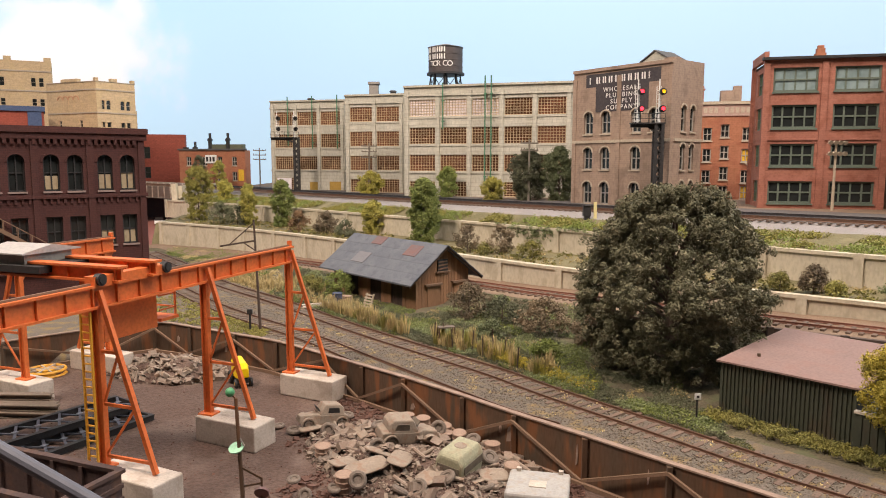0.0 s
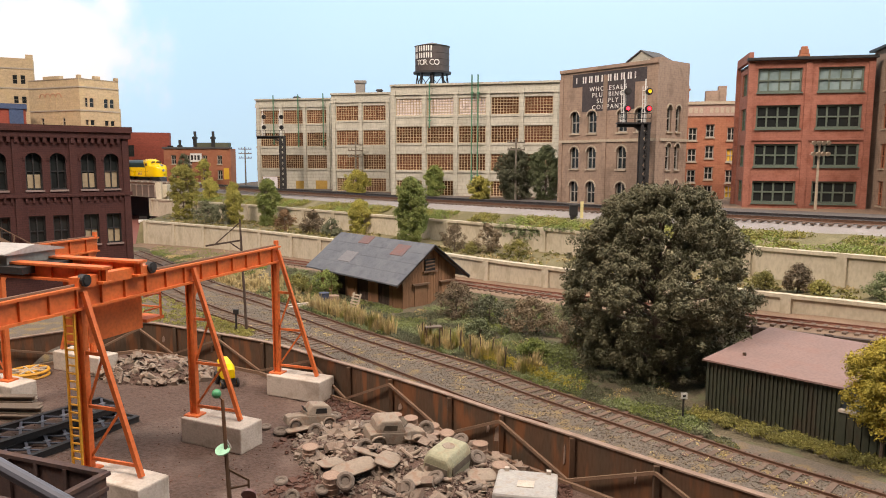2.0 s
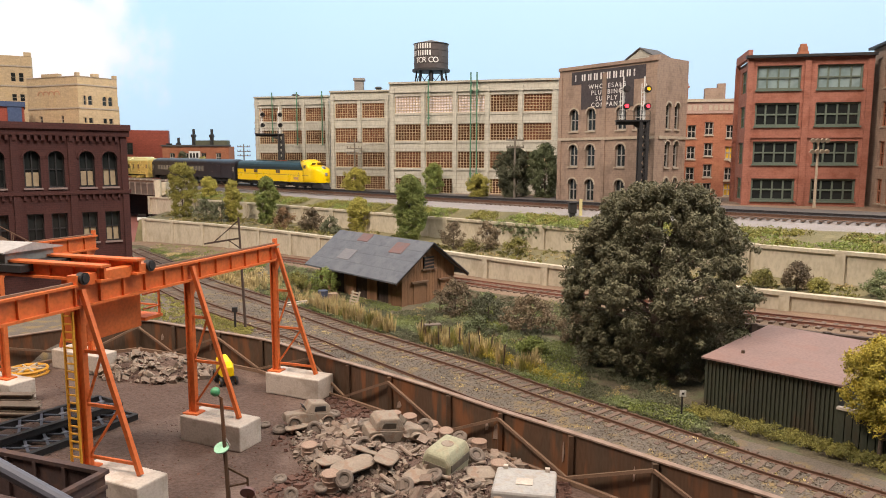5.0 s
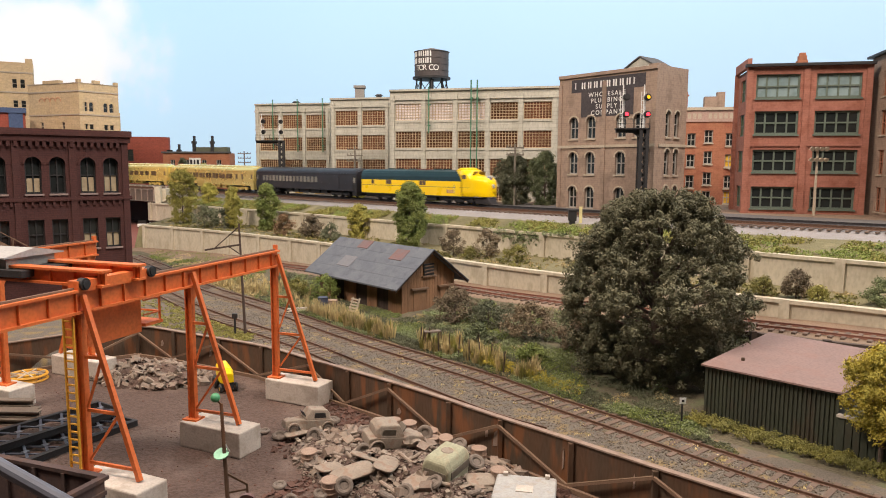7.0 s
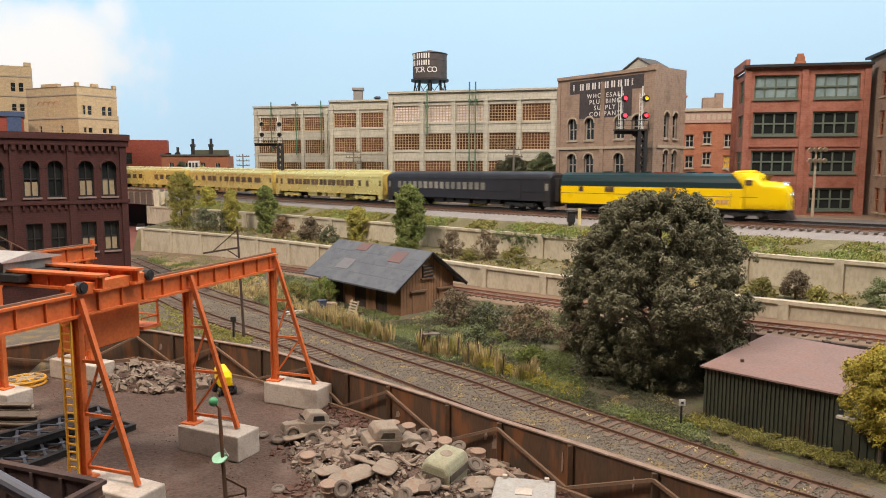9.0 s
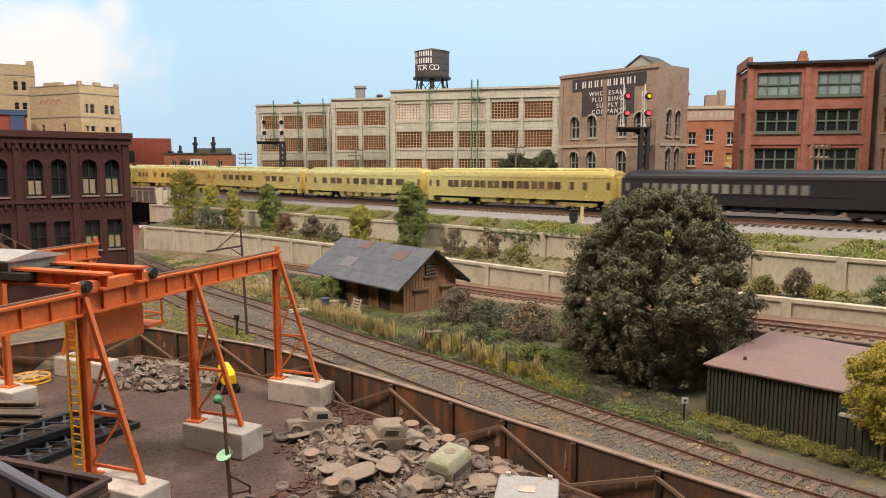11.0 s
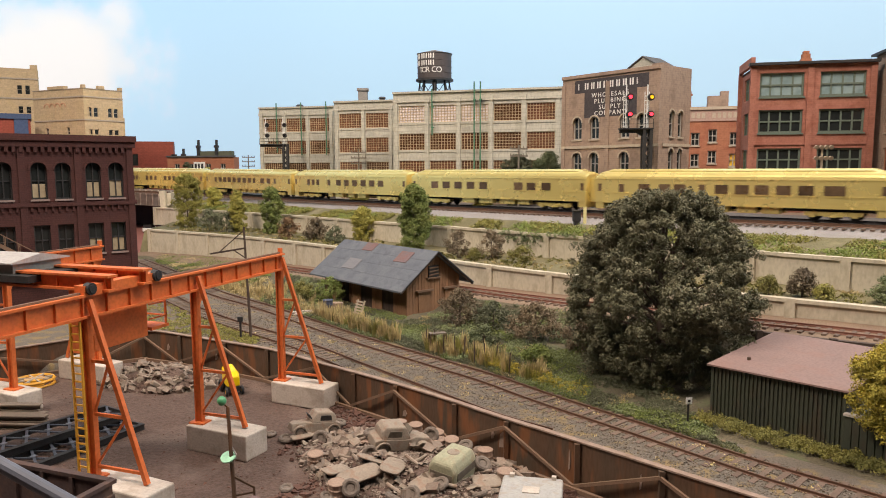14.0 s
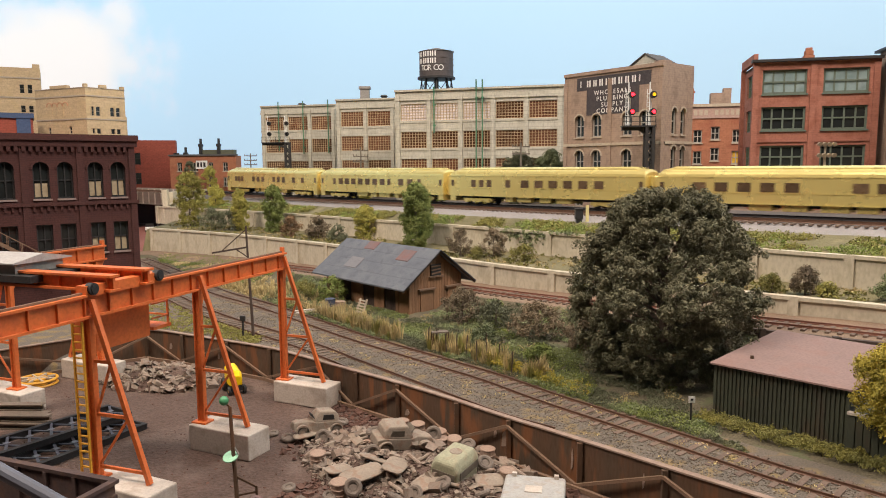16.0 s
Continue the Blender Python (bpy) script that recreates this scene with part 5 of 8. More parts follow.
def motions():
    for i, car in enumerate(TRAIN):
        back = 11.6 if i == 0 else 24.2 + 27.3 * (i - 1) + 13.65
        reach = 6.5 if i == 0 else 8.9
        rows = []
        for k in range(33):
            t = k * 0.5
            s = float(np.interp(t, [n[0] for n in NOSE], [n[1] for n in NOSE])) - back
            a, b = along(s - reach), along(s + reach)
            c = (a + b) / 2
            d = b - a
            rows.append((t, at(c.x, c.y, c.z, math.degrees(math.atan2(d.y, d.x)), 0, -math.degrees(math.atan2(d.z, math.hypot(d.x, d.y))))))
        walk(car, rows)
    # added blades blink one post's upper lamp until the train holds it red
    for blade, x, z in BLINKERS:
        rows, shut = [(0.0, at(x, -0.57, z, 0, -86))], False
        for t in (0.15, 0.92, 1.65, 2.42, 3.15, 3.92, 4.68, 5.48, 6.2, 7.12, 7.75, 8.65, 9.28, 10.1):
            rows += [(t - 0.03, at(x, -0.57, z, 0, 0 if shut else -86)), (t + 0.03, at(x, -0.57, z, 0, -86 if shut else 0))]
            shut = not shut
        walk(blade, rows + [(16.0, at(x, -0.57, z, 0, -86))])

# ---- yard wall and crane ----


BAYS = (-25, -21.82, -18.38, -14.53, -11.13, -7.4, -4.84, -2.13, 1.13, 3.53, 6.47, 9.3, 12.2)  # where the wall's posts stand


def yard_wall():
    th = thing("yard_wall", "rusty steel plate yard wall with timber braces", "retaining wall", kind="structure")
    pts = smooth_line([(x, y, 0) for x, y in YARDWALL[1:-2]], 0.5)
    cuts = [0] + sorted({min(range(len(pts)), key=lambda i: abs(pts[i].x - x)) for x in BAYS}) + [len(pts) - 1]
    cells = [c for c in zip(cuts, cuts[1:]) if c[1] > c[0] + 1]
    k = 1
    for a, b in cells:
        f = Form()
        sweep(f, pts[a:b + 1], [(-0.09, -2.6), (-0.09, 0.0), (0.06, 0.0), (0.06, -2.6)])
        part("plate", f, RUST, th)
        p, q = pts[a], pts[b]
        d = (q - p).normalized()
        n = Vector((d.y, -d.x, 0))
        rib = Form().bar(p + n * 0.2 + Vector((0, 0, -2.45)), p + n * 0.2 + Vector((0, 0, -0.05)), 0.22, 0.22)
        part("post", rib, RUST, th)
        if k % 2 == 0:
            br = Form().bar(p + n * 0.5 + Vector((0, 0, -1.9)), q + n * 0.33 + Vector((0, 0, -0.3)), 0.12, 0.14)
        else:
            br = Form().bar(p + n * 0.33 + Vector((0, 0, -0.3)), q + n * 0.5 + Vector((0, 0, -1.9)), 0.12, 0.14)
        part("brace", br, BRACE, th)
        foot = Form().bar(p + n * 0.6 + Vector((0, 0, -1.98)), q + n * 0.6 + Vector((0, 0, -1.98)), 0.16, 0.2)
        part("waler", foot, BRACE, th)
        k += 1
    # pale ragged patches; those near x = 3 stand for a torn poster
    for x, z, w, h in ((3.15, -1.5, 0.42, 0.85), (2.95, -1.2, 0.2, 0.5), (6.15, -1.45, 0.12, 1.0), (6.35, -0.9, 0.1, 0.5), (-1.6, -1.7, 0.35, 0.4), (-15.5, -1.4, 0.25, 0.5), (8.6, -1.2, 0.1, 0.7), (-19.6, -1.3, 0.3, 0.5)):
        i = min(range(len(pts)), key=lambda k: abs(pts[k].x - x))
        dd = pts[i + 1] - pts[i - 1]
        fl = Form().slab([(0, 0), (w * 0.7, 0.1 * h), (w, 0.5 * h), (w * 0.6, h), (w * 0.2, 0.8 * h), (w * 0.1, 0.4 * h)], 0.03, Matrix.Translation((0, -0.13, z)))
        part("paint_flake", fl, CAPSTEEL, th, "pale ragged patch", m=at(pts[i].x, pts[i].y, 0, math.degrees(math.atan2(dd.y, dd.x))))
    cap = Form()
    sweep(cap, pts, [(-0.18, 0.0), (-0.18, 0.07), (0.12, 0.07), (0.12, 0.0)])
    part("cap", cap, CAPSTEEL, th, "pale worn steel cap")


yard_wall()

RU = Vector((0.342, 0.940, 0)).normalized()      # along the crane runway
RV = Vector((RU.y, -RU.x, 0))                    # across it, to the right
R1 = Vector((-14.05, 29.34, 0))


def crane():
    rz = math.degrees(math.atan2(RV.y, RV.x))
    th = thing("gantry_crane", "orange travelling gantry crane on braced steel legs", "crane", at(R1.x, R1.y, 0, rz))
    # own axes: x to the right across the runway, y along it away
    ztop, zb = 6.98, 6.0

    def girder(x, y0, y1):
        f = Form().box(x - 0.26, x + 0.26, y0, y1, ztop - 0.1, ztop).box(x - 0.26, x + 0.26, y0, y1, zb, zb + 0.1).box(x - 0.07, x + 0.07, y0 + 0.01, y1 - 0.01, zb + 0.1, ztop - 0.1)
        y = y0 + 0.05
        while y < y1:
            f.box(x - 0.2, x + 0.2, y, y + 0.05, zb + 0.1, ztop - 0.1)
            y += 1.3
        g = part("runway_girder", f, ORANGE, th)
        part("crane_rail", Form().box(x - 0.06, x + 0.06, y0, y1, ztop, ztop + 0.09), BRACE, g, "worn crane rail")
        part("end_stop", Form().box(x - 0.1, x + 0.1, y1 - 0.22, y1, ztop, ztop + 0.32), ORANGE, g)

    def leg(x, y, side, ladder=False, top=-0.8):
        f = Form().box(x - 0.2, x - 0.14, y - 0.13, y + 0.13, top, zb).box(x + 0.14, x + 0.2, y - 0.13, y + 0.13, top, zb).box(x - 0.14, x + 0.14, y - 0.04, y + 0.04, top, zb)
        f.box(x - 0.42, x + 0.42, y - 0.35, y + 0.35, top, top + 0.08)
        lg = part("leg", f, ORANGE, th)
        foot = Vector((x + side * 2.7, y, top + 0.05))
        head = Vector((x + side * 0.22, y, zb + 0.75))
        part("raking_leg", Form().bar(foot, head, 0.19, 0.2), ORANGE, lg)
        lv = [0.06, 0.36, 0.66]
        br = Form()
        for i, t in enumerate(lv):
            p = foot.lerp(head, t)
            br.bar((x, y, p.z), p, 0.1, 0.13)
            if i < 2:
                br.bar((x + side * 0.2, y, p.z + 0.1), foot.lerp(head, lv[i + 1]), 0.08, 0.09)
        part("bracing", br, ORANGE, lg)
        kn = Form().slab([(0, 0), (0.0, -0.9), (-side * 0.0 + 0.55, 0)], 0.12, Matrix.Translation((x, y + 0.3, zb)) @ Matrix.Rotation(math.pi / 2, 4, "Z"))
        part("knee", kn, ORANGE, lg)
        if ladder:
            ld = Form()
            for dx in (-0.25, 0.25):
                ld.bar((x - 0.16 + dx, y - 0.42, top), (x - 0.16 + dx, y - 0.42, zb - 0.1), 0.08)
            z = top + 0.25
            while z < zb - 0.2:
                ld.bar((x - 0.41, y - 0.42, z), (x + 0.09, y - 0.42, z), 0.06)
                z += 0.33
            part("ladder", ld, YELLOW, lg, "yellow steel ladder")

    girder(0, -14, 14.15)
    for y, ld in ((-0.65, True), (6.13, False), (13.86, False)):
        leg(0, y, 1, ld)
    x2 = -14.05
    girder(x2, -14, 14.4)
    for y in (0.2, 7.24, 13.6):
        leg(x2, y, -1)
    # the travelling bridge
    for y in (0.3, 2.3):
        f = Form().box(x2 - 0.6, 0.6, y - 0.28, y + 0.28, 7.55, 7.65).box(x2 - 0.6, 0.6, y - 0.28, y + 0.28, 6.95, 7.05).box(x2 - 0.55, 0.55, y - 0.06, y + 0.06, 7.05, 7.55)
        x = x2
        while x < 0.5:
            f.box(x, x + 0.05, y - 0.17, y + 0.17, 7.05, 7.55)
            x += 1.3
        part("bridge_beam", f, ORANGE, th)
    for x in (0.0, x2):
        f = Form().box(x - 0.26, x + 0.26, -0.9, 3.3, 6.98, 7.34)
        tr = part("end_truck", f, ORANGE, th)
        for y in (-0.6, 3.2):
            part("wheel", Form().rod((x + 0.1, y, 7.2), (x + 0.38, y, 7.2), 0.25, n=18).rod((x + 0.38, y, 7.2), (x + 0.43, y, 7.2), 0.17, n=12), BLACK, tr, "black crane wheel")
    tro = Form().box(-7.1, -3.3, -0.4, 3.0, 7.2, 7.5)
    part("trolley", tro, BLACK, th)
    house = Form().box(-6.9, -4.5, -0.1, 2.4, 7.4, 8.0)
    hs = part("hoist_house", house, mat("grey_housing", (0.27, 0.25, 0.22), (0.22, 0.20, 0.18), 1, 0.15, 0.8, 0.01), th, "weathered grey hoist house")
    rf = Form().slab([(-0.3, 8.0), (1.25, 8.3), (2.8, 8.0), (2.8, 7.94), (-0.3, 7.94)], 2.8, Matrix.Translation((-4.35, 0, 0)) @ Matrix.Rotation(math.pi / 2, 4, "Z"))
    part("house_roof", rf, mat("pale_roof", (0.42, 0.39, 0.36), (0.34, 0.32, 0.30), 1, 0.15, 0.8, 0.01), hs)
    cb = part("operator_cab", Form().box(-2.1, -0.8, 0.5, 3.7, 4.2, 6.95), ORANGE, th, "orange operator cab slung below the bridge", bevel=0.04)
    part("platform", Form().box(-2.2, -0.6, 3.72, 4.9, 4.45, 4.6), ORANGE, cb)
    for z in (5.0, 5.7):
        part("guard_rail", Form().bar((-0.7, 3.72, z), (-0.7, 4.84, z), 0.07).bar((-2.1, 4.8, z), (-0.66, 4.8, z), 0.07), ORANGE, cb)
    for x, y in ((-0.7, 4.8), (-2.1, 4.8)):
        part("guard_post", Form().bar((x, y, 4.6), (x, y, 5.75), 0.08), ORANGE, cb)


crane()


def block(x, y, side):
    p = R1 + RV * x + RU * y
    f = Form().box(-0.4, 3.45, -0.6, 1.0, 0, 1.3) if side > 0 else Form().box(-3.0, 1.4, -0.8, 0.8, 0, 1.3)
    solo("footing_block", f, CONCRETE, "chipped pale concrete crane footing on the yard", "concrete block", "crane footings", bevel=0.07, m=at(p.x, p.y, -2.1, math.degrees(math.atan2(RV.y, RV.x)) - 6))


for _y in (-0.65, 6.13, 13.86):
    block(0, _y, 1)
for _y in (0.2, 7.24, 13.6):
    block(-14.05, _y, -1)

# ---- sheds ----
SU, SV = Vector((0.647, -0.763, 0)), Vector((0.763, 0.647, 0))


def timber_shed():
    """Board shed with a deep tar paper roof: x along the ridge, y across it, from its near eave corner."""
    L, Wd, ze, zr = 13.8, 7.9, 2.35, 5.3
    o = Vector((-2.6, 55.2, 0)) - SU * L
    th = thing("timber_shed", "weathered brown board shed with patched grey tar paper roof", "shed", at(o.x, o.y, 0.0, math.degrees(math.atan2(SU.y, SU.x))))
    x0, x1, y0, y1 = 0.7, L - 0.75, 1.15, Wd - 1.0
    rng = random.Random(4)

    def z_roof(y):
        return ze + (zr - ze) * (1 - abs(y - Wd / 2) / (Wd / 2)) - 0.16

    part("core", Form().box(x0 + 0.15, x1 - 0.12, y0 + 0.15, y1 - 0.15, -0.2, 2.9), TIMBER, th)
    x = x0
    while x < x1 - 0.05:
        w = min(rng.uniform(0.26, 0.42), x1 - x)
        dark = any(a < x < b for a, b in ((2.6, 4.6), (6.6, 8.0), (9.4, 11.2)))
        dy = 0.12 if dark else rng.uniform(-0.03, 0.02)
        part("board", Form().box(x, x + w - 0.025, y0 + dy, y0 + dy + 0.05, -0.3, z_roof(y0) - 0.05), WOOD if not dark else TIMBER, th)
        x += w
    y = y0
    while y < y1 - 0.05:
        w = min(rng.uniform(0.26, 0.4), y1 - y)
        f = Form().add([(x1, y, -0.3), (x1, y + w - 0.025, -0.3), (x1, y + w - 0.025, z_roof(y + w)), (x1, y, z_roof(y)), (x1 + 0.06, y, -0.3), (x1 + 0.06, y + w - 0.025, -0.3), (x1 + 0.06, y + w - 0.025, z_roof(y + w)), (x1 + 0.06, y, z_roof(y))],
                       [(4, 5, 6, 7), (0, 3, 2, 1), (3, 7, 6, 2), (0, 4, 7, 3), (1, 2, 6, 5)])
        part("board", f, WOOD, th)
        y += w
    part("gable_backing", Form().add([(x1 - 0.1, y0, 0), (x1 - 0.1, y1, 0), (x1 - 0.1, y1, z_roof(y1)), (x1 - 0.1, Wd / 2, zr - 0.25), (x1 - 0.1, y0, z_roof(y0)), (x1 - 0.02, y0, 0), (x1 - 0.02, y1, 0), (x1 - 0.02, y1, z_roof(y1)), (x1 - 0.02, Wd / 2, zr - 0.25), (x1 - 0.02, y0, z_roof(y0))],
                                      [(5, 6, 7, 8, 9), (4, 3, 2, 1, 0)]), TIMBER, th)
    for ya in (2.3, 5.2):
        dr = part("door", Form().box(x1 + 0.07, x1 + 0.13, ya, ya + 1.25, -0.1, 1.95), WOOD, th)
        part("lintel", Form().box(x1 + 0.07, x1 + 0.32, ya - 0.25, ya + 1.5, 1.98, 2.12), BRACE, th)
    vent = part("vent_window", Form().box(x1 + 0.07, x1 + 0.14, Wd / 2 - 0.55, Wd / 2 + 0.55, 3.05, 4.05), BLACK, th, "broken louvred gable opening")
    sl = Form().box(x1 + 0.08, x1 + 0.24, Wd / 2 - 0.75, Wd / 2 + 0.75, 2.95, 3.07)
    for i in range(3):
        sl.bar((x1 + 0.17, Wd / 2 - 0.5, 3.25 + i * 0.3), (x1 + 0.17, Wd / 2 + 0.5, 3.35 + i * 0.27), 0.05, 0.1)
    part("slat", sl, BRACE, vent)
    ridge, e0, e1 = Vector((0, Wd / 2, zr)), Vector((0, 0, ze)), Vector((0, Wd, ze))
    for nm, e, n in (("roof_slope", e0, 4), ("roof_slope", e1, 2)):
        # overlapping paper courses
        slope = part(nm, Form().add([(0, e.y, e.z - 0.12), (L, e.y, e.z - 0.12), (L, Wd / 2, zr - 0.12), (0, Wd / 2, zr - 0.12), (0, e.y, e.z - 0.03), (L, e.y, e.z - 0.03), (L, Wd / 2, zr - 0.03), (0, Wd / 2, zr - 0.03)],
                                    [(0, 3, 2, 1), (4, 5, 6, 7), (0, 1, 5, 4), (2, 3, 7, 6), (1, 2, 6, 5), (3, 0, 4, 7)]), TARPAPER, th, "sagging grey tar paper slope")
        for i in range(n):
            a, b = e.lerp(ridge, i / n), e.lerp(ridge, (i + 1) / n)
            lift = Vector((0, 0, 0.008))
            xa, xb = -0.05 + rng.uniform(-0.03, 0.03), L + 0.05 + rng.uniform(-0.03, 0.03)
            vs = [Vector((xa, a.y, a.z)), Vector((xb, a.y, a.z)), Vector((xb, b.y, b.z)) - Vector((0, 0, 0.006)), Vector((xa, b.y, b.z)) - Vector((0, 0, 0.006))]
            vs = [v + lift for v in vs[:2]] + vs[2:] + [v - Vector((0, 0, 0.05)) for v in vs]
            part("paper_course", Form().add(vs, [(0, 1, 2, 3), (7, 6, 5, 4), (0, 4, 5, 1), (1, 5, 6, 2), (2, 6, 7, 3), (3, 7, 4, 0)]), TARPAPER, slope)
        if n == 4:
            for px, t, w, h, mt in ((9.6, 0.62, 1.7, 0.26, PATCHRED), (4.0, 0.78, 1.6, 0.2, PATCHRED), (3.6, 0.28, 1.9, 0.26, PINKGREY)):
                a, b = e.lerp(ridge, t), e.lerp(ridge, t + h)
                up = Vector((0, 0, 0.06))
                vs = [Vector((px, a.y, a.z)) + up, Vector((px + w, a.y, a.z)) + up, Vector((px + w, b.y, b.z)) + up, Vector((px, b.y, b.z)) + up]
                vs += [v - Vector((0, 0, 0.05)) for v in vs]
                part("roof_patch", Form().add(vs, [(0, 1, 2, 3), (7, 6, 5, 4), (0, 4, 5, 1), (1, 5, 6, 2), (2, 6, 7, 3), (3, 7, 4, 0)]), mt, slope, "faded repair patch")
    raf = Form()
    for e in (e0, e1):
        raf.bar((L - 0.1, e.y, e.z - 0.16), (L - 0.1, Wd / 2, zr - 0.16), 0.1, 0.2)
    part("barge_board", raf, TIMBER, th)


PINKGREY = mat("grey_patch", (0.17, 0.17, 0.185), (0.20, 0.195, 0.20), 0.7, 0.1, 0.85, 0.01)
timber_shed()


def tin_shed():
    """Green corrugated shed with a nearly flat faded roof."""
    u, v = Vector((0.67, -0.742, 0)), Vector((0.742, 0.67, 0))
    o = Vector((13.4, 33.25, 0))
    W, Dp = 6.0, 7.4
    th = thing("tin_shed", "dark green ribbed metal shed with faded pink roof", "shed", at(o.x, o.y, -0.15, math.degrees(math.atan2(u.y, u.x))))
    n = 32
    for i in range(n):
        x = W * i / n
        w = W / n
        z1 = 2.62 + 0.06 * i / n
        f = Form().add([(x, 0, 0), (x + w * 0.55, 0, 0), (x + w * 0.68, -0.07, 0), (x + w * 0.87, -0.07, 0), (x + w, 0, 0), (x, 0, z1), (x + w * 0.55, 0, z1), (x + w * 0.68, -0.07, z1), (x + w * 0.87, -0.07, z1), (x + w, 0, z1)],
                       [(i_, i_ + 1, i_ + 6, i_ + 5) for i_ in range(4)])
        part("ribbed_panel", f, GREENTIN, th)
    part("side_wall", Form().box(0.0, 0.1, 0.01, Dp, 0, 2.65), GREENTIN, th)
    part("side_wall", Form().box(W - 0.1, W, 0.01, Dp, 0, 2.7), BLACK, th)
    part("back_wall", Form().box(0.1, W - 0.1, Dp - 0.1, Dp, 0, 2.9), GREENTIN, th)
    rf = Form().add([(-0.12, -0.25, 2.68), (W + 0.2, -0.25, 2.74), (W + 0.2, Dp + 0.2, 3.0), (-0.12, Dp + 0.2, 3.0), (-0.12, -0.25, 2.76), (W + 0.2, -0.25, 2.82), (W + 0.2, Dp + 0.2, 3.08), (-0.12, Dp + 0.2, 3.08)],
                    [(0, 3, 2, 1), (4, 5, 6, 7), (0, 1, 5, 4), (2, 3, 7, 6), (1, 2, 6, 5), (3, 0, 4, 7)])
    rr = part("roof", rf, PINKROOF, th, "faded pinkish sheet roof")
    part("roof_knob", Form().rod((1.1, 1.6, 2.8), (1.1, 1.6, 2.98), 0.09), RUST, rr)
    lean = part("lean_to", Form().box(W, W + 2.2, -0.14, 2.5, 0, 1.72), GREENTIN, th, "low green lean-to beside the shed")
    for i in range(7):
        part("plank", Form().box(W + 0.02 + i * 0.3, W + 0.28 + i * 0.3, -0.2, -0.143, 0, 1.75), GREENTIN, lean)
    part("lean_to_cap", Form().box(W - 0.03, W + 2.3, -0.28, 0.0, 1.75, 1.85), CONCRETE, th)


tin_shed()

# ---- plants ----


def leaf_clump(f, c, r, n, size, rng, flat=1.0):
    for _ in range(n):
        d = Vector((rng.gauss(0, 1), rng.gauss(0, 1), rng.gauss(0, 1) * flat)).normalized()
        p = c + d * r * rng.uniform(0.45, 1.0)
        a = (d + Vector((rng.uniform(-0.9, 0.9), rng.uniform(-0.9, 0.9), rng.uniform(-0.6, 1.0)))).normalized()
        s = a.orthogonal().normalized()
        s.rotate(Matrix.Rotation(rng.uniform(0, 6.28), 3, a))
        t = a.cross(s)
        k = size * rng.uniform(0.6, 1.3)
        b = len(f.v)
        f.v.extend((p - s * k, p - t * k * 0.6 + a * k * 0.15, p + s * k, p + t * k * 0.6 + a * k * 0.15))
        f.f.append((b, b + 1, b + 2, b + 3))


def tree(name, label, x, y, z, h, w, material, clumps=60, leaves=34, size=0.16, r=0.5, seed=1, trunk=0.18, low=0.25, group="", shape=None, core=0.15):
    rng = random.Random(seed)
    th = thing(name, label, "tree" if name.endswith("tree") else "shrub", at(x, y, z), group)
    tr = Form().rod((0, 0, -0.2), (0, 0, h * 0.55), trunk, trunk * 0.5, 7)
    crown = Form()
    for i in range(clumps):
        t = rng.random() ** 0.8
        zz = low + (1 - low) * t
        wid = shape(t) if shape else math.sin(math.pi * min(0.98, 0.18 + 0.80 * t)) ** 0.7
        a, q = rng.uniform(0, 6.283), math.sqrt(rng.uniform(core, 1.0))
        wob = 0.8 + 0.45 * noise.noise(Vector((math.cos(a) * 1.6 + seed, math.sin(a) * 1.6, t * 3)))
        c = Vector((math.cos(a) * w / 2 * wid * q * wob, math.sin(a) * w / 2 * wid * q * wob, h * zz - r * 0.3))
        leaf_clump(crown, c, r * rng.uniform(0.7, 1.25), leaves, size, rng)
        if i % 4 == 0:
            tr.rod((0, 0, max(0.1, c.z * 0.55)), c * 0.93, trunk * 0.28, trunk * 0.1, 4, False)
    part("trunk", tr, BARK, th)
    part("crown", crown, material, th)
    return th


def FULL(t):
    return 0.62 + 0.38 * math.sin(math.pi * t) if t < 0.55 else max(0.2, 1 - ((t - 0.5) / 0.55) ** 3)


def knob(f, c, r, n, size, rng):
    """A tight round bunch of small leaves that face outwards."""
    for _ in range(n):
        d = Vector((rng.gauss(0, 1), rng.gauss(0, 1), rng.gauss(0, 1) + 0.25)).normalized()
        p = c + d * r * rng.uniform(0.6, 1.05)
        a = (d + Vector((rng.uniform(-0.5, 0.5), rng.uniform(-0.5, 0.5), rng.uniform(-0.3, 0.6)))).normalized()
        s = a.orthogonal().normalized()
        s.rotate(Matrix.Rotation(rng.uniform(0, 6.28), 3, a))
        t = a.cross(s)
        k = size * rng.uniform(0.6, 1.3)
        b = len(f.v)
        f.v.extend((p - s * k, p - t * k * 0.6 + a * k * 0.2, p + s * k, p + t * k * 0.6 + a * k * 0.2))
        f.f.append((b, b + 1, b + 2, b + 3))


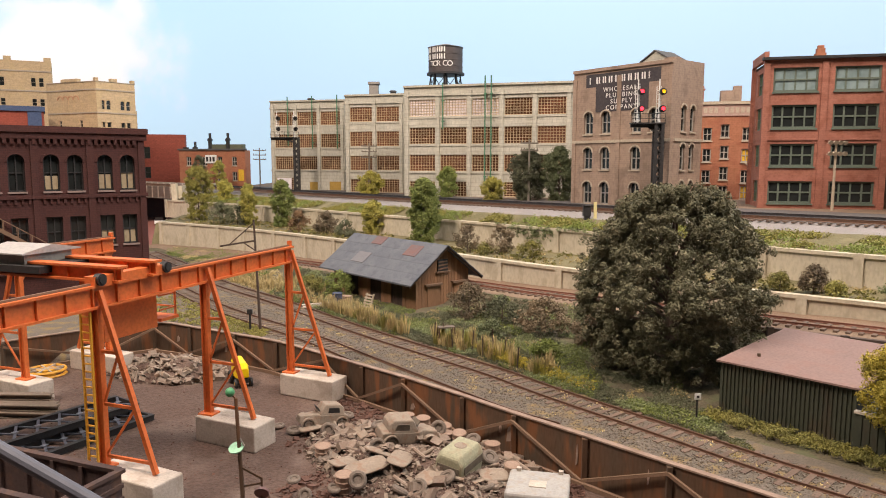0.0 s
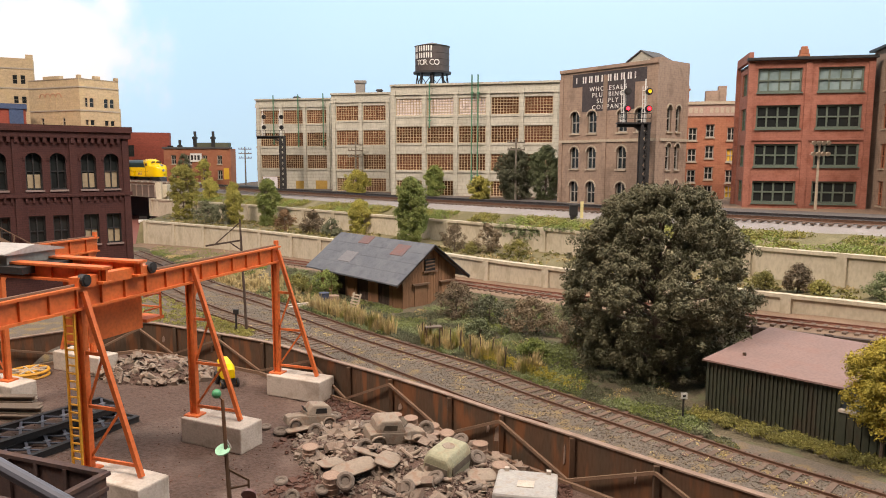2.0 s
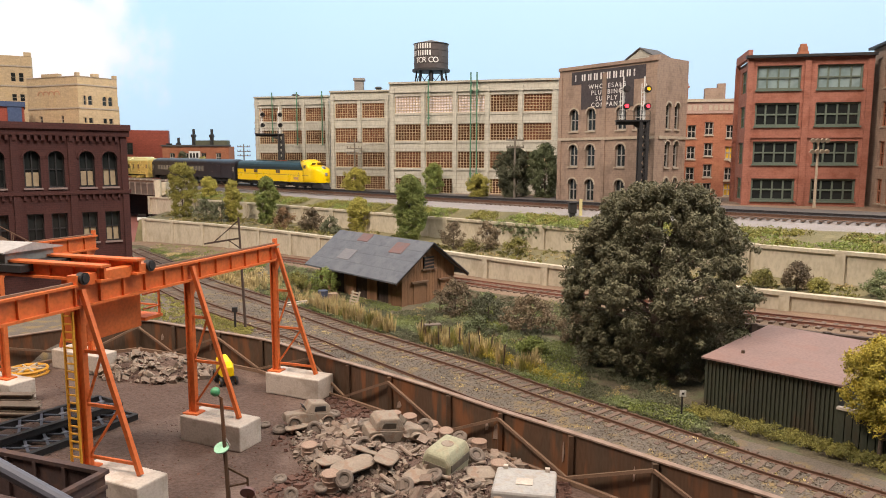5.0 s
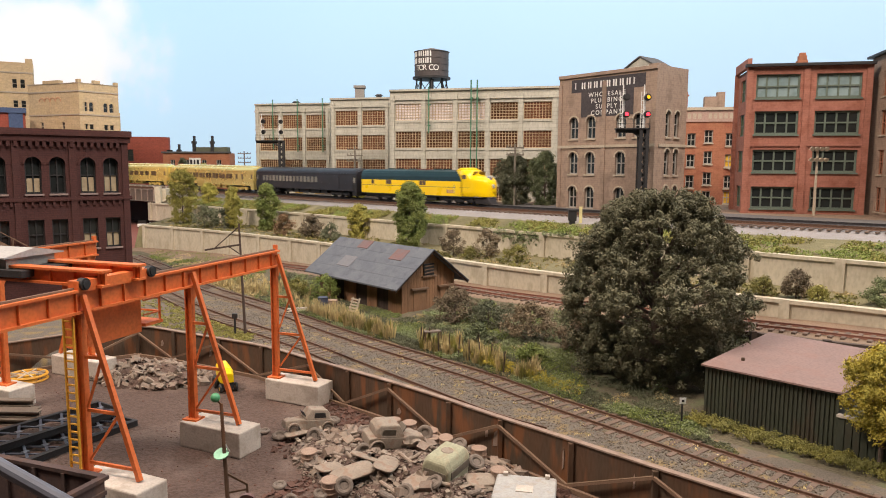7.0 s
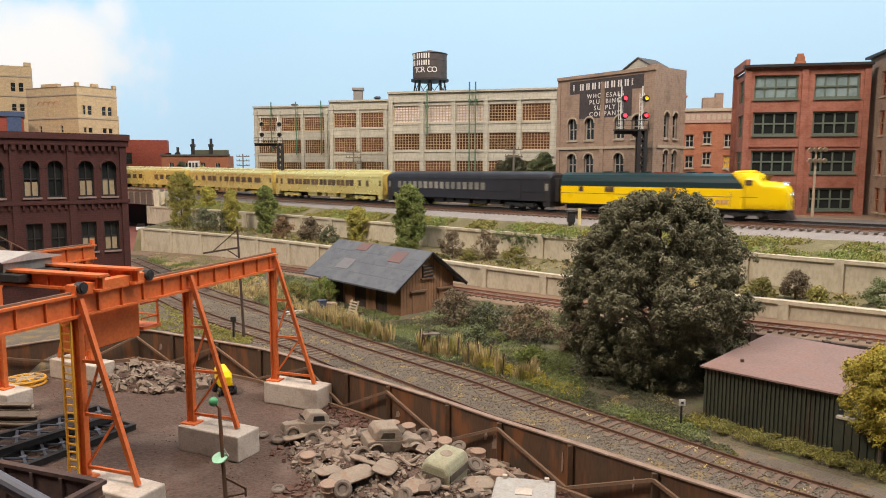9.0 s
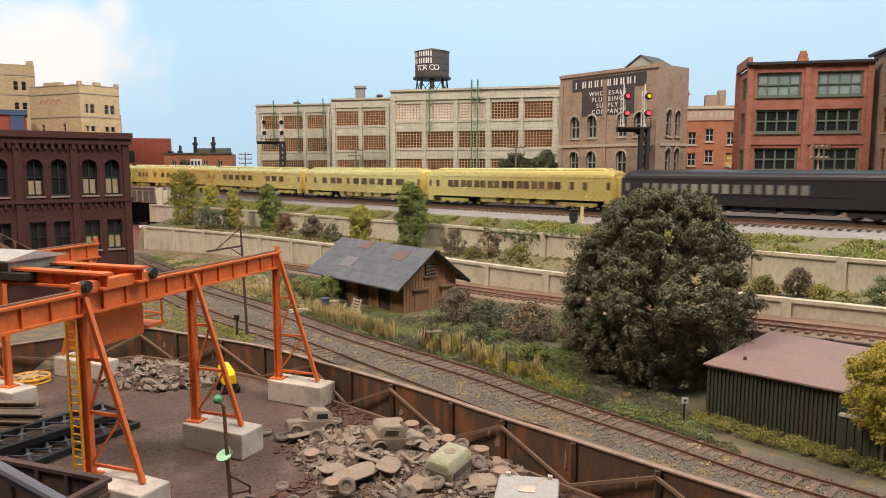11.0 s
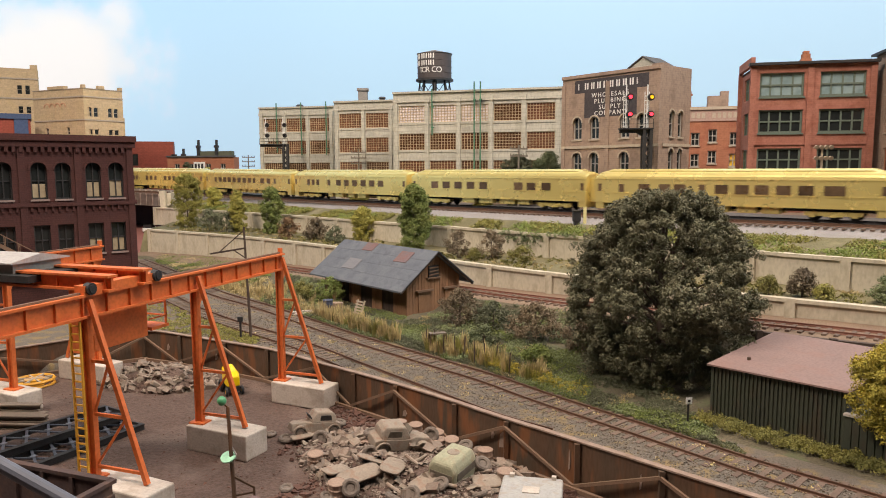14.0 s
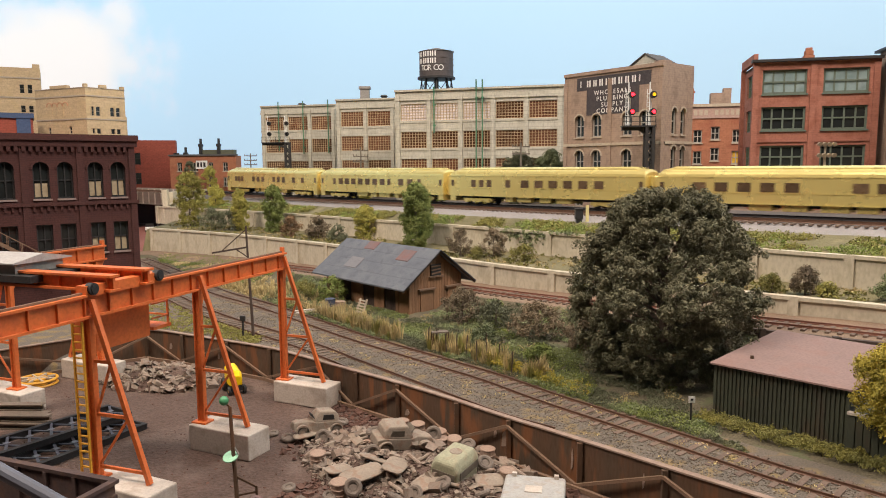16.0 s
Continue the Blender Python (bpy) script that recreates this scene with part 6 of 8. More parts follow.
def big_tree():
    """A broad tree: limbs fork from the trunk to boughs, and each bough carries a bunch of knobs of foliage."""
    rng = random.Random(11)
    th = thing("broadleaf_tree", "large dark green rounded tree with dense knobbly foliage", "tree", at(13.1, 40.0, 0.0))
    zs, hs = (0.2, 0.9, 2.4, 4.9, 6.6, 8.0, 9.2, 10.0, 10.6), (2.9, 3.7, 4.4, 5.15, 4.75, 3.9, 2.8, 2.0, 0.6)
    trunk = Form().rod((0, 0, -0.4), (0.1, 0, 2.6), 0.5, 0.36, 9).rod((0.1, 0, 2.6), (-0.1, 0.1, 6.0), 0.36, 0.2, 8).rod((-0.1, 0.1, 6.0), (0, 0, 8.8), 0.2, 0.08, 7)
    part("trunk", trunk, BARK, th)
    crown = Form()
    for i in range(330):
        t = (i + rng.random()) / 330
        z = 0.5 + 9.7 * (t ** 0.92)
        a = i * 2.39996 + rng.uniform(-0.25, 0.25)
        wide = float(np.interp(z, zs, hs)) * (1.0 + 0.16 * noise.noise(Vector((math.cos(a) * 1.7, math.sin(a) * 1.7, z * 0.55))))
        if noise.noise(Vector((math.cos(a) * 1.3 + 4, math.sin(a) * 1.3, z * 0.42))) > 0.36:
            continue
        q = rng.choice((0.93, 0.95, 0.9, 0.84, 0.7, 0.5))
        c = Vector((math.cos(a) * wide * q, math.sin(a) * wide * q, z))
        # limb up to the bough
        root = Vector((0, 0, max(0.7, z * 0.62)))
        mid = root.lerp(c, 0.55) + Vector((rng.uniform(-0.2, 0.2), rng.uniform(-0.2, 0.2), 0.25))
        if i % 7 == 0:
            limb = Form().rod(root, mid, 0.10, 0.06, 5, False).rod(mid, c, 0.06, 0.025, 5, False)
            part("limb", limb, BARK, th)
        out = Vector((c.x, c.y, (z - 4.6) * 0.8)).normalized()
        for _ in range(rng.randint(9, 13)):
            d = Vector((rng.gauss(0, 1), rng.gauss(0, 1), rng.gauss(0, 0.7))) * 0.36 + out * rng.uniform(-0.15, 0.32)
            knob(crown, c + d, rng.uniform(0.2, 0.36), 62, 0.078, rng)
    part("crown", crown, TREEGREEN, th)


big_tree()
for _a in ((-36.2, 105, 3.5, 7.9, 5.2, OLIVE, 60, "tall olive yellow tree on the terrace"), (-26.9, 98, 3.5, 5.6, 2.5, OLIVE, 34, "slim olive tree on the terrace"), (-21.3, 94, 3.5, 6.2, 3.3, MIDGREEN, 44, "slim green tree on the terrace"),
           (-8.3, 84.5, 3.6, 3.9, 3.6, OLIVE, 34, "small sparse olive tree by the wall"), (-2.05, 74.4, 3.6, 6.7, 4.0, MIDGREEN, 80, "bright green bushy tree by the wall"), (-11.3, 111, 7, 3.6, 5.0, OLIVE, 40, "low olive tree by the factory"),
           (0.6, 100.5, 7, 4.4, 3.6, MIDGREEN, 36, "green sapling by the factory"), (6.5, 94, 7, 3.0, 3.8, OLIVE, 30, "low olive bush by the factory"), (11.0, 92.5, 7, 6.6, 5.6, SAGE, 90, "dark bare-looking bushy tree by the factory"),
           (14.9, 91.5, 7, 7.0, 4.8, BLUEGREEN, 80, "grey green tree by the factory"), (18.25, 27.2, -0.1, 5.1, 3.5, GOLD, 110, "golden yellow leafy bush beside the tin shed"), (-34.5, 112, 6.0, 3.2, 3.0, OLIVE, 20, "small olive bush on the embankment"), (-46.5, 148, 7.2, 5.2, 4, OLIVE, 24, "olive bush beside the row house"), (-51.0, 149, 7.2, 6.2, 3, SAGE, 20, "dark conifer beside the row house")):
    tree("young_tree", _a[7], *_a[:5], TREEOLIVE if _a[5] is OLIVE else _a[5], int(_a[6] * 3.2), 110, 0.09 if _a[1] > 50 else 0.05, 0.44 if _a[1] > 50 else 0.30, int(abs(_a[0]) * 7 + _a[1]), 0.1, 0.3 if _a[5] is GOLD else 0.04, shape=FULL)
for _i, (x, y, z, h, w, mt, n, lb) in enumerate((
        (-31.5, 100, 3.5, 2.9, 4.6, SAGE, 26, "dark sage shrub on the terrace"), (-28.6, 98.4, 3.5, 2.6, 3.8, SAGE, 22, "dark sage shrub on the terrace"), (-18.3, 89.5, 3.5, 2.3, 3.4, RUSSET, 20, "russet shrub on the terrace"),
        (-14.2, 86, 3.5, 2.5, 3.8, BRUSH, 24, "brown shrub on the terrace"), (-11.6, 83.4, 3.5, 1.8, 2.6, SAGE, 14, "low dark shrub on the terrace"), (2.4, 69.0, 3.5, 2.4, 3.4, BRUSH, 30, "brown rounded shrub on the terrace"), (5.5, 66.8, 3.5, 2.6, 3.2, BRUSH, 30, "brown rounded shrub on the terrace"),
        (8.1, 64.0, 3.5, 1.5, 2.8, OLIVE, 18, "low olive shrub on the terrace"), (3.9, 66.4, 3.5, 1.0, 1.8, OLIVE, 10, "low olive shrub on the terrace"), (22.6, 46.9, 3.5, 1.2, 1.9, OLIVE, 18, "low olive shrub on the terrace"), (24.6, 46.4, 3.5, 1.7, 2.4, BRUSH, 26, "brown rounded shrub on the terrace"),
        (25.4, 45.2, 3.5, 0.9, 1.6, OLIVE, 14, "low olive shrub on the terrace"), (28.4, 43.6, 3.5, 1.6, 2.2, BLUEGREEN, 18, "green shrub on the terrace"),
        (2.0, 53.0, 0.3, 2.6, 4.2, BRUSH, 46, "dense brown brush beside the timber shed"), (4.4, 51.2, 0.3, 1.9, 3.6, SAGE, 36, "low sage brush beside the timber shed"), (7.0, 47.6, 0.2, 2.6, 4.4, BRUSH, 54, "dense brown brush among green weeds"), (9.6, 44.6, 0.1, 2.2, 3.6, BRUSH, 40, "dense brown brush beside the large tree"),
        (3.4, 47.2, 0.1, 1.3, 2.2, BLUEGREEN, 20, "small green shrub in the weeds"), (-9.3, 62.5, 0.1, 2.3, 3.6, MIDGREEN, 30, "green bush by the shed corner"), (-12.0, 64.5, 0.1, 1.7, 2.6, OLIVE, 18, "olive bush by the shed corner"), (6.3, 42.4, 0.0, 1.2, 2.4, MIDGREEN, 26, "leafy green weed clump"), (14.6, 44.8, 0.2, 1.8, 3.0, SAGE, 24, "dark brush beneath the large tree"))):
    tree("shrub", lb, x, y, z, h, w, mt, int(n * 1.7), 60, 0.075 if y < 70 else 0.11, 0.33 if y < 70 else 0.46, 50 + _i, 0.07, 0.08)


def ground_cover():
    rng = random.Random(21)

    def mat_of(name, material, label, spots, size, leaves, r, flat=0.5):
        f = Form()
        for p in spots:
            leaf_clump(f, Vector(p), r * rng.uniform(0.6, 1.4), leaves, size, rng, flat)
        solo(name, f, material, label, "ground cover", kind="stuff")

    def between(la, lb, n, x0, x1, z, a=0.0, b=1.0):
        out = []
        for _ in range(n):
            x = rng.uniform(x0, x1)
            t = rng.uniform(a, b)
            y0, y1 = over(la, x), over(lb, x)
            out.append((x, y0 + (y1 - y0) * t, z(x, t)))
        return out

    up = lambda x, t: 5.75 + 1.0 * t + 0.1
    pick = lambda pts, k: [p for p in pts if noise.noise(Vector((p[0] * 0.3, p[1] * 0.3, k))) > -0.05]
    mat_of("embankment_moss", OLIVE, "yellow green moss along the embankment", pick(between(HIGHWALL, SHOULDER, 3000, -42, 36, up, 0.1, 0.85), 1), 0.085, 26, 0.36)
    mat_of("embankment_weeds", MIDGREEN, "green weeds along the embankment", pick(between(HIGHWALL, SHOULDER, 1500, -42, 36, up, 0.05, 0.8), 5), 0.085, 26, 0.38)
    mat_of("terrace_moss", OLIVE, "patchy moss on the terrace", pick(between(LOWWALL, HIGHWALL, 1100, -40, 36, lambda x, t: 3.4 + 0.3 * t, 0.12, 0.95), 9), 0.12, 12, 0.26)
    mat_of("terrace_straw", STRAW, "dry straw litter on the terrace", pick(between(LOWWALL, HIGHWALL, 900, -40, 36, lambda x, t: 3.38 + 0.3 * t, 0.1, 0.95), 13), 0.10, 10, 0.22, 0.2)
    vine = []
    for _ in range(170):
        x = rng.gauss(9.6, 1.6)
        vine.append((x, over(HIGHWALL, x) - 0.15 + rng.uniform(-0.1, 0.6), 5.9 - abs(rng.gauss(0, 0.8)) * max(0, 1 - abs(x - 8.7) / 3)))
    mat_of("hanging_vine", BLUEGREEN, "green vine hanging over the upper wall", vine, 0.13, 14, 0.22)
    meadow = []
    for _ in range(13000):
        x = rng.uniform(-16, 12.6)
        t2, yl = over(T2, x) + 1.9, over(LOWWALL, x) - 6.8
        if yl > t2 + 0.5:
            meadow.append((x, t2 + (yl - t2) * rng.random() ** 1.3, meadow_z(x, 0)))
    meadow = [(x, y, meadow_z(x, y) + rng.uniform(0.05, 0.22)) for x, y, z in meadow]
    inshed = lambda p: -0.5 < (Vector(p) - Vector((-11.5, 65.7, 0))).dot(SU) < 14.5 and 0.6 < (Vector(p) - Vector((-11.5, 65.7, 0))).dot(SV) < 8
    intin = lambda p: 0 < (Vector(p) - Vector((13.4, 33.25, 0))).dot(Vector((0.67, -0.742, 0))) < 9 and -0.1 < (Vector(p) - Vector((13.4, 33.25, 0))).dot(Vector((0.742, 0.67, 0))) < 8
    meadow = [p for p in meadow if not inshed(p) and not intin(p)]
    patch = lambda p, k, q: noise.noise(Vector((p[0] * q, p[1] * q, k)))
    mat_of("meadow_weeds", BLUEGREEN, "green weeds beside the running track", [p for p in meadow if patch(p, 2, 0.4) > 0.12], 0.05, 24, 0.2)
    mat_of("meadow_moss", SAGE, "dull green undergrowth beside the running track", [p for p in meadow if patch(p, 2, 0.4) <= 0.12 and patch(p, 7, 0.55) > -0.3], 0.045, 22, 0.17, 0.35)
    mat_of("meadow_turf", MIDGREEN, "fresh green turf beside the running track", [p for p in meadow if patch(p, 12, 0.33) > 0.16], 0.045, 24, 0.22, 0.5)
    mat_of("meadow_straw", STRAW, "dry straw litter among the weeds", [p for p in meadow if patch(p, 17, 0.6) > 0.32], 0.04, 16, 0.16, 0.25)
    hedge = []
    for _ in range(520):
        s, q = rng.uniform(-0.3, 9), rng.uniform(-1.5, -0.25)
        p = Vector((13.4, 33.25, 0)) + Vector((0.67, -0.742, 0)) * s + Vector((0.742, 0.67, 0)) * q
        hedge.append((p.x, p.y, 0.02 + rng.uniform(0, 0.5) * (0.5 + 0.5 * noise.noise(Vector((s, 1, 1))))))
    mat_of("shed_hedge", OLIVE, "low yellow green weeds along the tin shed", hedge, 0.042, 34, 0.17)
    yel = [(rng.gauss(4.6, 1.4), 0, 0) for _ in range(150)]
    yel = [(x, over(T2, x) + 2.4 + abs(rng.gauss(0, 0.7)), 0.1 + rng.uniform(0, 0.5)) for x, _, _ in yel]
    mat_of("golden_weeds", GOLD, "golden weeds beside the running track", yel, 0.042, 34, 0.2)
    left = []
    for _ in range(500):
        x = rng.uniform(-26, -12.5)
        y0, y1 = over(YARDWALL, x) + 0.6, over(T1, x) - 1.6
        if y1 > y0:
            left.append((x, rng.uniform(y0, y1), 0.0))
    mat_of("corner_grass", OLIVE, "short yellow green grass behind the yard wall", left, 0.05, 26, 0.2, 0.3)
    dry = []
    for _ in range(1500):
        x = rng.uniform(-24, -7)
        y = over(T2, x) + 2.2 + abs(rng.gauss(0, 3.4))
        if not inshed((x, y, 0)) and y < over(LOWWALL, x) - 7:
            dry.append((x, y, meadow_z(x, y) + 0.05))
    mat_of("dry_grass", STRAW, "dry straw coloured grass beside the shed", dry, 0.08, 12, 0.25, 0.4)
    far = [(rng.uniform(-38, -18), rng.uniform(74, 101)) for _ in range(5200)]
    far = [(x, y, meadow_z(x, y) + 0.08) for x, y in far if over(T2, x) + 2 < y < over(LOWWALL, x) - (1.0 if x < -25 else 6.5)]
    mat_of("far_grass", MIDGREEN, "short green grass between the tracks", [p for p in far if noise.noise(Vector((p[0] * 0.3, p[1] * 0.3, 8))) > -0.05], 0.08, 18, 0.34, 0.25)
    mat_of("far_straw", STRAW, "dry tan grass between the tracks", [p for p in far if noise.noise(Vector((p[0] * 0.3, p[1] * 0.3, 8))) < -0.12], 0.07, 14, 0.28, 0.3)
    verge = []
    for _ in range(1500):
        x = rng.uniform(6.5, 13.2)
        verge.append((x, over(T2, x) + 1.9 + 3.6 * rng.random() ** 1.4, -0.12))
    verge = [p for p in verge if not intin(p)]
    mat_of("verge_grass", SAGE, "short dull grass beside the running track", [p for p in verge if noise.noise(Vector((p[0] * 0.7, p[1] * 0.7, 3))) > -0.15], 0.042, 22, 0.16, 0.4)
    mat_of("verge_weeds", OLIVE, "yellow green weeds beside the running track", [p for p in verge if noise.noise(Vector((p[0] * 0.8, p[1] * 0.8, 14))) > 0.3], 0.04, 22, 0.16, 0.4)
    lit = []
    for _ in range(260):
        x = rng.uniform(-15, 16)
        lit.append((x, rng.uniform(over(YARDWALL, x) + 1.0, over(T2, x) + 1.6), -0.12))
    mat_of("track_weeds", STRAW, "sparse ochre weeds in the ballast", [p for p in lit if noise.noise(Vector((p[0] * 0.8, p[1] * 0.8, 4))) > 0.05], 0.045, 14, 0.2, 0.12)


ground_cover()


def grass_tuft(x, y, z, h, material, seed, n=26, spread=0.35):
    rng = random.Random(seed)
    f = Form()
    for _ in range(n):
        a, q = rng.uniform(0, 6.283), rng.uniform(0, spread * 0.5)
        b = Vector((math.cos(a) * q, math.sin(a) * q, -0.1))
        t = Vector((math.cos(a) * (q + rng.uniform(0.05, spread)), math.sin(a) * (q + rng.uniform(0.05, spread)), h * rng.uniform(0.6, 1.1)))
        mdl = b.lerp(t, 0.5) + Vector((0, 0, h * 0.12))
        s = Vector((-math.sin(a), math.cos(a), 0)) * 0.036
        f.add([b - s, b + s, mdl + s * 0.8, mdl - s * 0.8, t], [(0, 1, 2, 3), (3, 2, 4)])
    solo("grass_tuft", f, material, "upright tuft of dry straw grass" if material is STRAW else "upright tuft of green grass", "grass", "grass tufts", m=at(x, y, z))


_rng = random.Random(5)
for _i in range(330):
    _x = _rng.uniform(-10.5, 7.0)
    _y = over(T2, _x) + 2.2 + abs(_rng.gauss(0, 1.1))
    if noise.noise(Vector((_x * 0.75, _y * 0.35, 1.5))) > 0.12:
        grass_tuft(_x, _y, meadow_z(_x, _y), _rng.uniform(0.6, 1.45), STRAW if _rng.random() < 0.72 else OLIVE, _i, 34)
for _i in range(150):
    _x = _rng.uniform(-22, -7)
    _y = over(T2, _x) + 2.4 + abs(_rng.gauss(0, 3.2))
    _q = Vector((_x, _y, 0)) - Vector((-11.5, 65.7, 0))
    if not (-0.3 < _q.dot(SU) < 14.2 and 0.8 < _q.dot(SV) < 8):
        grass_tuft(_x, _y, meadow_z(_x, _y), _rng.uniform(0.4, 1.1), STRAW, 400 + _i, 24)

# ---- signals, poles, roof things ----


BLINKERS = []


def signal_mast(x, y, z0, zp, arm, lit, label, s=1.0):
    """Cantilever signal: lattice mast, platform with rail, two posts with two heads each."""
    th = thing("signal_mast", label, "railway signal", at(x, y, z0))
    H = zp - z0
    f = Form()
    for dx in (-0.35, 0.35):
        for dy in (-0.3, 0.3):
            f.bar((dx, dy, 0), (dx, dy, H), 0.3)
    z = 0.2
    while z < H - 1:
        f.bar((-0.35, -0.3, z), (0.35, -0.3, z + 0.9), 0.2).bar((0.35, -0.3, z), (-0.35, -0.3, z + 0.9), 0.2)
        z += 0.9
    part("mast", f, BLACK, th)
    pl = Form().box(-arm, 0.55, -0.5, 0.5, H, H + 0.14).bar((-arm * 0.5, 0, H), (0, 0, H - 0.9), 0.25).box(-arm, 0.5, -0.12, 0.12, H - 0.35, H)
    part("platform", pl, BLACK, th)
    rl = Form()
    for zz in (0.55, 1.05):
        rl.bar((-arm, -0.5, H + zz), (0.5, -0.5, H + zz), 0.05)
    n = int(arm / 0.7)
    for i in range(n + 1):
        rl.bar((-arm + (arm + 0.5) * i / n, -0.5, H + 0.1), (-arm + (arm + 0.5) * i / n, -0.5, H + 1.05), 0.05)
    part("handrail", rl, BLACK, th)
    for px, cols in ((-arm + 1.0 if arm > 3.5 else -arm + 0.7, lit[0]), (0.0 if arm < 3.5 else -0.35, lit[1])):
        pf = Form().rod((px, 0.1, H), (px, 0.1, H + 4.6), 0.11, 0.06, 6)
        for i in range(8):
            pf.bar((px - 0.22, 0.28, H + 0.3 + i * 0.45), (px + 0.22, 0.28, H + 0.3 + i * 0.45), 0.05)
        pf.bar((px - 0.22, 0.28, H), (px - 0.22, 0.28, H + 3.9), 0.06).bar((px + 0.22, 0.28, H), (px + 0.22, 0.28, H + 3.9), 0.06)
        post = part("signal_post", pf, WHITE, th, "white painted signal post with ladder")
        for k, c in enumerate(cols):
            zc = H + (3.3, 1.55)[k]
            hd = Form().rod((px + 0.3, -0.25, zc), (px + 0.3, 0.0, zc), 0.36, n=18).rod((px + 0.3, -0.55, zc + 0.02), (px + 0.3, -0.25, zc), 0.22, 0.2, 12, False)
            head = part("signal_head", hd, BLACK, post, "round black signal target")
            if (k, c, cols) == (0, LAMPRED, lit[0]):
                # black blade, added to the signal: it swings over the glowing lens as blinking
                blade = part("shutter", Form().rod((0, -0.012, -0.24), (0, 0.012, -0.24), 0.27, n=16), BLACK, post, "added black blade that covers the lens to make it blink")
                BLINKERS.append((blade, px + 0.3, zc + 0.24))
            if c:
                lens = Form().rod((px + 0.3, -0.42, zc), (px + 0.3, -0.36, zc), 0.19, n=14)
                part("lens", lens, c, post, "glowing red lens" if c is LAMPRED else "dull amber lens")


signal_mast(22.3, 74.4, 7.05, 16.0, 2.9, ((LAMPRED, LAMPRED), (LAMPAMBER, LAMPRED)), "black cantilever signal mast showing red lights")
signal_mast(-25.1, 122.5, 7.05, 16.2, 4.3, ((None, None), (None, None)), "black cantilever signal mast with unlit heads")


def line_pole(x, y, z0, h, arms, label="weathered grey wooden utility pole with crossarms", lean=0.0):
    th = thing("utility_pole", label, "utility pole", at(x, y, z0), "utility poles")
    part("pole", Form().rod((0, 0, -0.3), (lean, 0, h), 0.17, 0.12, 7), POLEGREY, th)
    for i in range(arms):
        z = h - 0.5 - i * 0.9
        a = part("crossarm", Form().box(-1.3, 1.3, -0.1, 0.02, z - 0.09, z + 0.09), POLEGREY, th, m=at(0, 0, 0, 25))
        ins = Form()
        for k in (-1.2, -0.7, 0.7, 1.2):
            ins.rod((k, -0.04, z + 0.09), (k, -0.04, z + 0.33), 0.06, 0.05, 6)
        part("insulator", ins, POLEGREY, a)


POLEGREY = mat("pole_wood", (0.22, 0.19, 0.15), (0.17, 0.145, 0.115), 0.6, 0.1, 0.9, 0.02)
line_pole(-37.5, 146, 7, 8.0, 3)
line_pole(-11.9, 115.0, 7, 8.2, 3)
line_pole(10.9, 90.6, 7, 8.0, 2)


def flood_mast():
    th = thing("flood_mast", "tan floodlight mast with two rows of lamps", "light mast", at(39.6, 72.2, 7))
    part("pole", Form().rod((0, 0, 0), (0, 0, 7.2), 0.16, 0.1, 7), TANTRIM, th)
    for z in (5.9, 7.0):
        b = part("lamp_bar", Form().box(-0.9, 0.9, -0.06, 0.06, z - 0.05, z + 0.05), TANTRIM, th)
        for k in (-0.75, -0.25, 0.25, 0.75):
            part("flood_lamp", Form().rod((k, -0.1, z + 0.15), (k, -0.4, z + 0.02), 0.12, 0.24, 10), TANTRIM, b)


flood_mast()


